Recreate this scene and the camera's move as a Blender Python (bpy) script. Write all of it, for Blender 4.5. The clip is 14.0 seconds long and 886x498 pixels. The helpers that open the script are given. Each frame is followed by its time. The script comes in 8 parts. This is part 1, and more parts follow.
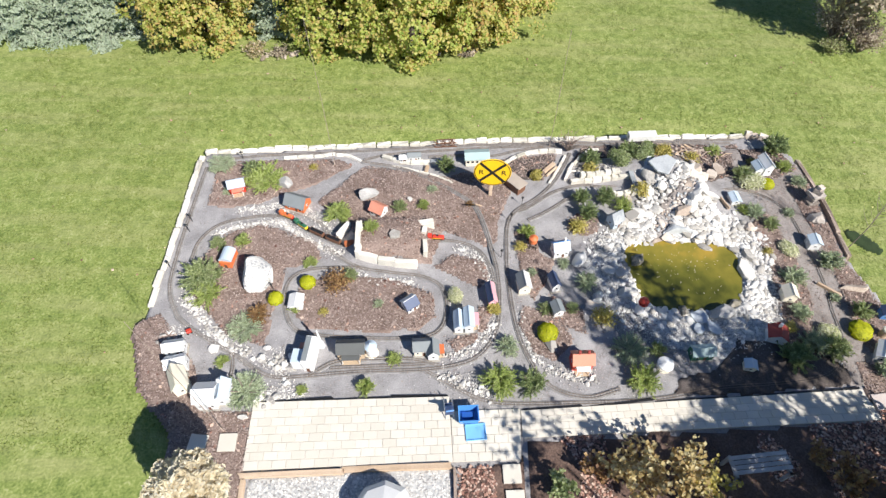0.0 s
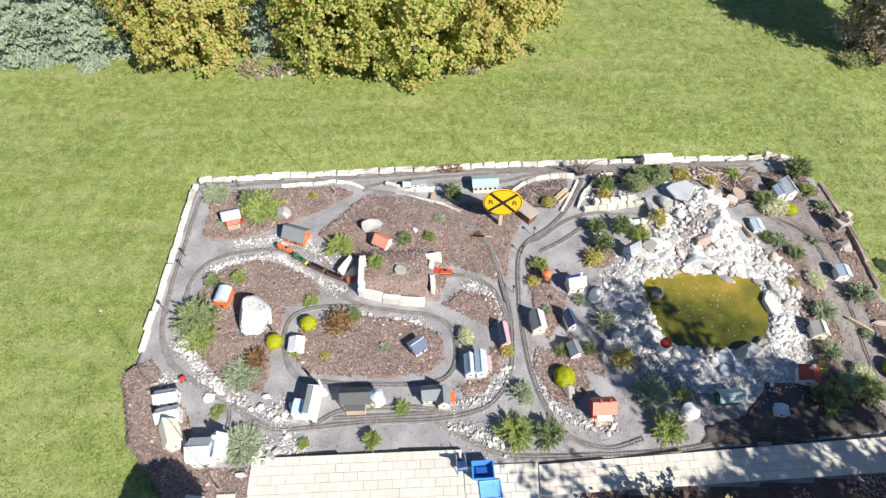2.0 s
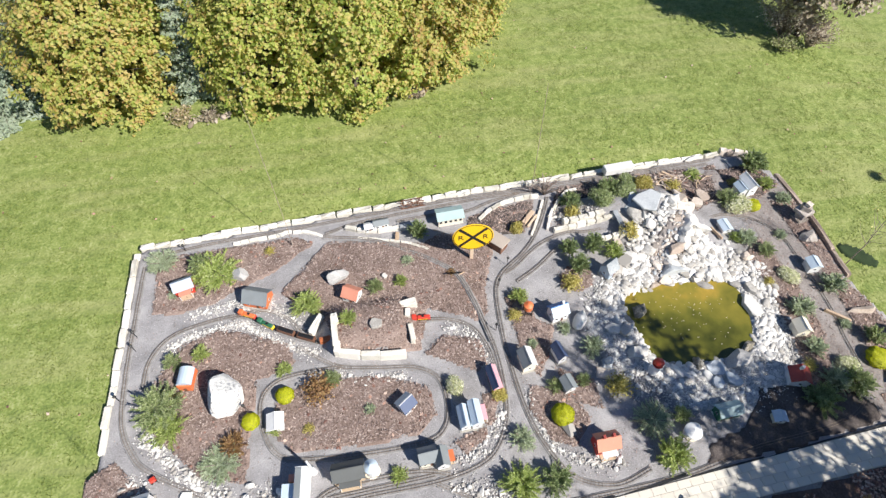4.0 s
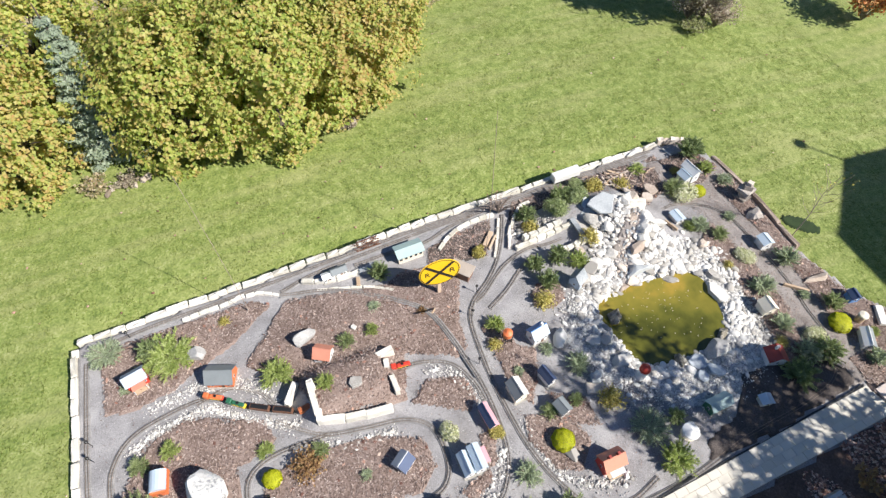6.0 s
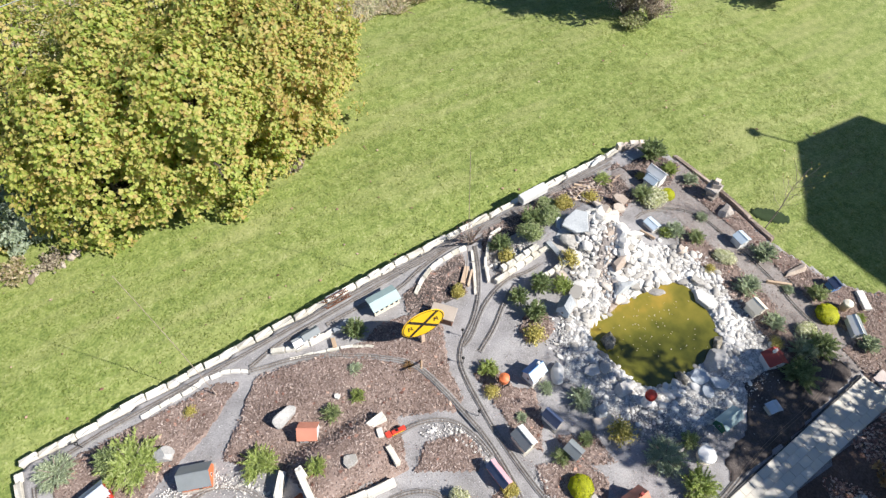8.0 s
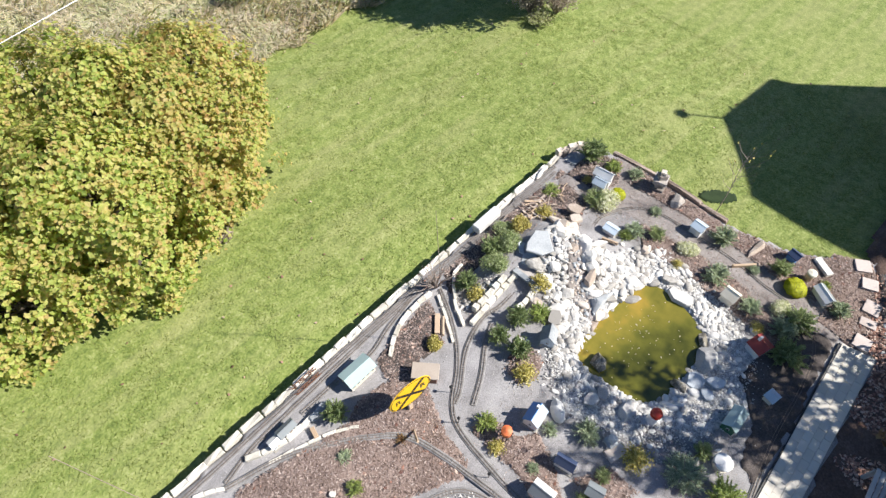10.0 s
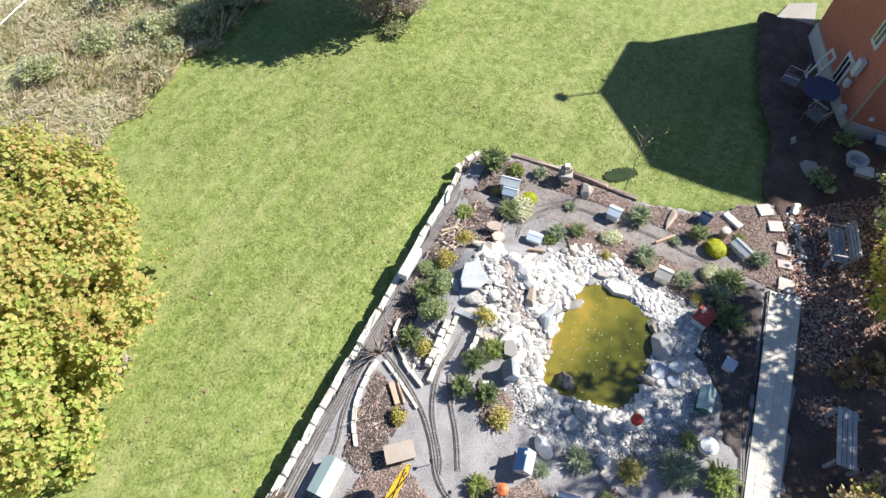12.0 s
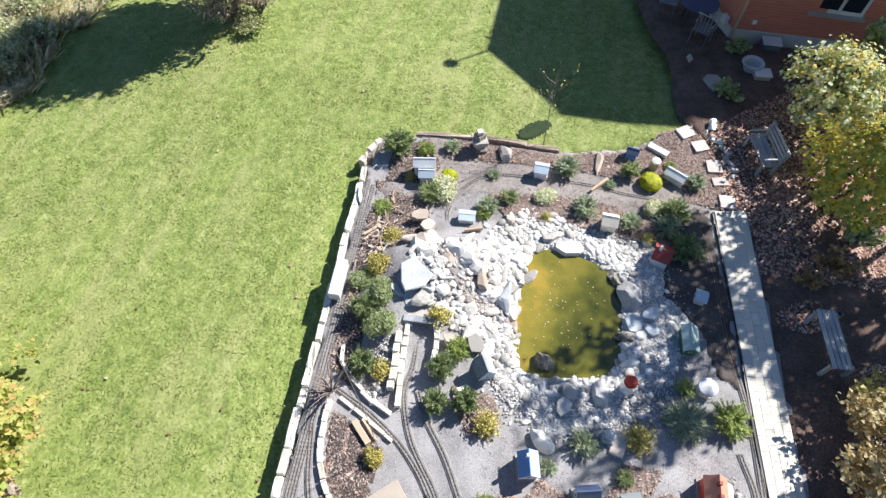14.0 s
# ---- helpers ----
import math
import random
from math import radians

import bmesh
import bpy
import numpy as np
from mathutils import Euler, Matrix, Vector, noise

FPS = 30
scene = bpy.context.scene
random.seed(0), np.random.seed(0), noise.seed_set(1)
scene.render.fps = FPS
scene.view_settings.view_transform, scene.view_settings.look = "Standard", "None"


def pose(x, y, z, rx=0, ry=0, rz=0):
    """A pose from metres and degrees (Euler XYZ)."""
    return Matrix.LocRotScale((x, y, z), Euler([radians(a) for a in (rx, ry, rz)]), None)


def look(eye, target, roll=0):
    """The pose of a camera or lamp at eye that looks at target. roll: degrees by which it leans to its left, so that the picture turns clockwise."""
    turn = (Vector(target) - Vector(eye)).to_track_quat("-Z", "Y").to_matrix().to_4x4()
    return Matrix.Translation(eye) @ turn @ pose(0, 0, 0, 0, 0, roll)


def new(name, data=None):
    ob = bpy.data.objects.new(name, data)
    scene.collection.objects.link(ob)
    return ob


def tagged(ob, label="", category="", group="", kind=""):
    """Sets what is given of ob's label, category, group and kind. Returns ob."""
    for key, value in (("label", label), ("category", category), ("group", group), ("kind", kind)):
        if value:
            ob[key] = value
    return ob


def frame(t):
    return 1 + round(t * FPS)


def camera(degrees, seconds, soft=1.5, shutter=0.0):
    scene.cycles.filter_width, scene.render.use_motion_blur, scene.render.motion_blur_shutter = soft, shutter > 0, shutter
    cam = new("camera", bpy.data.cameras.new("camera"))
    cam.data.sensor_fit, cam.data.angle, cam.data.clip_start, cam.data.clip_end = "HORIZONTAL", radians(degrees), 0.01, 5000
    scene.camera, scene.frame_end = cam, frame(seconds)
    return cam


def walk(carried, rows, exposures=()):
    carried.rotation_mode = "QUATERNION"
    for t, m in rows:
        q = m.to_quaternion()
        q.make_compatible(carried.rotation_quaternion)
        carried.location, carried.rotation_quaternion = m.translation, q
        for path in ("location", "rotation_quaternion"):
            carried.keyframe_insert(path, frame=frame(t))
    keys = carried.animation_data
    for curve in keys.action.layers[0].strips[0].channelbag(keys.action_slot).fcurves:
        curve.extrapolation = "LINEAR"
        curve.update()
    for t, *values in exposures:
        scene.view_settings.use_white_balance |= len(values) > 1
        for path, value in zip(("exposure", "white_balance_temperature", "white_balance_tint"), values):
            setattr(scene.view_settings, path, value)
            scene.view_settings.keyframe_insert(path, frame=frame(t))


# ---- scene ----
cam = camera(75.1, 14.0, 1.4)
PATH = [
    (0, (0.252, 0.32, 10.249), (0.227, 1.493, 8.629), -0.2),
    (0.5, (0.176, 0.508, 10.241), (0.156, 1.68, 8.62), -0.1),
    (1, (0.134, 0.739, 10.211), (0.113, 1.912, 8.591), -0.2),
    (1.5, (0.096, 1.056, 10.183), (0.074, 2.225, 8.56), -0.4),
    (2, (0.019, 1.345, 10.132), (0.002, 2.514, 8.51), -0.4),
    (2.5, (-0.052, 1.648, 10.11), (-0.054, 2.816, 8.486), -0.6),
    (3, (-0.156, 1.937, 10.107), (-0.114, 3.104, 8.483), -0.6),
    (5.5, (-0.662, 3.182, 10.254), (-0.332, 4.289, 8.622), -0.8),
    (6, (-0.751, 3.463, 10.253), (-0.374, 4.554, 8.62), -0.8),
    (6.5, (-0.787, 3.756, 10.213), (-0.376, 4.834, 8.579), -0.9),
    (7, (-0.807, 4.074, 10.127), (-0.357, 5.137, 8.494), -1.0),
    (7.5, (-0.827, 4.449, 10.08), (-0.333, 5.487, 8.443), -1.0),
    (7.7, (-0.827, 4.593, 10.096), (-0.309, 5.619, 8.459), -0.8),
    (9.8, (-0.699, 6.135, 10.004), (0.023, 7.012, 8.358), -1.1),
    (10, (-0.651, 6.293, 10.001), (0.099, 7.142, 8.353), -1.2),
    (10.5, (-0.501, 6.709, 10.03), (0.301, 7.473, 8.365), -1.3),
    (11, (-0.332, 7.099, 10.058), (0.524, 7.787, 8.386), -1.0),
    (11.5, (-0.099, 7.471, 10.106), (0.8, 8.08, 8.427), -0.9),
    (12, (0.117, 7.789, 10.054), (1.058, 8.315, 8.369), -0.6),
    (12.5, (0.279, 8.045, 9.779), (1.263, 8.479, 8.093), -0.4),
    (13, (0.403, 8.242, 9.48), (1.418, 8.593, 7.793), -0.2),
    (13.5, (0.496, 8.392, 9.154), (1.536, 8.677, 7.469), -0.1),
    (14, (0.644, 8.509, 8.875), (1.684, 8.731, 7.181), -0.4),
]
walk(cam, [(t, look(eye, target, roll)) for t, eye, target, roll in PATH], exposures=[(0, 0.69, 6500, 10), (3, 0.69, 6500, 10), (7.5, 0.75, 6500, 10), (10, 0.81, 6500, 10), (12, 0.92, 6420, 10), (14, 0.98, 6320, 10)])

# ---- light ----
SUN = Vector((0.67, -0.7, 0.85)).normalized()
sun_elevation = math.asin(SUN.z)
world = bpy.data.worlds.new("sky")
scene.world = world
world.use_nodes = True
wn = world.node_tree
sky = wn.nodes.new("ShaderNodeTexSky")
sky.sky_type, sky.sun_disc = "NISHITA", False
sky.sun_elevation, sky.sun_rotation = sun_elevation, math.atan2(SUN.x, SUN.y)
sky.ozone_density, sky.dust_density = 6.5, 0.3
wn.nodes["Background"].inputs["Strength"].default_value = 0.062
wn.links.new(sky.outputs[0], wn.nodes["Background"].inputs["Color"])
lamp = bpy.data.lights.new("sun", "SUN")
lamp.energy, lamp.angle, lamp.color = 4.8, radians(0.55), (1.0, 0.955, 0.88)
sun = new("sun", lamp)
sun.matrix_world = look(SUN * 40, (0, 0, 0))


# ---- materials ----
def material(name, colours, scale=8.0, fine=60.0, rough=0.85, bump=0.3, depth=0.01, piece=0.0, island=0.0, metal=0.0, spread=(0.3, 0.7), sub=0.0):
    """Two scales of noise over a colour ramp; piece and island vary the value from piece to piece."""
    m = bpy.data.materials.new(name)
    m.use_nodes = True
    t = m.node_tree
    n, l = t.nodes, t.links
    b = n["Principled BSDF"]
    b.inputs["Roughness"].default_value, b.inputs["Metallic"].default_value = rough, metal
    geo = n.new("ShaderNodeNewGeometry")
    big, small = n.new("ShaderNodeTexNoise"), n.new("ShaderNodeTexNoise")
    big.inputs["Scale"].default_value, small.inputs["Scale"].default_value = scale, fine
    big.inputs["Detail"].default_value, small.inputs["Detail"].default_value = 4, 5
    for x in (big, small):
        l.new(geo.outputs["Position"], x.inputs["Vector"])
    mix = n.new("ShaderNodeMath")
    mix.operation = "MULTIPLY_ADD"
    l.new(small.outputs["Fac"], mix.inputs[0])
    mix.inputs[1].default_value = 0.5
    half = n.new("ShaderNodeMath")
    half.operation = "MULTIPLY"
    half.inputs[1].default_value = 0.5
    l.new(big.outputs["Fac"], half.inputs[0])
    l.new(half.outputs[0], mix.inputs[2])
    value = mix.outputs[0]
    for amount, source in ((piece, "object"), (island, "island")):
        if not amount:
            continue
        if source == "object":
            r = n.new("ShaderNodeObjectInfo").outputs["Random"]
        else:
            r = geo.outputs["Random Per Island"]
        a = n.new("ShaderNodeMath")
        a.operation = "MULTIPLY_ADD"
        a.inputs[1].default_value = amount
        l.new(r, a.inputs[0])
        off = n.new("ShaderNodeMath")
        off.operation = "SUBTRACT"
        off.inputs[1].default_value = amount / 2
        l.new(value, off.inputs[0])
        l.new(off.outputs[0], a.inputs[2])
        value = a.outputs[0]
    ramp = n.new("ShaderNodeValToRGB")
    e = ramp.color_ramp.elements
    k = len(colours)
    while len(e) < k:
        e.new(0.5)
    for i, c in enumerate(colours):
        e[i].position = spread[0] + (spread[1] - spread[0]) * i / max(1, k - 1)
        e[i].color = (*c, 1)
    l.new(value, ramp.inputs[0])
    l.new(ramp.outputs[0], b.inputs["Base Color"])
    if sub:
        b.inputs["Subsurface Weight"].default_value = sub
    if bump:
        bm_ = n.new("ShaderNodeBump")
        bm_.inputs["Strength"].default_value, bm_.inputs["Distance"].default_value = bump, depth
        l.new(mix.outputs[0], bm_.inputs["Height"])
        l.new(bm_.outputs[0], b.inputs["Normal"])
    return m


def leafy(name, colours, scale=1.5, rough=0.55, island=0.9, through_light=0.35):
    """Leaves: colour by clump and by leaf, with some light passing through."""
    m = material(name, colours, scale=scale, fine=8, rough=rough, bump=0, island=island, spread=(0.15, 0.85))
    t = m.node_tree
    b = t.nodes["Principled BSDF"]
    tr, add = t.nodes.new("ShaderNodeBsdfTranslucent"), t.nodes.new("ShaderNodeMixShader")
    add.inputs[0].default_value = through_light
    t.links.new(b.inputs["Base Color"].links[0].from_socket, tr.inputs["Color"])
    t.links.new(b.outputs[0], add.inputs[1])
    t.links.new(tr.outputs[0], add.inputs[2])
    t.links.new(add.outputs[0], t.nodes["Material Output"].inputs["Surface"])
    return m


def plain(name, c, rough=0.5, metal=0.0, vary=0.12):
    lo, hi = [x * (1 - vary) for x in c], [min(1, x * (1 + vary)) for x in c]
    return material(name, (lo, hi), scale=5, fine=90, rough=rough, metal=metal, bump=0.08, depth=0.002, piece=0.2)


LAWN = material("lawn_grass", ((0.105, 0.15, 0.032), (0.17, 0.22, 0.051), (0.24, 0.286, 0.08), (0.33, 0.362, 0.148)), scale=5.0, fine=20, rough=0.9, bump=0.6, depth=0.03, spread=(0.34, 0.68))
BLADE = leafy("grass_blades", ((0.17, 0.22, 0.045), (0.27, 0.325, 0.08), (0.4, 0.43, 0.17)), scale=1.6, through_light=0.65)
# mowing streaks and dry strips along the lawn
_t = LAWN.node_tree
_g = next(n for n in _t.nodes if n.type == "NEW_GEOMETRY")
_b = _t.nodes["Principled BSDF"]
_mp, _no, _ra, _mx = _t.nodes.new("ShaderNodeMapping"), _t.nodes.new("ShaderNodeTexNoise"), _t.nodes.new("ShaderNodeMapRange"), _t.nodes.new("ShaderNodeMix")
_mp.inputs["Scale"].default_value, _mp.inputs["Rotation"].default_value = (0.35, 2.6, 1.0), (0, 0, radians(-6))
_no.inputs["Scale"].default_value, _no.inputs["Detail"].default_value = 1.0, 5
_ra.inputs[1].default_value, _ra.inputs[2].default_value, _ra.inputs[4].default_value = 0.45, 0.74, 0.46
_mx.data_type = "RGBA"
_mx.inputs[7].default_value = (0.36, 0.345, 0.16, 1)
_t.links.new(_g.outputs["Position"], _mp.inputs["Vector"])
_t.links.new(_mp.outputs[0], _no.inputs["Vector"])
_t.links.new(_no.outputs["Fac"], _ra.inputs[0])
_t.links.new(_ra.outputs[0], _mx.inputs[0])
_t.links.new(_b.inputs["Base Color"].links[0].from_socket, _mx.inputs[6])
_t.links.new(_mx.outputs[2], _b.inputs["Base Color"])
GRAVEL = material("grey_gravel", ((0.15, 0.142, 0.143), (0.29, 0.279, 0.284), (0.43, 0.417, 0.42)), scale=2.2, fine=46, rough=0.95, bump=0.6, depth=0.012)
PEAGRAVEL = material("pale_gravel", ((0.2, 0.21, 0.22), (0.45, 0.45, 0.45), (0.68, 0.67, 0.64)), scale=14, fine=45, rough=0.9, bump=0.8, depth=0.02)
MULCH = material("bark_mulch", ((0.11, 0.077, 0.064), (0.235, 0.172, 0.147), (0.35, 0.272, 0.24)), scale=2.5, fine=34, rough=0.95, bump=0.8, depth=0.025)
CHIP = material("bark_chip", ((0.12, 0.082, 0.068), (0.23, 0.165, 0.14), (0.34, 0.26, 0.228), (0.47, 0.39, 0.35)), scale=3, fine=60, rough=0.9, bump=0.2, island=0.8, spread=(0.15, 0.95))
LIMESTONE = material("white_limestone", ((0.32, 0.3, 0.275), (0.56, 0.535, 0.5), (0.7, 0.68, 0.645)), scale=5, fine=40, rough=0.85, bump=0.5, depth=0.012, piece=0.75, spread=(0.2, 0.7))
RUBBLE = material("limestone_rubble", ((0.26, 0.25, 0.24), (0.54, 0.52, 0.5), (0.74, 0.72, 0.69)), scale=5, fine=40, rough=0.85, bump=0.4, depth=0.01, island=0.6, spread=(0.15, 0.75))
BLOCK = material("wall_stone", ((0.42, 0.39, 0.33), (0.64, 0.61, 0.54), (0.76, 0.72, 0.66)), scale=4, fine=50, rough=0.85, bump=0.4, depth=0.01, piece=0.35, spread=(0.2, 0.7))
MARBLE = material("veined_white_stone", ((0.3, 0.3, 0.31), (0.6, 0.59, 0.57), (0.76, 0.74, 0.71)), scale=3.2, fine=22, rough=0.8, bump=0.5, depth=0.015, spread=(0.38, 0.53))
TANSTONE = material("tan_sandstone", ((0.36, 0.29, 0.24), (0.55, 0.47, 0.4), (0.68, 0.61, 0.54)), scale=4, fine=40, rough=0.9, bump=0.4, piece=0.4)
ROCKBROWN = material("brown_field_rock", ((0.15, 0.13, 0.115), (0.3, 0.265, 0.24), (0.46, 0.42, 0.39)), scale=6, fine=40, rough=0.95, bump=0.6, depth=0.015, piece=0.4)
ROCKGREY = material("smooth_grey_rock", ((0.26, 0.25, 0.25), (0.42, 0.41, 0.4), (0.56, 0.54, 0.52)), scale=3, fine=40, rough=0.8, bump=0.4)
PALEFLAG = material("pale_slate_flag", ((0.42, 0.46, 0.5), (0.56, 0.6, 0.63), (0.66, 0.69, 0.72)), scale=3, fine=40, rough=0.7, bump=0.3, piece=0.2)
MOSSROCK = material("mossy_rock", ((0.07, 0.065, 0.05), (0.2, 0.18, 0.14), (0.5, 0.46, 0.4)), scale=9, fine=40, rough=0.9, bump=0.6, depth=0.015, spread=(0.35, 0.65))
BALLAST = material("track_ballast", ((0.14, 0.136, 0.137), (0.235, 0.228, 0.228), (0.34, 0.33, 0.33)), scale=6, fine=70, rough=0.95, bump=0.5, depth=0.008)
EARTH = material("stony_earth", ((0.13, 0.112, 0.105), (0.25, 0.222, 0.21), (0.38, 0.35, 0.338)), scale=2.5, fine=40, rough=0.95, bump=0.7, depth=0.015)
SLATE = material("blue_slate", ((0.2, 0.22, 0.24), (0.36, 0.38, 0.4), (0.5, 0.52, 0.53)), scale=3, fine=40, rough=0.7, bump=0.3, piece=0.4)
PAVER = material("cream_paver", ((0.55, 0.51, 0.44), (0.62, 0.58, 0.51), (0.69, 0.65, 0.58)), scale=2.0, fine=80, rough=0.8, bump=0.25, depth=0.004, piece=0.35, spread=(0.15, 0.85))
JOINT = material("joint_sand", ((0.48, 0.44, 0.39), (0.58, 0.535, 0.48)), scale=8, fine=120, rough=1.0)
TIMBER = material("weathered_timber", ((0.22, 0.17, 0.14), (0.38, 0.3, 0.25), (0.52, 0.44, 0.38)), scale=3, fine=30, rough=0.9, piece=0.3)
EDGEWOOD = material("tan_timber", ((0.42, 0.3, 0.2), (0.6, 0.46, 0.34)), scale=3, fine=40, rough=0.85, piece=0.3)
SLEEPER = material("sleeper_plastic", ((0.2, 0.185, 0.178), (0.33, 0.31, 0.3)), scale=3, fine=50, rough=0.85, island=0.4)
RAIL = material("rail_brass", ((0.12, 0.095, 0.075), (0.27, 0.21, 0.16)), scale=2, fine=40, rough=0.55, metal=0.2)
BARK = material("tree_bark", ((0.05, 0.04, 0.032), (0.13, 0.105, 0.085)), scale=10, fine=60, rough=0.95, bump=0.7, depth=0.02)
TWIG = material("bare_twig", ((0.18, 0.14, 0.12), (0.34, 0.28, 0.24)), scale=10, fine=60, rough=0.9)
MAPLE = leafy("autumn_leaf", ((0.24, 0.31, 0.06), (0.43, 0.48, 0.12), (0.56, 0.53, 0.17), (0.6, 0.49, 0.18), (0.55, 0.35, 0.14)), scale=2.6, island=0.62, through_light=0.54)
MAPLE_GREEN = leafy("yellowing_leaf", ((0.22, 0.31, 0.06), (0.42, 0.5, 0.11), (0.56, 0.58, 0.17), (0.61, 0.54, 0.19), (0.55, 0.39, 0.15)), scale=2.6, island=0.62, through_light=0.54)
SPRUCE = leafy("spruce_needles", ((0.26, 0.33, 0.23), (0.39, 0.46, 0.34), (0.52, 0.58, 0.45)), scale=2.0, island=0.35, through_light=0.45)
GREEN = leafy("green_needles", ((0.24, 0.31, 0.13), (0.42, 0.49, 0.23), (0.62, 0.67, 0.4)), scale=5, through_light=0.6)
DEEPGREEN = leafy("deep_green_needles", ((0.18, 0.24, 0.1), (0.31, 0.39, 0.17), (0.5, 0.57, 0.3)), scale=5, through_light=0.5)
BRIGHT = leafy("bright_green_leaf", ((0.3, 0.39, 0.1), (0.45, 0.53, 0.16), (0.6, 0.66, 0.3)), scale=3, through_light=0.5)
GREY_GREEN = leafy("grey_green_needles", ((0.3, 0.36, 0.22), (0.46, 0.53, 0.34), (0.64, 0.7, 0.52)), scale=3, through_light=0.45)
CREAM = leafy("variegated_leaf", ((0.44, 0.48, 0.22), (0.7, 0.7, 0.46), (0.86, 0.85, 0.7)), scale=5, through_light=0.45)
GOLD = leafy("golden_leaf", ((0.34, 0.38, 0.008), (0.52, 0.54, 0.012), (0.66, 0.66, 0.03)), scale=4, island=0.6)
YELLOW = leafy("yellow_leaf", ((0.3, 0.27, 0.06), (0.5, 0.43, 0.1), (0.66, 0.58, 0.22)), scale=4)
RUSSET = leafy("russet_leaf", ((0.2, 0.11, 0.055), (0.33, 0.19, 0.08), (0.44, 0.3, 0.13)), scale=4)
LITTER = material("fallen_leaf", ((0.13, 0.06, 0.046), (0.27, 0.135, 0.1), (0.42, 0.25, 0.19), (0.58, 0.44, 0.36)), scale=2, fine=30, rough=0.8, bump=0, island=1.0, spread=(0.05, 0.95))
STRAW = leafy("dry_grass", ((0.3, 0.32, 0.13), (0.54, 0.46, 0.28), (0.78, 0.66, 0.5)), scale=0.9, through_light=0.6)
PLUME = leafy("plume_grass", ((0.7, 0.61, 0.43), (0.8, 0.73, 0.57), (0.87, 0.82, 0.69)), scale=4, through_light=0.5)
CONCRETE = material("grey_concrete", ((0.3, 0.28, 0.25), (0.42, 0.4, 0.36)), scale=2, fine=50, rough=0.9)
SHINGLE = material("roof_shingle", ((0.34, 0.29, 0.26), (0.5, 0.44, 0.4)), scale=5, fine=60, rough=0.95, island=0.4)
WHITE = plain("white_paint", (0.7, 0.7, 0.7), 0.5)
OFFWHITE = plain("cream_paint", (0.74, 0.68, 0.56), 0.6)
TAN = plain("tan_paint", (0.5, 0.38, 0.26), 0.7)
ORANGE = plain("orange_paint", (0.66, 0.17, 0.06), 0.55)
SALMON = plain("salmon_roof", (0.6, 0.25, 0.17), 0.7)
RED = plain("red_paint", (0.55, 0.05, 0.03), 0.45)
DARKRED = plain("dark_red_paint", (0.3, 0.05, 0.04), 0.6)
PINK = plain("pink_paint", (0.68, 0.36, 0.4), 0.6)
BLUEROOF = plain("pale_blue_roof", (0.48, 0.57, 0.66), 0.5)
GREYBLUE = plain("grey_blue_roof", (0.4, 0.45, 0.52), 0.6)
BLUE = plain("blue_paint", (0.1, 0.25, 0.55), 0.5)
NAVY = plain("navy_roof", (0.05, 0.075, 0.15), 0.55)
GREYROOF = plain("grey_roof", (0.2, 0.22, 0.23), 0.7)
DARKROOF = plain("dark_roof", (0.1, 0.105, 0.105), 0.75)
TEAL = plain("teal_roof", (0.34, 0.45, 0.45), 0.6)
BROWN = plain("brown_paint", (0.16, 0.075, 0.045), 0.65)
RUST = plain("rust_paint", (0.42, 0.13, 0.05), 0.6)
GREENPAINT = plain("green_paint", (0.03, 0.13, 0.07), 0.45)
SIGNYELLOW = plain("sign_yellow", (0.86, 0.52, 0.012), 0.4, vary=0.04)
TRAINYELLOW = plain("train_yellow", (0.8, 0.55, 0.03), 0.4)
BLACK = plain("black_paint", (0.015, 0.015, 0.016), 0.45)
STEEL = plain("galvanised_steel", (0.5, 0.51, 0.52), 0.35, metal=0.9)
BINBLUE = plain("blue_plastic", (0.08, 0.27, 0.62), 0.35, vary=0.05)
BINDARK = plain("dark_blue_plastic", (0.02, 0.09, 0.34), 0.35, vary=0.05)
LIDBLUE = plain("pale_blue_plastic", (0.18, 0.43, 0.74), 0.4, vary=0.05)
BENCHDARK = material("dark_weathered_teak", ((0.1, 0.1, 0.11), (0.2, 0.2, 0.22)), scale=4, fine=50, rough=0.7, piece=0.2)
BENCHGREY = material("silvered_teak", ((0.27, 0.27, 0.27), (0.44, 0.44, 0.45)), scale=4, fine=50, rough=0.8, piece=0.2)
WINDOWGLASS = bpy.data.materials.new("window_glass")
WINDOWGLASS.use_nodes = True
_b = WINDOWGLASS.node_tree.nodes["Principled BSDF"]
_b.inputs["Base Color"].default_value, _b.inputs["Roughness"].default_value = (0.02, 0.025, 0.035, 1), 0.05
WATER = material("pond_water", ((0.04, 0.046, 0.008), (0.115, 0.114, 0.018), (0.22, 0.185, 0.03), (0.4, 0.26, 0.045)), scale=0.9, fine=2.5, rough=0.05, bump=0.05, depth=0.004, spread=(0.3, 0.78))
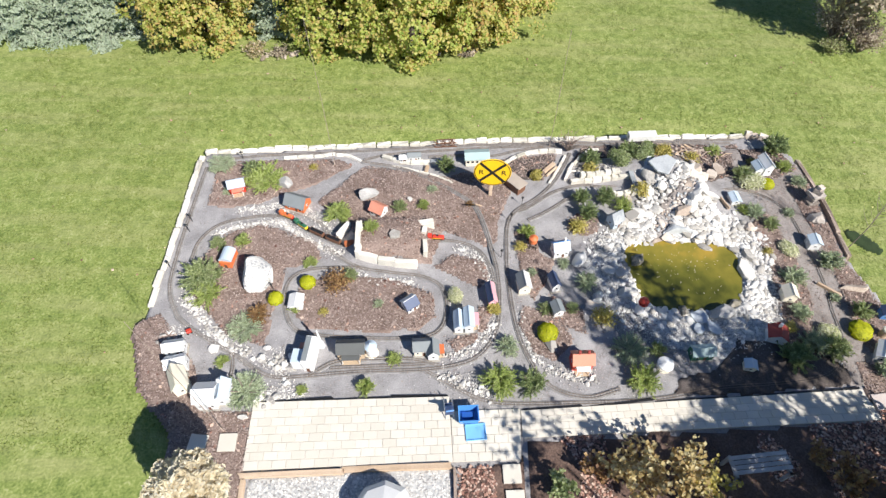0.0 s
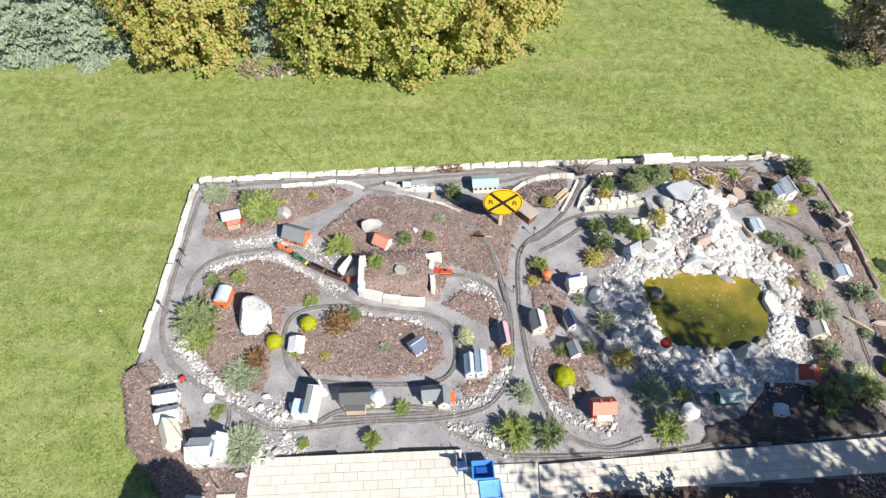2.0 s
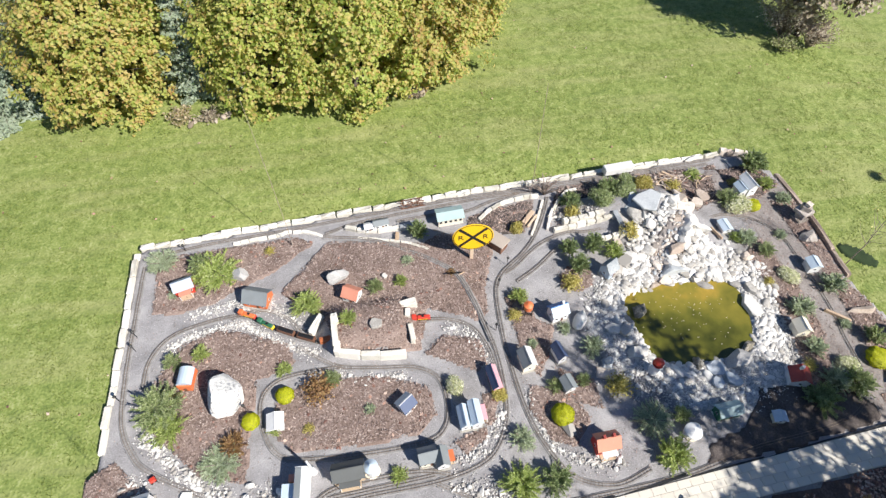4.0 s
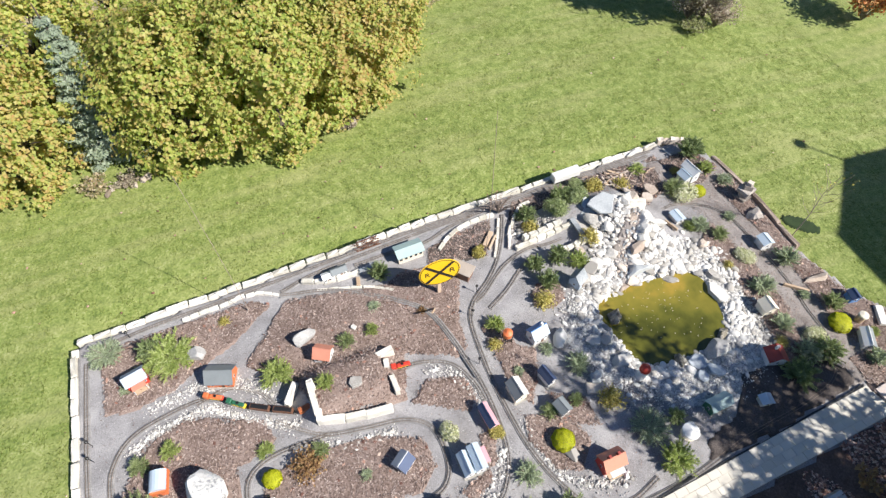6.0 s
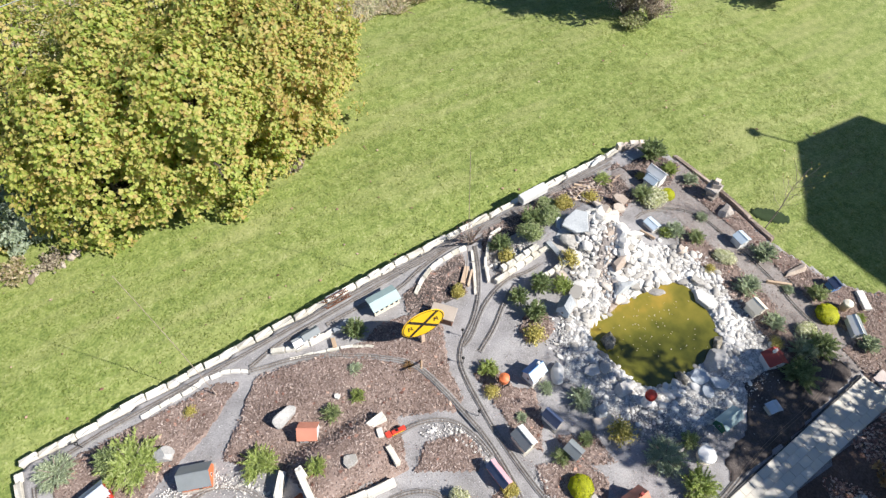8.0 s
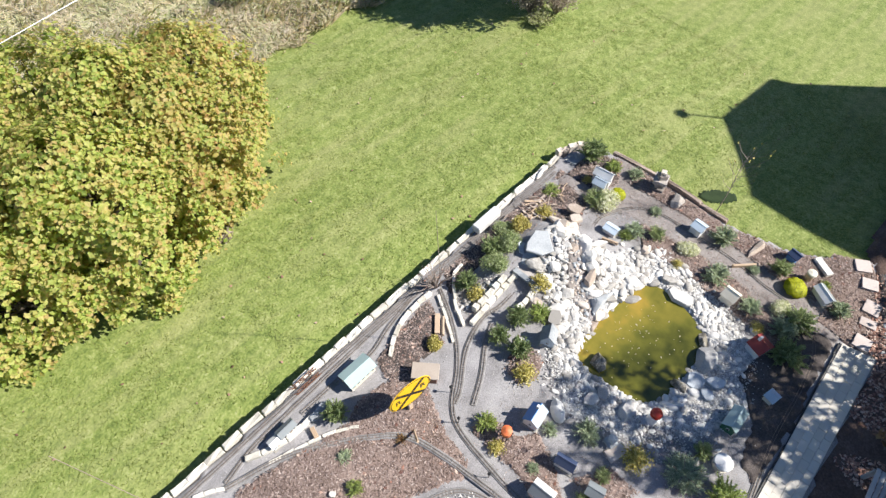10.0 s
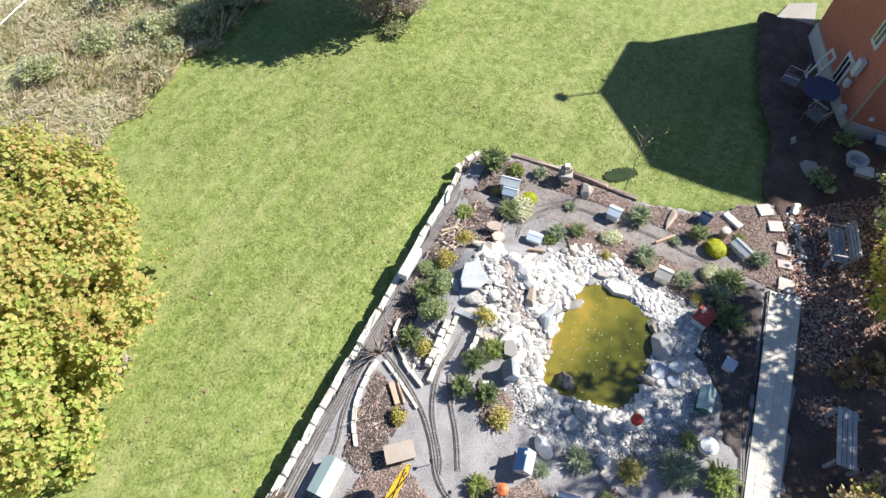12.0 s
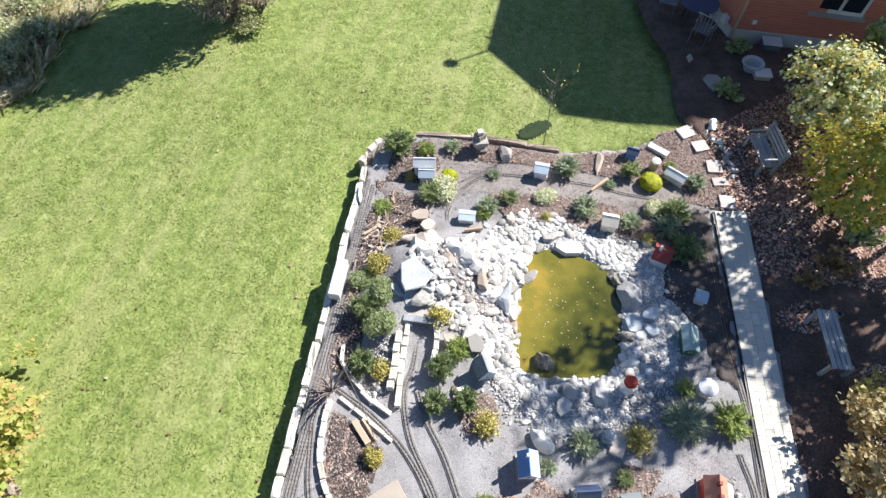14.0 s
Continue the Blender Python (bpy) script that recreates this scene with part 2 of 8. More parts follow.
# algae thicker towards the inflow; the dark tree reflection opposite is painted in
_t = WATER.node_tree
_r = next(n for n in _t.nodes if n.type == "VALTORGB")
_g = next(n for n in _t.nodes if n.type == "NEW_GEOMETRY")
_s, _m, _a = _t.nodes.new("ShaderNodeSeparateXYZ"), _t.nodes.new("ShaderNodeMath"), _t.nodes.new("ShaderNodeMath")
_m.operation, _a.operation = "MULTIPLY_ADD", "ADD"
_m.inputs[1].default_value, _m.inputs[2].default_value = 0.16, -1.16
_t.links.new(_g.outputs["Position"], _s.inputs[0])
_t.links.new(_s.outputs[1], _m.inputs[0])
_t.links.new(_r.inputs[0].links[0].from_socket, _a.inputs[0])
_t.links.new(_m.outputs[0], _a.inputs[1])
_t.links.new(_a.outputs[0], _r.inputs[0])


# ---- mesh helpers ----
def mesh_of(bm, name):
    me = bpy.data.meshes.new(name)
    bm.to_mesh(me)
    bm.free()
    return me


def part(name, bm, mat_, parent=None, label="", at=None):
    me = bm if isinstance(bm, bpy.types.Mesh) else mesh_of(bm, name)
    if mat_ and not me.materials:
        me.materials.append(mat_)
    ob = new(name, me)
    if parent:
        ob.parent = parent
    if at is not None:
        ob.matrix_basis = at
    return tagged(ob, label)


def thing(name, m, label, category, group="", kind=""):
    ob = new(name)
    ob.empty_display_size = 0.1
    ob.matrix_basis = m
    return tagged(ob, label, category, group, kind)


def box(x, y, z, cx=0, cy=0, cz=0, bevel=0.0, bm=None, m=None):
    """A box x by y by z whose foot stands at cz."""
    bm = bm or bmesh.new()
    r = bmesh.ops.create_cube(bm, size=1)["verts"]
    for v in r:
        v.co = Vector((v.co.x * x + cx, v.co.y * y + cy, (v.co.z + 0.5) * z + cz))
    if bevel:
        bmesh.ops.bevel(bm, geom=list({e for v in r for e in v.link_edges}), offset=bevel, segments=1, affect="EDGES")
    if m:
        bmesh.ops.transform(bm, matrix=m, verts=bm.verts)
    return bm


def tube(points, radius, sides=6, bm=None, taper=1.0):
    """A round bar along points, thinning to taper at its end."""
    bm = bm or bmesh.new()
    pts = [Vector(p) for p in points]
    rings = []
    for i, p in enumerate(pts):
        d = (pts[min(i + 1, len(pts) - 1)] - pts[max(i - 1, 0)]).normalized()
        a = d.orthogonal().normalized()
        b = d.cross(a)
        r = radius * (1 + (taper - 1) * i / max(1, len(pts) - 1))
        rings.append([bm.verts.new(p + r * (a * math.cos(2 * math.pi * k / sides) + b * math.sin(2 * math.pi * k / sides))) for k in range(sides)])
    for r0, r1 in zip(rings, rings[1:]):
        for k in range(sides):
            bm.faces.new((r0[k], r0[(k + 1) % sides], r1[(k + 1) % sides], r1[k]))
    bm.faces.new(rings[0][::-1])
    bm.faces.new(rings[-1])
    return bm


def lathe(profile, sides=20, bm=None):
    """A turned form from (radius, height) pairs."""
    bm = bm or bmesh.new()
    rings = []
    for r, z in profile:
        rings.append([bm.verts.new((r * math.cos(2 * math.pi * k / sides), r * math.sin(2 * math.pi * k / sides), z)) for k in range(sides)])
    for r0, r1 in zip(rings, rings[1:]):
        for k in range(sides):
            bm.faces.new((r0[k], r0[(k + 1) % sides], r1[(k + 1) % sides], r1[k]))
    bm.faces.new(rings[0][::-1])
    bm.faces.new(rings[-1])
    return bm


def soup(name, verts, faces, mat_, parent=None, label="", smooth=False):
    """One joined mesh from arrays."""
    me = bpy.data.meshes.new(name)
    me.from_pydata(verts, [], faces)
    if smooth:
        me.shade_smooth()
    return part(name, me, mat_, parent, label)


def inside(x, y, poly):
    hit = False
    for (x0, y0), (x1, y1) in zip(poly, poly[1:] + poly[:1]):
        if (y0 > y) != (y1 > y) and x < x0 + (y - y0) / (y1 - y0) * (x1 - x0):
            hit = not hit
    return hit


def distance_to(x, y, poly):
    """Signed distance to a closed outline, positive inside."""
    best = 1e9
    for (x0, y0), (x1, y1) in zip(poly, poly[1:] + poly[:1]):
        dx, dy = x1 - x0, y1 - y0
        s = max(0, min(1, ((x - x0) * dx + (y - y0) * dy) / (dx * dx + dy * dy + 1e-9)))
        best = min(best, math.hypot(x - x0 - s * dx, y - y0 - s * dy))
    return best if inside(x, y, poly) else -best


def spline(pts, step=0.05):
    """A smooth line through a few points, sampled evenly."""
    p = [Vector((*q, 0)) if len(q) == 2 else Vector(q) for q in pts]
    p = [2 * p[0] - p[1], *p, 2 * p[-1] - p[-2]]
    out = []
    for i in range(1, len(p) - 2):
        n = max(2, int((p[i + 1] - p[i]).length / 0.02))
        for k in range(n):
            t = k / n
            out.append(0.5 * (2 * p[i] + (p[i + 1] - p[i - 1]) * t + (2 * p[i - 1] - 5 * p[i] + 4 * p[i + 1] - p[i + 2]) * t * t + (3 * p[i] - p[i - 1] - 3 * p[i + 1] + p[i + 2]) * t ** 3))
    out.append(p[-2])
    res, run = [out[0]], 0.0
    for a, b in zip(out, out[1:]):
        run += (b - a).length
        if run >= step:
            res.append(b)
            run = 0.0
    return res


# ---- the lie of the land ----
POND = (5.32, 7.32)


def pond_edge(a):
    """The pond's radius in the direction a."""
    r = (abs(math.cos(a) / 1.11) ** 3.6 + abs(math.sin(a) / 0.82) ** 3.6) ** (-1 / 3.6)
    return r * (1 + 0.04 * math.sin(3 * a + 0.6) + 0.03 * math.sin(5 * a))


def pond_depth(x, y):
    dx, dy = x - POND[0], y - POND[1]
    return pond_edge(math.atan2(dy, dx)) - math.hypot(dx, dy)


def bump_at(x, y, cx, cy, h, sx, sy):
    return h * math.exp(-((x - cx) / sx) ** 2 - ((y - cy) / sy) ** 2)


def fall(x):
    """The garden falls gently towards the east."""
    return -0.032 * max(0, x - 1) if x < 9 else -0.256 * max(0, (13 - x) / 4)


def bed_z(x, y):
    """Height of the garden soil."""
    z = fall(x) + 0.012 * noise.noise((x * 2.1, y * 2.1, 0))
    z += bump_at(x, y, 5.5, 9.9, 0.55, 0.72, 0.72) + bump_at(x, y, 4.55, 10.3, 0.26, 0.6, 0.33) + bump_at(x, y, 6.15, 9.1, 0.15, 0.6, 0.5)
    z += 0.35 * math.exp(-((x + 1.08) / 0.85) ** 6 - ((y - 7.95) / 0.5) ** 4) + bump_at(x, y, -1.4, 9.2, 0.12, 1.2, 0.6)
    d = pond_depth(x, y)
    if d > -0.2:
        z -= min(0.5, (d + 0.2) * 0.9)
    return z - 0.13 * max(0, min(5, x - 10.6))


def lawn_z(x, y):
    z = -0.1 - 0.02 * max(0, min(15, x + 6)) * max(0, min(1, (y - 2.5) / 4)) - 0.018 * max(0, min(8, y - 11)) * max(0, min(1, (4 - x) / 8))
    d = y - 10.55 - 0.0716 * (x + 5.9)
    if -6.5 < x < 9 and d > -1:
        z -= 0.14 * math.exp(-(d / 0.8) ** 2) * min(1, (x + 6.5), (9 - x))
    return z - 0.12 * max(0, min(4.5, x - 10.6)) + 0.025 * noise.noise((x * 0.35, y * 0.35, 3))


BED = [(-5.9, 10.56), (7.87, 11.64), (8.71, 11.45), (9.02, 10.64), (9.08, 7.82), (9.43, 6.43), (10.15, 5.46), (10.77, 4.59), (13.55, 4.6), (13.6, -3), (1.5, -3.01), (0.5, 2.4), (-3.4, 2.3), (-4.3, 2.4), (-4.5, 3.6), (-5.35, 4.4), (-5.95, 5.6), (-5.9, 6.2)]


def sheet(name, poly, step, height, mat_, label, category, lift=0.0, wobble=0.04, drop=0.5, kind="structure"):
    """A sheet of ground inside an outline, its rim turned down into the ground below."""
    xs, ys = [p[0] for p in poly], [p[1] for p in poly]
    nx, ny = int((max(xs) - min(xs)) / step) + 3, int((max(ys) - min(ys)) / step) + 3
    verts, keep, index = [], {}, {}
    for j in range(ny):
        for i in range(nx):
            x, y = min(xs) + (i - 1) * step, min(ys) + (j - 1) * step
            d = distance_to(x, y, poly) + wobble * noise.noise((x * 3.1, y * 3.1, lift * 50))
            if d > -1.6 * step:
                index[i, j] = len(verts)
                z = height(x, y) + lift
                verts.append((x, y, z if d > 0 else z - lift - drop))
    faces = [(index[i, j], index[i + 1, j], index[i + 1, j + 1], index[i, j + 1]) for (i, j) in index if (i + 1, j) in index and (i, j + 1) in index and (i + 1, j + 1) in index]
    ob = soup(name, verts, faces, mat_, smooth=True)
    return tagged(ob, label, category, "", kind)


def axis(lo, hi, fine_lo, fine_hi, fine, coarse_n):
    left = [fine_lo - (fine_lo - lo) * (k / coarse_n) ** 3 for k in range(coarse_n, 0, -1)]
    right = [fine_hi + (hi - fine_hi) * (k / coarse_n) ** 3 for k in range(1, coarse_n + 1)]
    n = int((fine_hi - fine_lo) / fine)
    return left + [fine_lo + (fine_hi - fine_lo) * k / n for k in range(n + 1)] + right


gx, gy = axis(-400, 400, -14, 20, 0.2, 16), axis(-300, 500, -4, 26, 0.2, 16)
INNER = [(-5.7, 10.3), (7.87, 11.33), (8.5, 11.14), (8.81, 7.87), (9.91, 5.31), (10.67, 4.39), (13.3, 4.3), (13.3, -2.5), (2.01, -2.52), (0.5, 2.6), (-4.0, 2.6), (-5.0, 4.5), (-5.6, 5.8)]
verts = [(x, y, lawn_z(x, y) - (0.8 if inside(x, y, INNER) else 0)) for y in gy for x in gx]
w = len(gx)
faces = [(j * w + i, j * w + i + 1, (j + 1) * w + i + 1, (j + 1) * w + i) for j in range(len(gy) - 1) for i in range(w - 1)]
tagged(soup("ground", verts, faces, LAWN, smooth=True), "mown green lawn with paler dry streaks", "lawn", "", "structure")
tagged(sheet("garden_bed", BED, 0.07, bed_z, GRAVEL, "", "", drop=0.45), "grey stone-dust bed of a garden railway", "gravel bed", "", "structure")

# ---- mulch, water, gravel ----
def mulch(poly, label="brown bark mulch bed with scattered chips", mat_=None, lift=0.03, wobble=0.07):
    return sheet("mulch_bed", poly, 0.06, bed_z, mat_ or MULCH, label, "mulch bed", lift=lift, wobble=wobble, drop=0.06)


DARKMULCH = material("dark_mulch", ((0.03, 0.025, 0.024), (0.078, 0.064, 0.059), (0.15, 0.126, 0.118)), scale=2.5, fine=34, rough=0.95, bump=0.8, depth=0.025)
MULCHES = [
    [(-5.45, 9.95), (-5.1, 10.3), (-2.55, 10.42), (-2.15, 10.2), (-2.95, 9.6), (-3.4, 9.4), (-4.25, 8.95), (-4.9, 8.85), (-5.4, 8.9)],
    [(-1.85, 10.2), (-0.85, 10.02), (0.2, 9.85), (0.6, 10.05), (1.3, 9.95), (1.75, 9.61), (1.55, 9.11), (1.32, 8.5), (1.3, 7.95), (1.05, 7.85), (0.1, 8.2), (-0.15, 7.35), (-1.7, 7.45), (-2.0, 8.3), (-2.85, 9.0), (-2.2, 9.75)],
    [(-2.85, 6.05), (-2.9, 6.8), (-2.1, 7.0), (-0.95, 6.9), (-0.1, 6.6), (-0.02, 6.05), (-0.4, 5.72), (-1.7, 5.68), (-2.6, 5.72)],
    [(-5.15, 6.5), (-5.2, 7.3), (-4.75, 8.1), (-3.96, 8.36), (-2.7, 7.85), (-2.55, 7.42), (-3.25, 7.15), (-3.35, 6.2), (-3.35, 5.3), (-4.15, 5.55)],
    [(-6.08, 5.75), (-5.5, 4.38), (-4.68, 3.6), (-4.5, 2.2), (-3.2, 2.2), (-3.3, 4.0), (-4.2, 4.0), (-4.6, 4.9), (-5.1, 5.5), (-5.6, 6.0)],
    [(0.3, 7.6), (1.0, 7.4), (1.1, 6.9), (0.85, 6.75), (0.2, 7.1), (-0.1, 7.25)],
    [(1.2, 10.1), (1.3, 9.4), (1.91, 9.91), (2.46, 9.82), (2.77, 10.43), (2.92, 10.78), (1.91, 10.62), (1.3, 10.41)],
    [(1.75, 6.35), (2.51, 6.11), (2.72, 5.6), (2.31, 5.1), (1.91, 5.3), (1.65, 5.9)],
    [(1.7, 8.31), (2.11, 8.36), (2.21, 7.61), (1.91, 7.31), (1.7, 7.51)],
    [(3.53, 11.05), (3.33, 10.54), (4.25, 10.66), (5.07, 10.97), (6.41, 11), (7.56, 11.33), (7.66, 10.31), (8.18, 10.11), (8.92, 10.53), (8.5, 11.24), (7.77, 11.13), (6.62, 11.26)],
    [(8.39, 10.01), (8.97, 10.02), (8.97, 7.87), (9.33, 6.43), (10, 5.51), (8.81, 5.1), (8.5, 5.92), (8.6, 6.94), (8.55, 8.68)],
    [(7.14, 8.67), (7.66, 9.08), (7.87, 8.06), (7.87, 6.63), (7.45, 5.61), (7.03, 5.41), (7.14, 6.63), (7.24, 7.65)],
    [(0.2, 5.5), (1.0, 5.75), (1.15, 6.3), (0.85, 6.3), (0.8, 5.5), (0.4, 5.25)],
    [(2.92, 8.72), (3.63, 9.03), (3.63, 8.33), (3.22, 8.17), (2.92, 8.32)],
    [(2.31, 6.61), (2.97, 6.31), (3.02, 5.7), (2.51, 5.9)],
    [(8.18, 4.78), (8.24, 5.31), (8.92, 5.26), (9.53, 5.77), (9.96, 5.77), (10.29, 5.2), (10.05, 5.02), (9.43, 4.65), (8.31, 4.39), (8.18, 4.49)],
    [(1.96, 7.76), (2.51, 7.51), (2.41, 7.11), (2.01, 6.5), (1.65, 6.9), (1.75, 7.41)],
    [(6, 10.48), (6, 11.09), (7.35, 11.02), (7.24, 10.3), (6.51, 9.88)],
]

mulch([(4.45, 4.49), (4.66, 4.85), (5.58, 5.15), (6, 5.76), (6.88, 5.71), (7.56, 5.56), (8.06, 5.1), (8.03, 4.82), (6.31, 4.62)], "dark soil between path and pond", DARKMULCH)
DARKBEDS = [[(1.62, 3.6), (8.24, 4.12), (8.29, 4.41), (9.13, 4.61), (10.1, 5), (10.77, 5.36), (12.54, 5.45), (14, 5.95), (18, 6.8), (18, 5), (13.6, 4), (13.6, -2.9), (1.6, -2.92)]]
for k, poly in enumerate(MULCHES):
    mulch(poly, "dark bark mulch between the tracks" if k in (6, 9, 17) else "brown bark mulch bed with scattered chips", DARKMULCH if k in (6, 9, 17) else MULCH)
LEAFBED = material("leaf_litter_soil", ((0.04, 0.026, 0.022), (0.11, 0.07, 0.056), (0.21, 0.14, 0.11)), scale=2.5, fine=30, rough=0.95, bump=0.8, depth=0.03)
sheet("soil_bed", DARKBEDS[0], 0.08, lambda x, y: max(bed_z(x, y), lawn_z(x, y) + 0.01), LEAFBED, "dark soil bed strewn with dry leaves", "soil bed", lift=0.03, wobble=0.04, drop=0.1)
DARKBEDS.append([(0.46, 1.0), (0.44, 3.1), (1.54, 3.19), (1.6, 3.6), (1.62, 3.6), (1.62, 0.99)])
sheet("soil_bed", DARKBEDS[1], 0.08, bed_z, LEAFBED, "dark soil with dry leaves round the stepping stones", "soil bed", lift=0.028, wobble=0.0, drop=0.1)
sheet("earth_bed", [(7.14, 4.9), (8.13, 4.82), (8.81, 5.2), (9.33, 5.72), (9.24, 6.44), (9, 7.82), (8.98, 10.53), (8.39, 11.14), (6.51, 11.2), (6, 10.79), (7.14, 9.99), (7.66, 9.29), (7.35, 8.57), (7.14, 6.63), (7.03, 5.41)], 0.08, bed_z, EARTH, "stony brown earth mixed with gravel", "earth", lift=0.013, wobble=0.12, drop=0.05)
sheet("pale_gravel_bed", [(4.14, 6.51), (3.63, 6.21), (3.33, 6.91), (3.02, 7.52), (3.53, 7.92), (4.04, 8.43), (6.62, 8.97), (7.14, 8.36), (7.03, 6.63), (6.62, 5.51), (5.27, 5.3), (4.35, 5.61)], 0.06, bed_z, PEAGRAVEL, "pale washed gravel round the pond", "gravel", lift=0.014, wobble=0.12, drop=0.05)
sheet("white_chip_bed", [(-3.1, 2.86), (0.34, 3.12), (0.42, 2.3), (-3.1, 2.2)], 0.06, bed_z, PEAGRAVEL, "white stone chips inside a timber border", "stone chips", lift=0.02, wobble=0, drop=0.05)

# pond water
N, WATER_Z = 72, -0.2
pv = [(*POND, WATER_Z)] + [(POND[0] + (pond_edge(2 * math.pi * k / N) + 0.12) * math.cos(2 * math.pi * k / N), POND[1] + (pond_edge(2 * math.pi * k / N) + 0.12) * math.sin(2 * math.pi * k / N), WATER_Z) for k in range(N)]
tagged(soup("water", pv, [(0, k + 1, (k + 1) % N + 1) for k in range(N)], WATER), "murky yellow-green pond water with floating leaves", "pond", "", "structure")


# ---- stones ----
def stone_mesh(name, seed, squash=0.7, rough=0.28, cuts=2):
    bm = bmesh.new()
    bmesh.ops.create_icosphere(bm, subdivisions=cuts, radius=1)
    rnd = random.Random(seed)
    o = Vector((rnd.random() * 90, rnd.random() * 90, rnd.random() * 90))
    sx, sy = 0.8 + 0.6 * rnd.random(), 0.7 + 0.4 * rnd.random()
    planes = [(Vector((rnd.gauss(0, 1), rnd.gauss(0, 1), rnd.gauss(0, 1))).normalized(), 0.5 + 0.3 * rnd.random()) for k in range(11)]
    for v in bm.verts:
        p = v.co * (1 + rough * noise.noise(v.co * 1.3 + o))
        for n, d in planes:
            over = p.dot(n) - d
            if over > 0:
                p = p - n * over
        v.co = Vector((p.x * sx, p.y * sy, p.z * squash)) * 1.2
    return mesh_of(bm, name)


def cobble_mesh(name, seed):
    """A water-worn stone: a rounded, slightly lopsided pebble."""
    bm = bmesh.new()
    bmesh.ops.create_icosphere(bm, subdivisions=2, radius=1)
    rnd = random.Random(seed)
    o = Vector((rnd.random() * 90, rnd.random() * 90, rnd.random() * 90))
    sx, sy, sz = rnd.uniform(0.95, 1.35), rnd.uniform(0.75, 1.0), rnd.uniform(0.5, 0.75)
    for v in bm.verts:
        p = v.co * (1 + 0.22 * noise.noise(v.co * 0.9 + o))
        v.co = Vector((p.x * sx, p.y * sy, p.z * sz))
    for f in bm.faces:
        f.smooth = True
    return mesh_of(bm, name)


STONES = [stone_mesh("rock", s, 0.65 + 0.1 * (s % 4)) for s in range(18)]
SLABROCKS = [stone_mesh("rock", 200 + s, 0.42 + 0.08 * (s % 3), 0.2) for s in range(10)]
COBBLES = [cobble_mesh("rock", 300 + s) for s in range(14)]
for me in STONES + SLABROCKS + COBBLES:
    me.materials.append(LIMESTONE)


def turn_size(x, y, z, r, rnd, flat=1.0):
    return Matrix.LocRotScale((x, y, z), Euler((rnd.uniform(-0.35, 0.35), rnd.uniform(-0.35, 0.35), rnd.uniform(0, 6.3))), (r * rnd.uniform(0.8, 1.3), r * rnd.uniform(0.75, 1.1), r * rnd.uniform(0.7, 1.0) * flat))


def scatter_stones(parent, count, region, sizes, rnd, gap=0.8, limit=300, lift=0.25, shapes=None, avoid=()):
    """Stones laid against one another where region(x, y) allows; the first are parts, the rest one joined part."""
    placed, cells, tries = [], {}, 0
    while len(placed) < count and tries < count * 30:
        tries += 1
        x, y = region()
        if x is None or any(math.hypot(x - a, y - b) < q for a, b, q in avoid):
            continue
        r = rnd.choice(sizes) * rnd.uniform(0.8, 1.2)
        c = (int(x / 0.3), int(y / 0.3))
        if any(math.hypot(x - a, y - b) < gap * (r + q) for i in (-1, 0, 1) for j in (-1, 0, 1) for a, b, q in cells.get((c[0] + i, c[1] + j), ())):
            continue
        cells.setdefault(c, []).append((x, y, r))
        placed.append((x, y, r))
    placed.sort(key=lambda s: -s[2])
    vs, fs = [], []
    for k, (x, y, r) in enumerate(placed):
        m = turn_size(x, y, bed_z(x, y) + r * lift, r, rnd)
        me = rnd.choice(shapes or STONES)
        if k < limit:
            part("rock", me, None, parent, at=m)
        else:
            b = len(vs)
            vs += [tuple(m @ v.co) for v in me.vertices]
            fs += [tuple(b + i for i in p.vertices) for p in me.polygons]
    if vs:
        tagged(soup("rubble", vs, fs, RUBBLE, parent), kind="stuff")


def grit(vs, fs, x, y, z, q, t):
    """One small angular stone chip added to a heap."""
    b = len(vs)
    vs += [(x + q * math.cos(t + j * 2.1), y + q * math.sin(t + j * 2.1), z - 0.01) for j in range(3)] + [(x + q * 0.6 * math.cos(t + 1 + j * 2.1), y + q * 0.6 * math.sin(t + 1 + j * 2.1), z + q * 0.7) for j in range(3)]
    fs += [(b, b + 1, b + 3), (b + 1, b + 2, b + 4), (b + 2, b, b + 5), (b + 3, b + 1, b + 4), (b + 4, b + 2, b + 5), (b + 5, b, b + 3), (b + 3, b + 4, b + 5)]


def stone_row(label, pts, size, step, seed, spread=0.05, group="stone edgings"):
    rnd = random.Random(seed)
    ob = thing("stone_edging", pose(0, 0, 0), label, "stones", group)
    for p in spline(pts, step * 0.55):
        x, y = p.x + rnd.gauss(0, spread * 1.2), p.y + rnd.gauss(0, spread * 1.2)
        part("rock", STONES[rnd.randrange(len(STONES))], None, ob, at=turn_size(x, y, bed_z(x, y) + size * 0.3, size * rnd.uniform(0.35, 1.0), rnd))
    vs, fs = [], []
    for p in spline(pts, 0.02):
        for k in range(7):
            x, y = p.x + rnd.gauss(0, spread * 1.5 + 0.02), p.y + rnd.gauss(0, spread * 1.5 + 0.02)
            grit(vs, fs, x, y, bed_z(x, y) + 0.014, rnd.uniform(0.008, 0.02), rnd.uniform(0, 6.3))
    tagged(soup("rubble", vs, fs, RUBBLE, ob), kind="stuff")


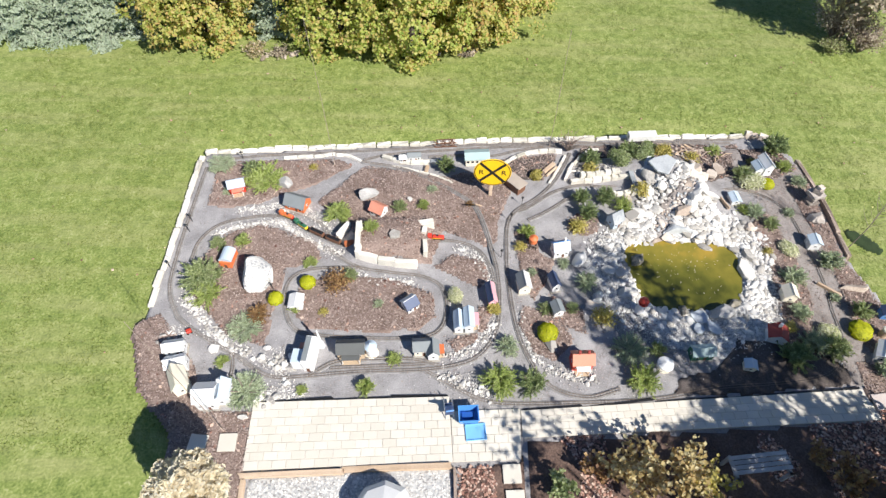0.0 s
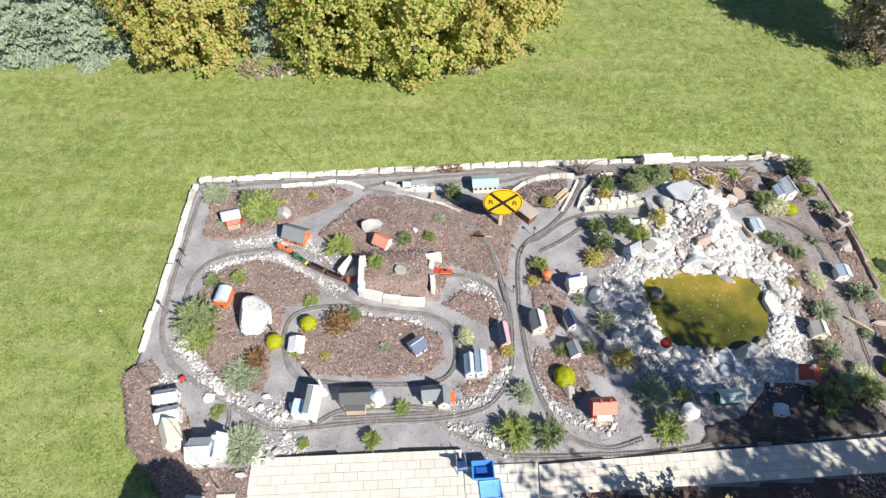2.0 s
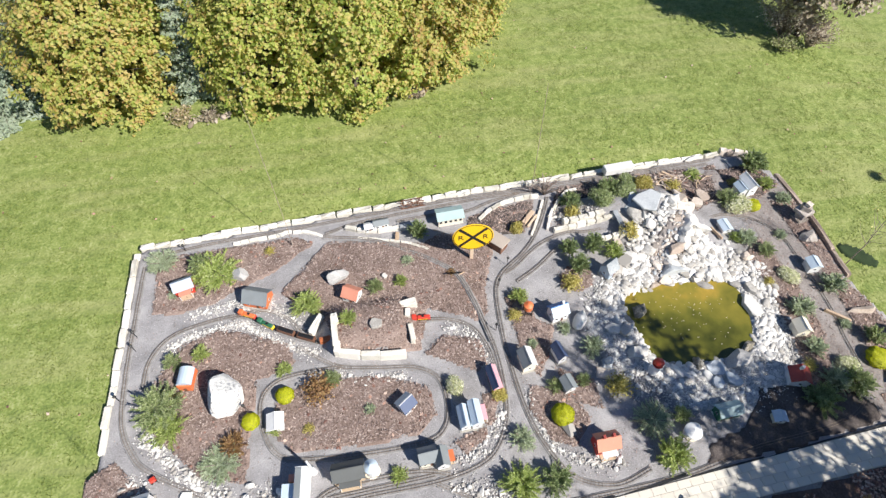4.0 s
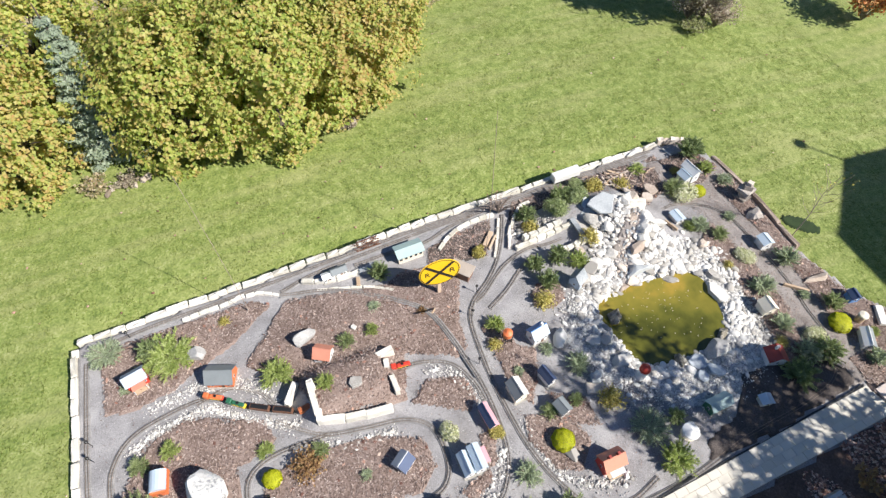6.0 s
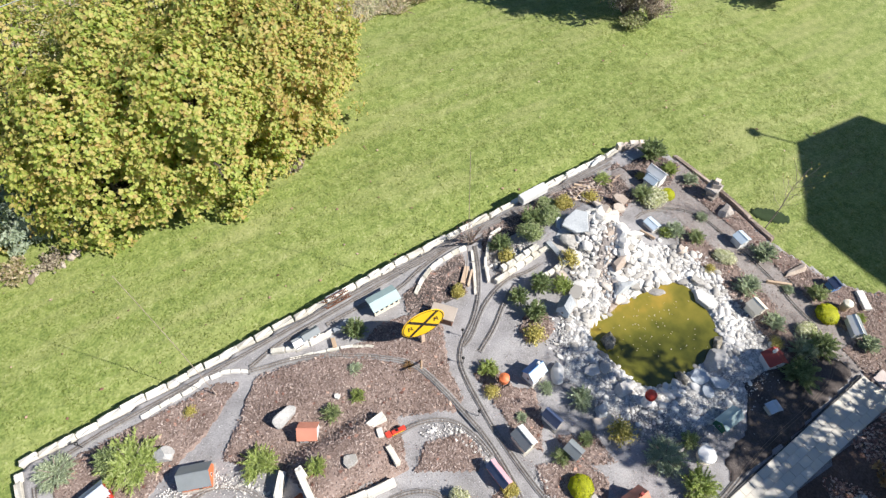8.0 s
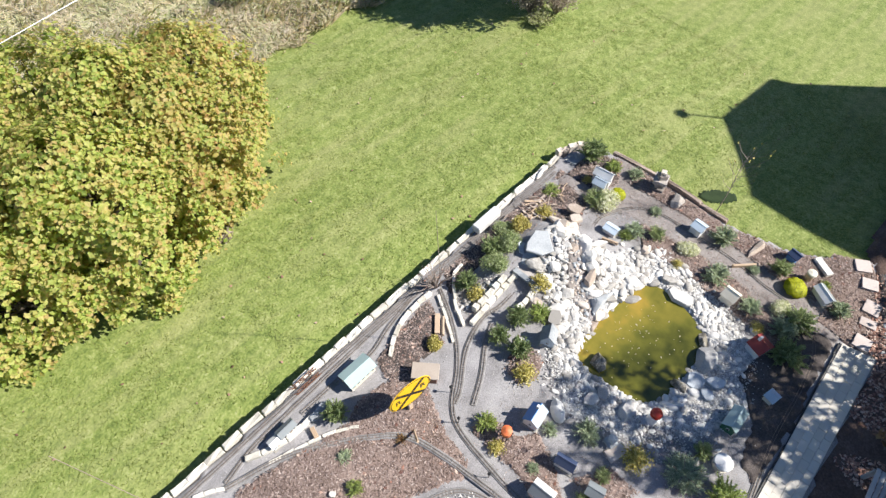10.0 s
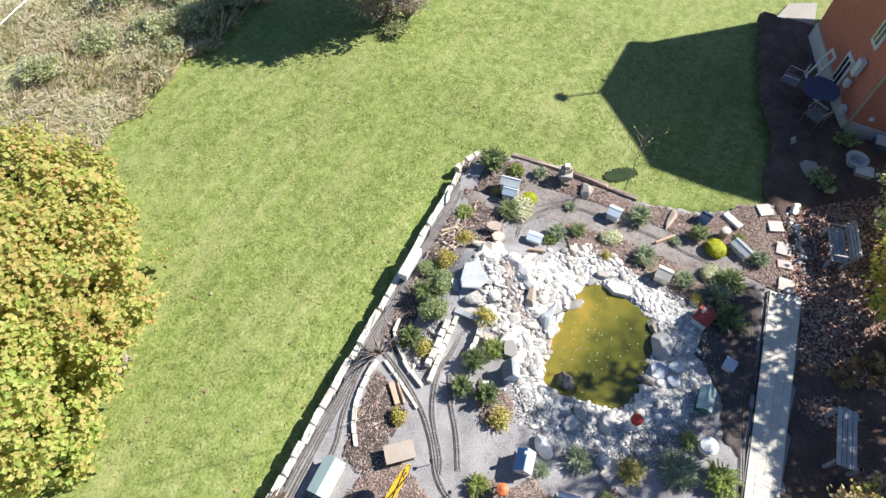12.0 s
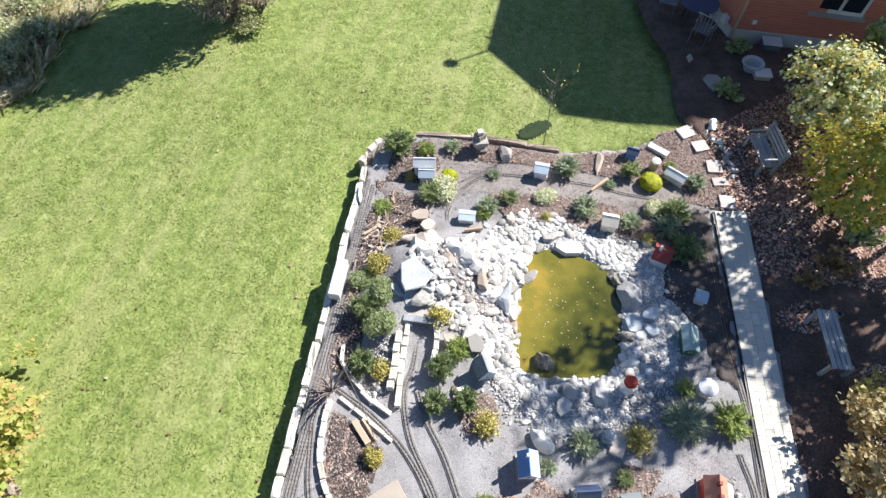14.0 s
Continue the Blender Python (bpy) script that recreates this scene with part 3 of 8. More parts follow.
def boulder(x, y, sx, sy, sz, seed, label, mat_=None, turn=0, z=None, name="boulder"):
    me = stone_mesh("boulder", seed, 1.0, 0.35, 3)
    ob = part(name, me, mat_ or LIMESTONE)
    ob.matrix_basis = Matrix.LocRotScale((x, y, (bed_z(x, y) if z is None else z) + sz * 0.35), Euler((0, 0, radians(turn))), (sx, sy, sz))
    return tagged(ob, label, "rock")


def slab(x, y, sx, sy, thick, z, turn, label, mat_, tilt=(0, 0), seed=0, name="stone_slab", category="stone slab"):
    """A flat broken slab with an uneven rim."""
    rnd = random.Random(seed)
    bm = bmesh.new()
    n = 7
    ring = [(sx * 0.5 * rnd.uniform(0.8, 1.1) * math.cos(2 * math.pi * (k + o) / n), sy * 0.5 * rnd.uniform(0.75, 1.15) * math.sin(2 * math.pi * (k + o) / n)) for k, o in enumerate(rnd.uniform(-0.3, 0.3) for j in range(n))]
    lo = [bm.verts.new((a * 0.97, b * 0.97, 0)) for a, b in ring]
    hi = [bm.verts.new((a, b, thick * 0.8)) for a, b in ring]
    top = [bm.verts.new((a * 0.93, b * 0.93, thick * rnd.uniform(0.95, 1.05))) for a, b in ring]
    for r0, r1 in ((lo, hi), (hi, top)):
        for k in range(n):
            bm.faces.new((r0[k], r0[(k + 1) % n], r1[(k + 1) % n], r1[k]))
    bm.faces.new(top)
    bm.faces.new(lo[::-1])
    ob = part(name, bm, mat_)
    ob.matrix_basis = pose(x, y, z + fall(x), tilt[0], tilt[1], turn)
    return tagged(ob, label, category)


# ---- edging walls ----
def block_mesh(name, x, y, z, seed):
    bm = box(1, 1, 1, bevel=0.05)
    bmesh.ops.subdivide_edges(bm, edges=[e for e in bm.edges if e.calc_length() > 0.5], cuts=1, use_grid_fill=True)
    for v in bm.verts:
        v.co += 0.05 * noise.noise_vector(v.co * 2.3 + Vector((seed * 7.1, 0, 0)))
    return mesh_of(bm, name)


BLOCKS = [block_mesh("stone_block", 1, 1, 1, s) for s in range(6)]


def block_wall(name, label, pts, length, width, height, mat_, seed, z=-0.05, kind="structure", part_name="stone_block", category="wall"):
    """A low wall of single blocks along a line."""
    rnd = random.Random(seed)
    ob = thing(name, pose(0, 0, 0), label, category, kind=kind)
    line = spline(pts, 0.02)
    i = 0
    while i < len(line) - 3:
        want, j = length * rnd.uniform(0.75, 1.2), i
        while j < len(line) - 1 and (line[j] - line[i]).length < want:
            j += 1
        a, b = line[i], line[j]
        d = b - a
        if d.length < 0.04:
            break
        base = BLOCKS[rnd.randrange(6)]
        m = Matrix.LocRotScale(((a.x + b.x) / 2 + rnd.gauss(0, 0.006), (a.y + b.y) / 2 + rnd.gauss(0, 0.008), z + 0.3 * fall((a.x + b.x) / 2) + 0.7 * bed_z((a.x + b.x) / 2, (a.y + b.y) / 2)), Euler((rnd.gauss(0, 0.02), rnd.gauss(0, 0.02), math.atan2(d.y, d.x) + rnd.gauss(0, 0.02))), ((d.length - 0.012) , width * rnd.uniform(0.92, 1.07), height * rnd.uniform(0.96, 1.04)))
        key = (base.name, mat_.name)
        if key not in BLOCK_CACHE:
            c = base.copy()
            c.name = part_name
            c.materials.append(mat_)
            BLOCK_CACHE[key] = c
        part(part_name, BLOCK_CACHE[key], None, ob, at=m)
        i = j
    return ob


BLOCK_CACHE = {}
block_wall("wall_north", "low wall of white cut stone blocks edging the lawn", [(-5.9, 10.6), (-2.6, 10.87), (0.3, 11.09), (3.12, 11.31), (5.38, 11.47), (7.82, 11.66)], 0.36, 0.115, 0.52, BLOCK, 1, z=-0.465)
block_wall("wall_west", "low wall of white cut stone blocks edging the lawn", [(-5.88, 6.15), (-5.9, 8.2), (-5.92, 10.5)], 0.38, 0.12, 0.34, BLOCK, 2, z=-0.285)
block_wall("wall_corner", "stacked rough tan and white edging stones", [(7.92, 11.74), (8.29, 11.68), (8.71, 11.45)], 0.2, 0.13, 0.54, TANSTONE, 3, z=-0.48)
block_wall("wall_inner", "inner border of small white stone blocks", [(-3.9, 10.44), (-3.2, 10.5), (-2.55, 10.57), (-2.15, 10.45), (-1.9, 10.3)], 0.17, 0.07, 0.11, BLOCK, 4)
block_wall("wall_inner", "inner border of white stone blocks beside the track", [(-1.45, 10.5), (-1.1, 10.38), (-0.8, 10.3), (-0.4, 10.33), (-0.1, 10.36)], 0.25, 0.09, 0.15, BLOCK, 5)
block_wall("wall_inner", "inner border of white stone blocks beside the track", [(-1.2, 10.2), (-0.6, 10.05), (0.0, 9.85), (0.3, 9.65)], 0.22, 0.055, 0.1, BLOCK, 6)
block_wall("wall_inner", "curved border of cream stone blocks", [(1.52, 10.3), (1.8, 10.53), (2.17, 10.73), (2.6, 10.82), (3.02, 10.84)], 0.2, 0.08, 0.14, BLOCK, 7)
block_wall("wall_inner", "border of cream stone blocks in the junction", [(3.09, 10.7), (2.86, 10.24), (2.6, 9.73)], 0.32, 0.055, 0.11, BLOCK, 8)
block_wall("wall_inner", "low stone border above the cutting", [(3.94, 10.9), (3.68, 10.86), (3.45, 10.66), (3.16, 10.24), (2.98, 9.84)], 0.3, 0.06, 0.15, BLOCK, 9)
block_wall("retaining_wall", "stepped retaining wall of tan and white blocks", [(4.48, 9.94), (3.88, 9.88), (3.1, 9.79)], 0.2, 0.09, 0.15, BLOCK, 10, z=-0.02)
block_wall("retaining_wall", "upper course of rough white blocks", [(4.3, 10.05), (3.93, 10.01), (3.36, 9.95)], 0.19, 0.11, 0.22, BLOCK, 11, z=-0.02)
block_wall("tunnel_wall", "retaining wall of big white slabs by the tunnel", [(-1.7, 7.42), (-1.2, 7.33), (-0.75, 7.27), (-0.35, 7.22)], 0.42, 0.1, 0.24, BLOCK, 12, z=-0.03)
block_wall("timber_edging", "weathered brown timber edging along the lawn", [(8.97, 10.84), (9.09, 10.02), (9.1, 8.89), (9.08, 7.82)], 1.4, 0.09, 0.5, TIMBER, 13, z=-0.42, part_name="timber_beam")
block_wall("white_border", "row of thin white stones at the bed corner", [(7.92, 11.49), (7.97, 11.23), (8.03, 11.03)], 0.2, 0.05, 0.07, BLOCK, 14)
# edge board between garden and paving
block_wall("patio_edging", "dark edging strip between gravel and paving", [(-3.32, 4.2), (-1.7, 4.28), (0.25, 4.37)], 1.2, 0.03, 0.05, BLACK, 15, z=-0.01, part_name="edging_strip")
block_wall("path_edging", "dark edging strip between gravel and path", [(1.6, 4.14), (4.81, 4.44), (8.08, 4.75)], 1.2, 0.03, 0.05, BLACK, 16, z=-0.01, part_name="edging_strip")
block_wall("timber_border", "tan timber border of the stone-chip bed", [(-3.3, 2.88), (-1.6, 2.98), (0.33, 3.12)], 1.8, 0.1, 0.1, EDGEWOOD, 17, z=-0.02, part_name="timber_beam")
block_wall("timber_border", "tan timber border of the stone-chip bed", [(-3.2, 2.82), (-3.16, 2.2), (-3.12, 1.7)], 1.8, 0.08, 0.1, EDGEWOOD, 18, z=-0.02, part_name="timber_beam")
block_wall("timber_border", "dark board beside the stone-chip bed", [(0.36, 3.08), (0.4, 2.6), (0.42, 2.0)], 1.8, 0.05, 0.12, TIMBER, 19, z=-0.02, part_name="timber_beam")


# ---- paving ----
def paving(name, label, corners, rows, length, seed, mat_=PAVER, offset=0.5):
    """Running-bond pavers in a four-cornered field: near left, near right, far right, far left."""
    rnd = random.Random(seed)
    a, b, c, d = [Vector((*p, 0)) for p in corners]
    ob = thing(name, pose(0, 0, 0), label, "paving", kind="structure")
    bed = bmesh.new()
    for q in ((a, b, c, d),):
        bed.faces.new([bed.verts.new((v.x, v.y, fall(v.x) + 0.033)) for v in q])
    part("joint_bed", bed, JOINT, ob)
    wide = ((b - a).length + (c - d).length) / 2
    for r in range(rows):
        n = round(wide / length)
        shift = (r % 2) * offset + rnd.uniform(-0.12, 0.12)
        v0, v1 = r / rows, (r + 1) / rows
        k = -1
        while k < n:
            k += 1
            u0, u1 = max(0, (k - shift) / n), min(1, (k + 1 - shift) / n)
            if u1 - u0 < 0.15 / n:
                continue
            q = [a.lerp(b, u).lerp(d.lerp(c, u), v) for u, v in ((u0, v0), (u1, v0), (u1, v1), (u0, v1))]
            mid = sum(q, Vector()) / 4
            ux, uy = (q[1] - q[0]), (q[3] - q[0])
            m = Matrix.LocRotScale((mid.x, mid.y, fall(mid.x) + rnd.uniform(0, 0.004)), Euler((rnd.gauss(0, 0.004), (0.032 if mid.x > 1 else 0) + rnd.gauss(0, 0.004), math.atan2(ux.y, ux.x))), (ux.length - 0.007, uy.length - 0.007, 0.04))
            part("paver", PAVER_MESH, None, ob, at=m)
    return ob


bm = box(1, 1, 1)
bmesh.ops.bevel(bm, geom=[e for e in bm.edges if all(v.co.z > 0.9 for v in e.verts)], offset=0.025, segments=1, affect="EDGES")
PAVER_MESH = mesh_of(bm, "paver")
PAVER_MESH.materials.append(PAVER)
paving("patio", "cream concrete paver patio in running bond", [(-3.27, 2.97), (0.35, 3.18), (0.27, 4.36), (-3.32, 4.18)], 8, 0.235, 1)
paving("patio", "cream concrete paver patio beside the railway", [(0.352, 3.18), (1.53, 3.24), (1.57, 4.15), (0.3, 4.08)], 6, 0.235, 2)
paving("pavement", "cream paver path dappled by tree shade", [(1.58, 3.62), (8.24, 4.14), (8.1, 4.73), (1.58, 4.12)], 4, 0.235, 3)
for k, (x, y, a) in enumerate([(-3.62, 3.44, 3), (-4.14, 3.41, -4), (1.36, 3.0, 3), (1.4, 2.58, 3)]):
    m = Matrix.LocRotScale((x, y, bed_z(x, y) + 0.02), Euler((0, 0, radians(a))), (0.31, 0.31, 0.05))
    tagged(part("flagstone", PAVER_MESH, None, at=m), "square cream concrete stepping stone in mulch", "stepping stone", "stepping stones")
STEP_MESH = mesh_of(box(1, 1, 1, bevel=0.03), "flagstone")
STEP_MESH.materials.append(material("pink_grey_flag", ((0.4, 0.34, 0.32), (0.52, 0.45, 0.42), (0.6, 0.53, 0.5)), scale=3, fine=50, rough=0.85, piece=0.3))
for k, (x, y, a, s) in enumerate([(10.05, 5.27, 35, 0.3), (9.73, 4.97, 25, 0.27), (9.26, 4.69, 8, 0.32), (8.88, 4.59, 14, 0.2), (8.37, 4.48, 6, 0.3)]):
    m = Matrix.LocRotScale((x, y, bed_z(x, y) + 0.02), Euler((0, 0, radians(a))), (s, 0.3, 0.05))
    tagged(part("flagstone", STEP_MESH, None, at=m), "square pinkish-grey stepping stone at the path's end", "stepping stone", "stepping stones")


# ---- railway ----
def track(pts, label="narrow model railway track on gravel", gauge=0.045, z=0.012, raise_=None):
    line = spline(pts, 0.045)
    ob = thing("railway_track", pose(0, 0, 0), label, "model track", "model tracks")
    h = raise_ or (lambda x, y: z + fall(x) + 0.012 * noise.noise((x * 2.1, y * 2.1, 0)))
    sides = []
    for i, p in enumerate(line):
        d = (line[min(i + 1, len(line) - 1)] - line[max(0, i - 1)]).normalized()
        sides.append((p, d, Vector((-d.y, d.x, 0))))
    for s in (1, -1):
        vs, fs = [], []
        for p, d, n in sides:
            c = p + n * s * gauge / 2
            zz = h(p.x, p.y) + 0.012
            vs += [(c.x - n.x * 0.003, c.y - n.y * 0.003, zz), (c.x + n.x * 0.003, c.y + n.y * 0.003, zz), (c.x + n.x * 0.003, c.y + n.y * 0.003, zz + 0.01), (c.x - n.x * 0.003, c.y - n.y * 0.003, zz + 0.01)]
        for i in range(len(sides) - 1):
            for k in range(4):
                fs.append((4 * i + k, 4 * i + (k + 1) % 4, 4 * i + 4 + (k + 1) % 4, 4 * i + 4 + k))
        soup("rail", vs, fs, RAIL, ob)
    vs, fs = [], []
    for p, d, n in sides:
        zz, b = h(p.x, p.y), len(vs)
        for k in (0, 0.014):
            for a, c in ((-1, -1), (1, -1), (1, 1), (-1, 1)):
                q = p + n * a * 0.036 + d * c * 0.011
                vs.append((q.x, q.y, zz + k - 0.002))
        fs += [(b + 4, b + 5, b + 6, b + 7)] + [(b + k, b + (k + 1) % 4, b + 4 + (k + 1) % 4, b + 4 + k) for k in range(4)]
    tagged(soup("sleeper_run", vs, fs, SLEEPER, ob), kind="stuff")
    vs, fs = [], []
    for i, (p, d, n) in enumerate(sides):
        for a, k in ((-0.062, -0.012), (-0.05, 0.005), (0.05, 0.005), (0.062, -0.012)):
            vs.append((p.x + n.x * a, p.y + n.y * a, h(p.x, p.y) + k))
        if i:
            fs += [(4 * i - 4 + j, 4 * i - 3 + j, 4 * i + 1 + j, 4 * i + j) for j in range(3)]
    soup("ballast", vs, fs, BALLAST, ob)
    return ob


track([(-5.72, 10.1), (-5.72, 9.0), (-5.7, 7.6), (-5.62, 6.7), (-5.38, 6.15), (-5.0, 5.75), (-3.97, 5.17), (-3.3, 4.77), (-2.95, 4.68), (-2.57, 4.7), (-1.41, 4.83), (-0.12, 4.9), (0.64, 5.08), (1.0, 5.38), (1.23, 5.9), (1.29, 6.6), (1.26, 7.2), (1.2, 7.5)])
track([(1.24, 7.3), (1.14, 7.8), (1.03, 8.3), (0.8, 8.95), (0.32, 9.38), (-0.2, 9.72), (-0.95, 10.1), (-1.96, 10.33)], "narrow model railway track laid over mulch", z=0.05)
track([(-2.41, 4.72), (-1.97, 5.0), (-1.43, 5.08), (-0.45, 5.1), (0.1, 4.97)])
track([(-2.0, 4.89), (-1.0, 4.95), (-0.15, 5.01)])
track([(-0.17, 4.86), (0.32, 4.58), (0.84, 4.32), (1.36, 4.25), (2.41, 4.29), (4.04, 4.41), (5.38, 4.68), (6.74, 4.83), (7.66, 5.07), (8.11, 5.66), (8.21, 6.53), (8.29, 7.25), (8.25, 8.17), (8.16, 9.04), (7.77, 9.54), (7.14, 9.77), (6.62, 9.7)])
track([(3.22, 10.79), (2.97, 10.23), (2.63, 9.68), (2.26, 9.27), (1.76, 8.86), (1.54, 8.43), (1.48, 7.6), (1.49, 6.9), (1.6, 5.85), (1.83, 5.12), (2.17, 4.62), (2.82, 4.42), (3.49, 4.6)])
track([(4.9, 9.74), (4.35, 9.74), (3.84, 9.7), (3.35, 9.73), (2.68, 9.47), (2.05, 8.98), (1.81, 8.86)])
track([(3.43, 9.53), (3.06, 9.33), (2.54, 8.92), (2.03, 8.61)])
track([(-5.6, 10.32), (-4.5, 10.5), (-2.57, 10.66), (0.26, 10.92), (3.15, 11.14), (5.38, 11.3), (7.56, 11.49)])
track([(-1.9, 10.42), (-1.2, 10.62), (0.2, 10.78), (1.7, 10.94), (3.02, 11.03), (4.25, 11.12), (6.1, 11.27), (7.45, 11.36)])
track([(-0.3, 10.55), (0.5, 10.6), (1.3, 10.61), (1.91, 10.82), (2.61, 11)])
TRAINLINE = [(-5.35, 7.3), (-5.3, 7.85), (-5.0, 8.3), (-4.37, 8.53), (-3.61, 8.6), (-3.0, 8.22), (-2.34, 7.88), (-1.95, 7.76), (-1.3, 7.9), (-0.7, 8.0), (-0.2, 7.98), (0.41, 7.93), (0.88, 7.7), (1.12, 7.25), (1.2, 6.8)]
track(TRAINLINE)
track([(-3.8, 8.56), (-3.2, 8.66), (-2.7, 8.4), (-2.45, 8.05)])
track([(-2.5, 7.75), (-2.1, 7.45), (-1.66, 7.2), (-0.92, 7.08), (-0.31, 7.0), (0.08, 6.75), (0.2, 6.3), (0.1, 5.8), (-0.3, 5.58), (-1.37, 5.53), (-2.5, 5.6), (-2.88, 5.78), (-3.08, 6.14), (-3.17, 6.54), (-3.1, 6.9), (-2.8, 7.12), (-2.26, 7.2), (-1.66, 7.2)])
track([(-3.97, 5.17), (-3.88, 4.95), (-3.86, 4.6)])

# ---- rocks ----
rnd = random.Random(11)
rockery = thing("rockery", pose(0, 0, 0), "bank of white limestone rocks round the pond", "rocks")


# places kept clear of loose stones: the named rocks and flags
CLEAR = [(5.23, 10.02, 0.34), (6.68, 7.37, 0.3), (5.85, 6.28, 0.24), (5.37, 6.2, 0.24), (5.57, 5.91, 0.19), (5.26, 5.91, 0.17), (4.4, 7.64, 0.24), (6.22, 6.53, 0.14), (3.89, 7.19, 0.15), (3.66, 7.27, 0.17), (6.8, 7.78, 0.15), (5.63, 8.9, 0.18), (5.36, 8.45, 0.2), (4.03, 8.59, 0.16), (4.41, 8.78, 0.18), (4.6, 9.68, 0.3), (4.95, 5.95, 0.1), (5.9, 5.3, 0.2)]
STREAM = spline([(5.98, 9.68), (5.5, 9.25), (5.15, 8.8), (5.05, 8.3)], 0.06)


def in_stream(x, y, wide=0.2):
    return min(math.hypot(x - q.x, y - q.y) for q in STREAM) < wide


def north_bank():
    """The steep bank that narrows upwards on either side of the stream."""
    s = rnd.random()
    cx, half = 5.38 + 0.22 * s, 1.25 - 0.72 * s
    x, y = cx + rnd.uniform(-half, half), 8.1 + 2.0 * s
    return (None, None) if in_stream(x, y) else (x, y)


def shore():
    """A ring of stones round the water, wider on the east and north."""
    a = rnd.uniform(0, 2 * math.pi)
    wide = 0.34 + 0.15 * max(0, math.sin(a)) + 0.55 * max(0, math.cos(a - 0.6)) ** 4
    r = pond_edge(a) + rnd.uniform(0.09, wide + 0.14)
    x, y = POND[0] + r * math.cos(a), POND[1] + r * math.sin(a)
    return (None, None) if in_stream(x, y) else (x, y)


scatter_stones(rockery, 120, north_bank, [0.09, 0.11, 0.13, 0.16], rnd, gap=0.62, limit=100, shapes=SLABROCKS, avoid=CLEAR)
scatter_stones(rockery, 620, north_bank, [0.045, 0.055, 0.065, 0.08], rnd, gap=0.62, limit=90, shapes=STONES + COBBLES, avoid=CLEAR, lift=0.5)
scatter_stones(rockery, 820, shore, [0.04, 0.045, 0.055, 0.065, 0.075, 0.09], rnd, gap=0.66, limit=115, shapes=COBBLES, avoid=CLEAR)
sheet("stream_bed", [(5.84, 9.74), (5.36, 9.36), (4.98, 8.9), (4.83, 8.15), (5.3, 8.12), (5.36, 8.7), (5.68, 9.12), (6.14, 9.56)], 0.05, bed_z, EARTH, "pale brown stony bed of the dry waterfall", "stream bed", lift=0.03, wobble=0.05, drop=0.06)
brook = thing("stream_stones", pose(0, 0, 0), "small brown and grey stones in the dry stream", "stones")
BROOKSTONES = [cobble_mesh("rock", 330 + s) for s in range(6)]
for k, me in enumerate(BROOKSTONES):
    me.materials.append((TANSTONE, ROCKBROWN, SLATE)[k % 3])
for k, q in enumerate(STREAM[::2] * 9):
    x, y = q.x + rnd.gauss(0, 0.09), q.y + rnd.gauss(0, 0.07)
    part("rock", BROOKSTONES[k % 6], None, brook, at=turn_size(x, y, bed_z(x, y) + 0.04, rnd.uniform(0.02, 0.045), rnd))
for k, (x, y, s) in enumerate([(5.12, 8.28, 0.15), (4.93, 8.22, 0.13), (5.28, 8.62, 0.11), (5.06, 8.62, 0.13), (5.42, 9.0, 0.11), (5.2, 9.05, 0.1), (5.75, 9.5, 0.12)]):
    boulder(x, y, s, s * 0.8, s * 0.55, 60 + k, "tan rock in the dry stream bed", (TANSTONE, ROCKBROWN)[k % 3 == 2], 37 * k)
for k, (x, y, sx, sy, a) in enumerate([(6.0, 9.42, 0.2, 0.1, 60), (5.88, 9.2, 0.17, 0.12, 40), (5.78, 9.03, 0.16, 0.12, 75), (6.22, 9.3, 0.26, 0.1, -30)]):
    boulder(x, y, sx, sy, 0.16, 90 + k, "angular white rock along the stream's edge", LIMESTONE, a)
for k, (x, y, s) in enumerate([(6.05, 10.08, 0.17), (6.26, 9.98, 0.15), (6.15, 10.28, 0.14), (5.94, 9.82, 0.12)]):
    boulder(x, y, s, s * 0.8, s * 0.8, 80 + k, "pinkish tan rock on top of the rockery", TANSTONE, 50 * k)
outer = thing("rockery", pose(0, 0, 0), "loose small white stones spreading from the rockery", "rocks")


def outskirts():
    """Loose stones thinning out from the shore, most of them to the south."""
    a = rnd.uniform(0, 2 * math.pi)
    far = 0.47 + abs(rnd.gauss(0, 0.22)) * (1.5 if math.sin(a) < -0.3 else 1.0)
    r = pond_edge(a) + far
    x, y = POND[0] + r * math.cos(a), POND[1] + r * math.sin(a)
    return (None, None) if in_stream(x, y, 0.3) or (y > 8.6 and x < 4.9) else (x, y)


scatter_stones(outer, 420, outskirts, [0.025, 0.03, 0.04, 0.05, 0.06], rnd, gap=0.85, limit=140, shapes=COBBLES, avoid=CLEAR)
# fine white grit between and beyond the stones
vs, fs = [], []
for k in range(9000):
    a = rnd.uniform(0, 2 * math.pi)
    r = pond_edge(a) + rnd.uniform(0.2, 0.62) + abs(rnd.gauss(0, 0.3)) * (1.15 if math.sin(a) < 0.2 else 0.5)
    x, y = POND[0] + r * math.cos(a), POND[1] + r * math.sin(a)
    if y > 8.4 and x < 4.6 or not 3.0 < x < 7.6:
        continue
    grit(vs, fs, x, y, bed_z(x, y) + 0.02, rnd.uniform(0.01, 0.021), rnd.uniform(0, 6.3))
tagged(soup("white_grit", vs, fs, RUBBLE), "fine white stone chips round the pond", "gravel", "", "stuff")
stone_row("white rubble beside the outer curve", [(-5.25, 6.3), (-4.9, 6.1), (-4.6, 5.75), (-4.1, 5.4), (-3.6, 5.1)], 0.055, 0.034, 21)
stone_row("white rubble between curve and shrub", [(-3.4, 5.05), (-3.1, 5.0), (-2.75, 4.85)], 0.08, 0.06, 22, 0.08)
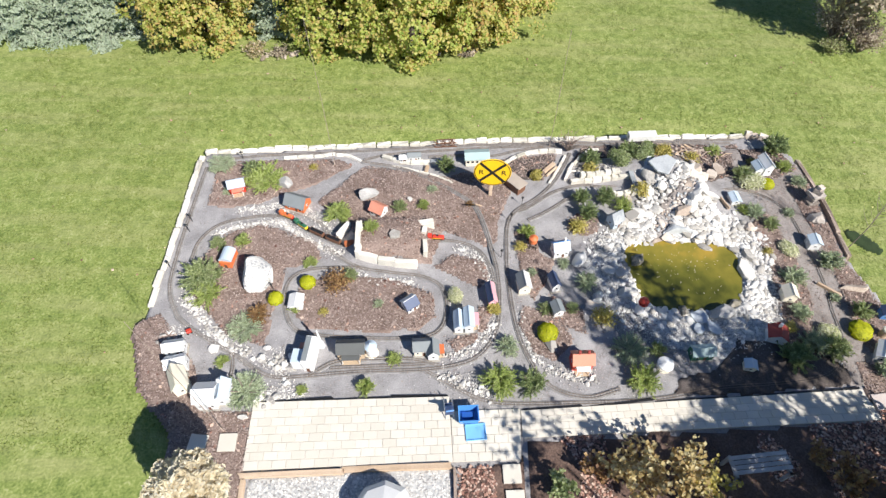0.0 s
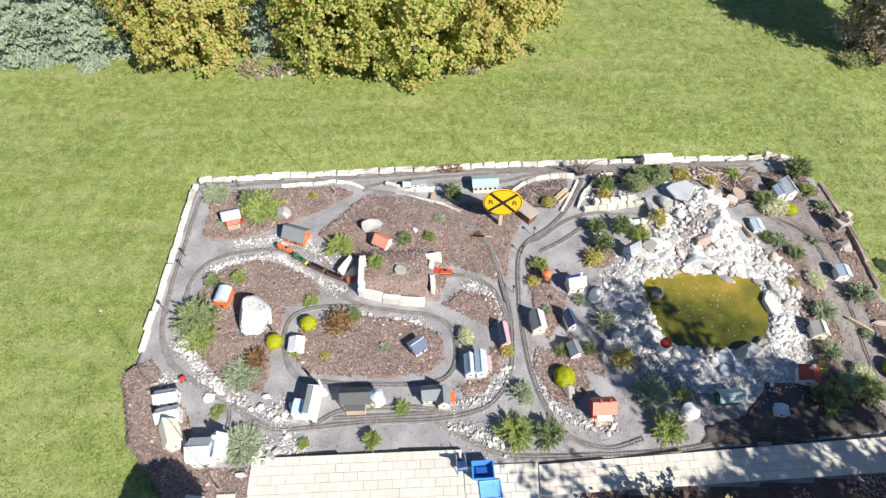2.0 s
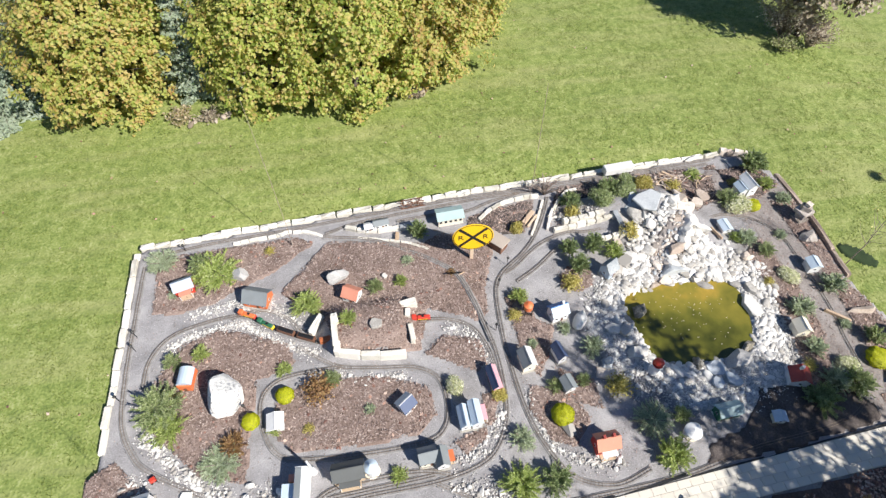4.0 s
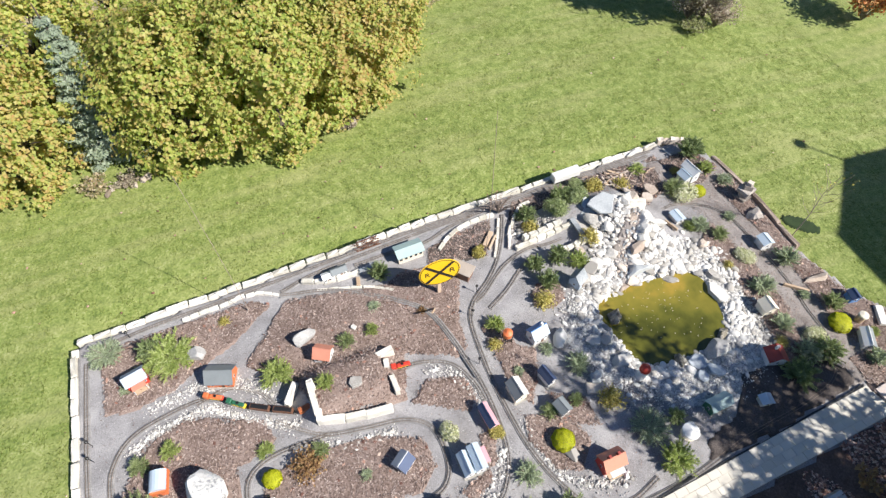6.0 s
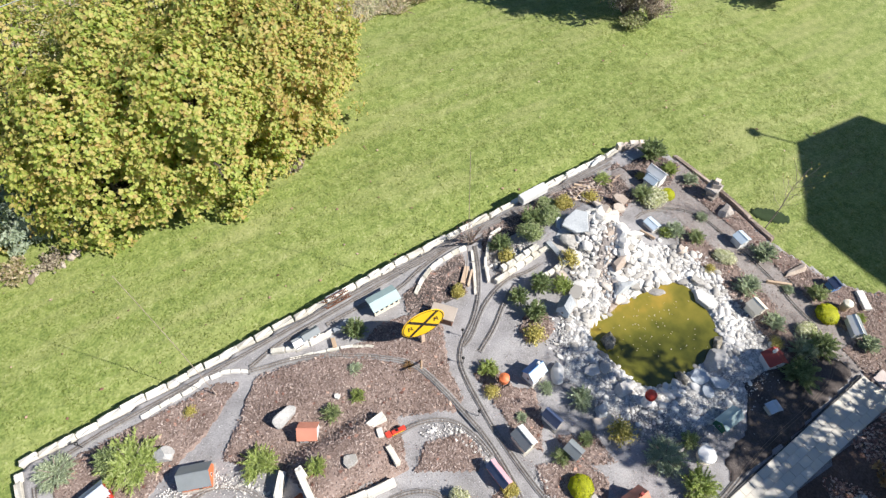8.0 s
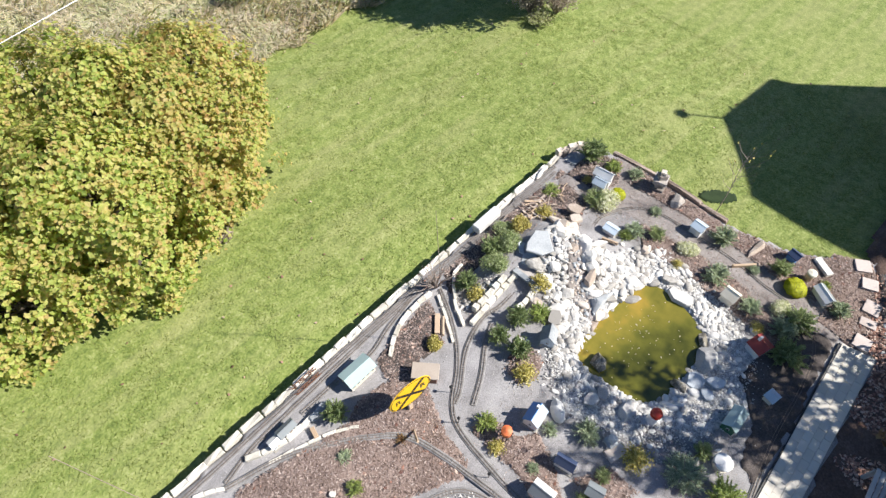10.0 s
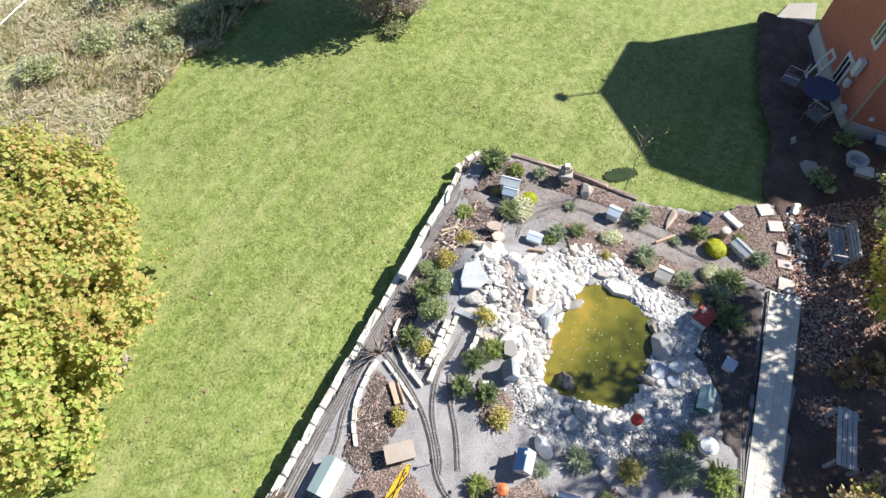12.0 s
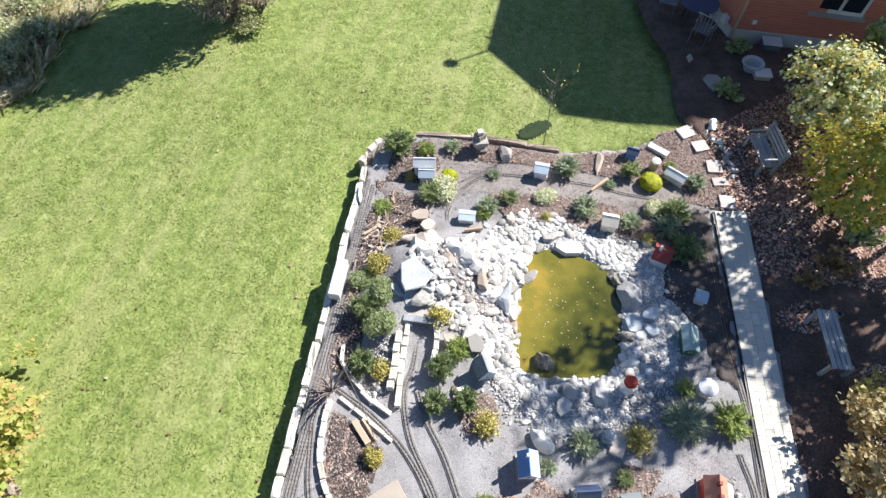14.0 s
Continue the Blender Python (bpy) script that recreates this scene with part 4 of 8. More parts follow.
stone_row("white rubble below the siding curve", [(-3.3, 4.45), (-3.1, 4.3), (-2.9, 4.25)], 0.09, 0.07, 23, 0.06)
stone_row("pebbles along the upper track", [(-5.0, 8.05), (-4.4, 8.3), (-3.6, 8.38), (-3.05, 8.0), (-2.5, 7.7), (-2.1, 7.55)], 0.042, 0.03, 24, 0.035)
stone_row("pebbles above the upper track", [(-4.6, 8.75), (-4.0, 8.85), (-3.3, 8.85), (-2.75, 8.5), (-2.4, 8.2)], 0.04, 0.05, 25, 0.05)
stone_row("pebbles along the inner loop", [(-1.9, 7.05), (-1.4, 6.9), (-0.9, 6.85), (-0.5, 6.85)], 0.05, 0.05, 26, 0.04)
stone_row("pebbles inside the eastern curve", [(0.4, 7.75), (0.8, 7.55), (0.98, 7.2), (1.08, 6.8)], 0.05, 0.045, 27, 0.04)
stone_row("pebbles under the junction curve", [(0.25, 5.2), (0.7, 5.3), (1.0, 5.6), (1.1, 5.95)], 0.05, 0.05, 28, 0.06)
stone_row("small white stones by the spur", [(0.1, 4.75), (0.45, 4.7), (0.8, 4.5), (1.1, 4.4)], 0.06, 0.06, 29, 0.07)
stone_row("small white stones along the centre track", [(1.75, 6.2), (1.75, 5.7), (1.91, 5.3), (2.11, 5), (2.51, 4.85)], 0.045, 0.07, 30, 0.03)
stone_row("border stones on the lawn side", [(10.44, 4.7), (9.99, 4.79), (9.78, 4.53), (9.36, 4.36), (9.12, 4.28), (8.78, 4.19), (8.36, 4.09)], 0.1, 0.12, 31, 0.03)
sheet("soil_ditch", [(10.1, 4.98), (9.62, 4.68), (9.2, 4.52), (8.4, 4.3), (8.42, 4.12), (9.2, 4.34), (9.74, 4.56), (10.2, 4.86)], 0.05, bed_z, DARKMULCH, "narrow dark strip along the border", "soil", lift=0.045, wobble=0.02, drop=0.06)
stone_row("fine white rubble down the western lane", [(-5.35, 7.0), (-5.2, 6.6), (-4.95, 6.25)], 0.04, 0.06, 36, 0.05)
stone_row("white stones beside the town hall", [(-3.05, 5.15), (-2.9, 4.75), (-2.75, 4.5)], 0.07, 0.09, 37, 0.05)
stone_row("fine white stones at the patio's corner", [(-3.3, 4.3), (-2.9, 4.35), (-2.4, 4.3)], 0.04, 0.09, 38, 0.04)
stone_row("rough stones at the western corner", [(-5.45, 5.5), (-5.2, 5.62), (-5.05, 5.45)], 0.09, 0.1, 32, 0.05)
stone_row("red and white stones before the little house", [(2.61, 4.85), (2.77, 4.8), (2.97, 4.85)], 0.07, 0.05, 33, 0.05)
boulder(-3.72, 6.9, 0.29, 0.35, 0.48, 3, "large white boulder with grey veins in the mulch", MARBLE, 20)
boulder(-1.66, 9.14, 0.16, 0.15, 0.2, 5, "pale grey boulder beside the little red roof", ROCKGREY, 40)
boulder(-3.68, 9.56, 0.18, 0.18, 0.18, 6, "round pale grey boulder by the green shrub", ROCKGREY)
boulder(2.26, 5.44, 0.14, 0.14, 0.13, 7, "white rock beside the golden shrub")
boulder(5.63, 8.88, 0.2, 0.15, 0.16, 8, "tan rock in the dry stream bed", TANSTONE, 10)
boulder(5.37, 8.43, 0.26, 0.19, 0.13, 9, "flat grey rock at the water's edge", SLATE)
slab(6.68, 7.37, 0.36, 0.62, 0.13, -0.06, 6, "big flat white rock on the bank", LIMESTONE, (0, 4), 41)
slab(6.8, 7.8, 0.2, 0.34, 0.12, 0.0, 25, "flat white rock on the bank", LIMESTONE, (4, 4), 42)
slab(4.4, 8.78, 0.36, 0.3, 0.06, 0.08, 15, "flat white slab on the bank", LIMESTONE, (0, -6), 43)
boulder(5.85, 6.29, 0.33, 0.24, 0.16, 12, "smooth grey rock by the water", ROCKGREY, 30)
boulder(4.36, 7.64, 0.13, 0.2, 0.16, 13, "dark mossy rock in the pond", MOSSROCK, 20, z=WATER_Z - 0.02)
boulder(6.22, 6.55, 0.15, 0.13, 0.12, 14, "speckled brown rock at the pond's corner", MOSSROCK, 40)
boulder(5.07, 6.32, 0.1, 0.14, 0.1, 15, "mossy stone at the water's edge", MOSSROCK)
stone_row("rough white rubble above the low wall", [(3.22, 10.19), (3.73, 10.14), (4.14, 10.2)], 0.09, 0.09, 34, 0.06)
boulder(3.92, 6.69, 0.2, 0.17, 0.14, 16, "rough white rock on the shore", turn=15)
boulder(3.06, 7.5, 0.17, 0.13, 0.12, 17, "pointed pale rock in the gravel", turn=60)
boulder(7.09, 8.57, 0.14, 0.14, 0.09, 18, "flat tan rock above the bank", TANSTONE)
boulder(8.76, 8.89, 0.19, 0.17, 0.16, 19, "brown rock beside the timber edging", ROCKBROWN)
boulder(8.87, 7, 0.18, 0.13, 0.1, 20, "orange-brown rock by the lawn", TANSTONE)
boulder(10.4, 4.7, 0.14, 0.13, 0.11, 21, "white rock at the bed corner")
boulder(4.09, 8.58, 0.2, 0.16, 0.15, 22, "rough white rock on the bank")
slab(5.22, 10.0, 0.7, 0.6, 0.07, 0.53, 20, "large pale slate slab on top of the rockery", SLATE, (4, -4), 1)
slab(5.0, 10.2, 0.34, 0.3, 0.05, 0.36, 70, "blue slate slab leaning on the rockery", SLATE, (18, -20), 2)
slab(4.92, 9.98, 0.34, 0.32, 0.05, 0.32, 10, "blue slate slab leaning on the rockery", SLATE, (10, -25), 3)
slab(5.37, 6.2, 0.42, 0.38, 0.05, 0.0, 40, "pale blue slate flag on the gravel", PALEFLAG, (0, 0), 4)
slab(5.58, 5.91, 0.25, 0.36, 0.05, 0.05, 35, "pale blue slate flag on the gravel", PALEFLAG, (0, 3), 5)
slab(5.26, 5.9, 0.27, 0.24, 0.05, 0.04, 80, "pale blue slate flag on the gravel", PALEFLAG, (3, 0), 6)
slab(3.66, 7.27, 0.36, 0.26, 0.06, 0.04, -20, "square white stone flag", LIMESTONE, (0, 0), 7)
slab(3.89, 7.19, 0.3, 0.24, 0.06, 0.06, 50, "tan stone flag by the water", TANSTONE, (0, 0), 8)
slab(6.72, 10.24, 0.3, 0.4, 0.08, 0.18, 20, "rough pale tan stone", TANSTONE, (5, 0), 9)
slab(6.51, 10.03, 0.3, 0.3, 0.08, 0.2, 60, "rough pale tan stone", TANSTONE, (0, 5), 10)
slab(7.09, 11.54, 0.08, 0.42, 0.06, 0.03, -70, "thin white stone beside the track", LIMESTONE, (0, 0), 11)
slab(4.35, 9.19, 0.3, 0.2, 0.1, 0.1, 60, "tan stone beside the shrubs", TANSTONE, (10, 10), 12)
slab(-0.95, 7.82, 0.28, 0.24, 0.08, 0.37, 30, "small white stone on the mound", LIMESTONE, (0, 0), 13)
slab(-0.7, 9.05, 0.12, 0.12, 0.08, 0.1, 10, "small white stone in the mulch", LIMESTONE, (0, 0), 14)
slab(-4.32, 5.25, 0.26, 0.2, 0.04, 0.02, 10, "thin white stone by the track", LIMESTONE, (0, 0), 15)
slab(-3.46, 3.9, 0.22, 0.09, 0.05, 0.03, 0, "small white stone at the patio corner", LIMESTONE, (0, 0), 16)
# tunnel portals of stood-up slabs
for x, y, sx, sy, h, a, s in ((-2.12, 8.12, 0.42, 0.1, 0.26, 55, 1), (-1.74, 8.05, 0.2, 0.12, 0.42, 100, 2), (-1.72, 7.5, 0.22, 0.1, 0.36, 80, 3), (-0.28, 8.28, 0.34, 0.14, 0.28, 10, 4), (-0.33, 8.05, 0.16, 0.1, 0.3, 80, 5), (-0.3, 7.62, 0.34, 0.1, 0.3, 95, 6)):
    ob = part("portal_stone", BLOCKS[s % 6].copy(), BLOCK)
    ob.matrix_basis = Matrix.LocRotScale((x, y, bed_z(x, y) * 0.3 - 0.02), Euler((0.05, -0.06, radians(a))), (sx, sy, h))
    tagged(ob, "white slab stood up at the tunnel mouth", "stone", "tunnel portals")
ob = part("portal_lintel", BLOCKS[2].copy(), BLOCK)
ob.matrix_basis = Matrix.LocRotScale((-1.74, 7.78, 0.24), Euler((0.05, -0.05, radians(92))), (0.62, 0.11, 0.26))
tagged(ob, "white slab laid across the tunnel mouth", "stone", "tunnel portals")


# tunnel mouth in the north bank
block_wall("tunnel_wall", "low tan stones along the cutting to the tunnel", [(3.72, 9.4), (4.1, 9.38), (4.5, 9.44)], 0.2, 0.09, 0.2, BLOCK, 35, z=-0.02)
mouth = thing("tunnel_portal", pose(4.58, 9.7, fall(4.58), 0, 0, 4), "dark tunnel mouth under a flat slate lintel", "tunnel portal")
for k, (y, wide) in enumerate(((-0.24, 0.12), (0.25, 0.14))):
    part("jamb", BLOCKS[k].copy(), BLOCK, mouth, at=Matrix.LocRotScale((0, y, -0.02), Euler((0, 0, 0.1)), (0.2, wide, 0.24)))
part("lintel", box(0.12, 0.66, 0.05, 0, 0, 0.22, 0.008), SLATE, mouth)
part("tunnel_roof", box(0.6, 0.6, 0.03, 0.34, 0, 0.2), ROCKBROWN, mouth)
# black panel painted in for the darkness inside the tunnel
part("back_wall", box(0.03, 0.5, 0.24, 0.4, 0, -0.02), BLACK, mouth)
# this stone lies in shadow; the shade is put into its slate colour
slab(-0.04, 10.33, 0.52, 0.16, 0.14, 0.0, 6, "long stone beside the north track, its shade coloured blue-grey", SLATE, (0, 0), 36)


# ---- plants ----
def leaf_cloud(points, size, rnd, fold=0.35, long=1.0, spin=1.0):
    """Small folded leaves at the points (place, outward way)."""
    vs, fs = [], []
    for p, n in points:
        d = (n + Vector((rnd.gauss(0, 0.7), rnd.gauss(0, 0.7), rnd.gauss(0, 0.5))) * spin).normalized()
        a = d.orthogonal().normalized()
        a.rotate(Matrix.Rotation(rnd.uniform(0, 6.28), 3, d))
        b = d.cross(a)
        s = size * rnd.uniform(0.65, 1.35)
        base = len(vs)
        w, h = s * 0.5, s * 0.5 * long
        for q in (p - a * h, p + b * w + d * s * fold * 0.4, p + a * h, p - b * w + d * s * fold * 0.4):
            vs.append(tuple(q))
        fs += [(base, base + 1, base + 2), (base, base + 2, base + 3)]
    return vs, fs


def lobes_points(lobes, count, rnd, inner=0.35, rough=0.4):
    """Places in the outer shell of several egg-shaped lobes."""
    total = sum(l[3] * l[4] for l in lobes)
    pts = []
    for cx, cy, cz, r, h in lobes:
        for k in range(int(count * r * h / total)):
            n = Vector((rnd.gauss(0, 1), rnd.gauss(0, 1), rnd.gauss(0.25, 1))).normalized()
            o = 1 + rough * noise.noise(n * 2.6 + Vector((cx, cy, cz)))
            f = o * (1 - inner * rnd.random() ** 2)
            pts.append((Vector((cx + n.x * r * f, cy + n.y * r * f, cz + n.z * h * f)), n))
    return pts


def spray_points(r, h, count, rnd, cone=0.0):
    """Places along many upward-spreading twigs."""
    pts = []
    for k in range(max(8, count // 14)):
        a, lean = rnd.uniform(0, 6.28), rnd.random() ** 0.7
        tip = Vector((math.cos(a) * r * lean, math.sin(a) * r * lean, h * (1.05 - (0.55 + 0.4 * cone) * lean) * rnd.uniform(0.75, 1.1)))
        for j in range(14):
            t = 0.3 + 0.7 * j / 13
            p = Vector((tip.x * t, tip.y * t, tip.z * (t ** 0.8)))
            pts.append((p + Vector((rnd.gauss(0, r * 0.075), rnd.gauss(0, r * 0.075), rnd.gauss(0, h * 0.05))), (tip * 0.6 + Vector((0, 0, 0.3 * h))).normalized()))
    return pts


def needle_spray(rnd, r, h, sprays, needles, size, upright):
    """Feathery sprays from the root, each set with slanting needles."""
    vs, fs = [], []
    for k in range(sprays):
        a, u = rnd.uniform(0, 6.28), rnd.random()
        start = Vector((0, 0, h * upright * 0.72 * u))
        reach = r * (1 - upright * 0.8 * u) * (rnd.uniform(0.6, 1.1) if upright > 0.3 else rnd.random() ** 0.5)
        lift = h * (0.24 + (1 - upright) * 0.7 * rnd.random())
        tip = start + Vector((math.cos(a) * reach, math.sin(a) * reach, lift))
        d = (tip - start).normalized()
        for j in range(needles):
            t = 0.2 + 0.8 * (j + rnd.random()) / needles
            p = start.lerp(tip, t) - Vector((0, 0, 0.12 * h * t * t * (1 - upright)))
            side = Vector((rnd.gauss(0, 1), rnd.gauss(0, 1), rnd.gauss(0, 0.7)))
            n = (d * 0.9 + side * 0.55).normalized() * size * rnd.uniform(0.7, 1.3) * (1.25 - 0.6 * t)
            w = n.cross(Vector((rnd.gauss(0, 1), rnd.gauss(0, 1), rnd.gauss(0, 1)))).normalized() * size * 0.13
            b = len(vs)
            vs += [tuple(p - w), tuple(p + w), tuple(p + n)]
            fs.append((b, b + 1, b + 2))
    return vs, fs


def shrub_meshes(mat_, kind, seed):
    """A shrub one metre across and one high: foliage and stems."""
    rnd = random.Random(seed)
    if kind == "ball":
        vs, fs = leaf_cloud(lobes_points([(0, 0, 0.42, 0.44, 0.48)], 9000, rnd, 0.04, 0.12), 0.034, rnd, long=1.2, spin=0.5)
    elif kind == "mound":
        pts = lobes_points([(rnd.uniform(-0.22, 0.22), rnd.uniform(-0.22, 0.22), 0.38, 0.27, 0.4) for k in range(9)], 3800, rnd, 0.45)
        vs, fs = leaf_cloud(pts, 0.05, rnd, long=1.3)
    elif kind == "feather":
        vs, fs = needle_spray(rnd, 0.58, 1.0, 95, 52, 0.12, 0.62)
    elif kind == "flat":
        vs, fs = needle_spray(rnd, 0.5, 0.7, 260, 55, 0.08, 0.1)
    else:
        vs, fs = leaf_cloud(spray_points(0.5, 1.0, 1300, rnd), 0.05, rnd, long=1.4)
    me = bpy.data.meshes.new("foliage")
    me.from_pydata(vs, [], fs)
    me.materials.append(mat_)
    bm = bmesh.new()
    for k in range(5):
        a = k * 1.26 + seed
        tube([(0, 0, -0.05), (0.1 * math.cos(a), 0.1 * math.sin(a), 0.3), (0.3 * math.cos(a), 0.3 * math.sin(a), 0.7)], 0.018, 4, bm, 0.4)
    stem = mesh_of(bm, "stem")
    stem.materials.append(TWIG)
    return me, stem


KINDS = {}


def shrub(x, y, r, h, look_, label, category="shrub", z=None):
    mat_, kind = PLANTS[look_]
    seed = SHRUB_RND.randrange(3)
    if (look_, seed) not in KINDS:
        KINDS[look_, seed] = shrub_meshes(mat_, kind, seed + len(look_) * 7)
    fo, st = KINDS[look_, seed]
    m = Matrix.LocRotScale((x, y, (bed_z(x, y) if z is None else z) - 0.01), Euler((SHRUB_RND.gauss(0, 0.06), SHRUB_RND.gauss(0, 0.06), SHRUB_RND.uniform(0, 6.28))), (2.3 * r, 2.3 * r, h * 1.05))
    ob = thing("shrub", m, label, category, "garden shrubs")
    part("foliage", fo, None, ob)
    part("stem", st, None, ob)
    return ob


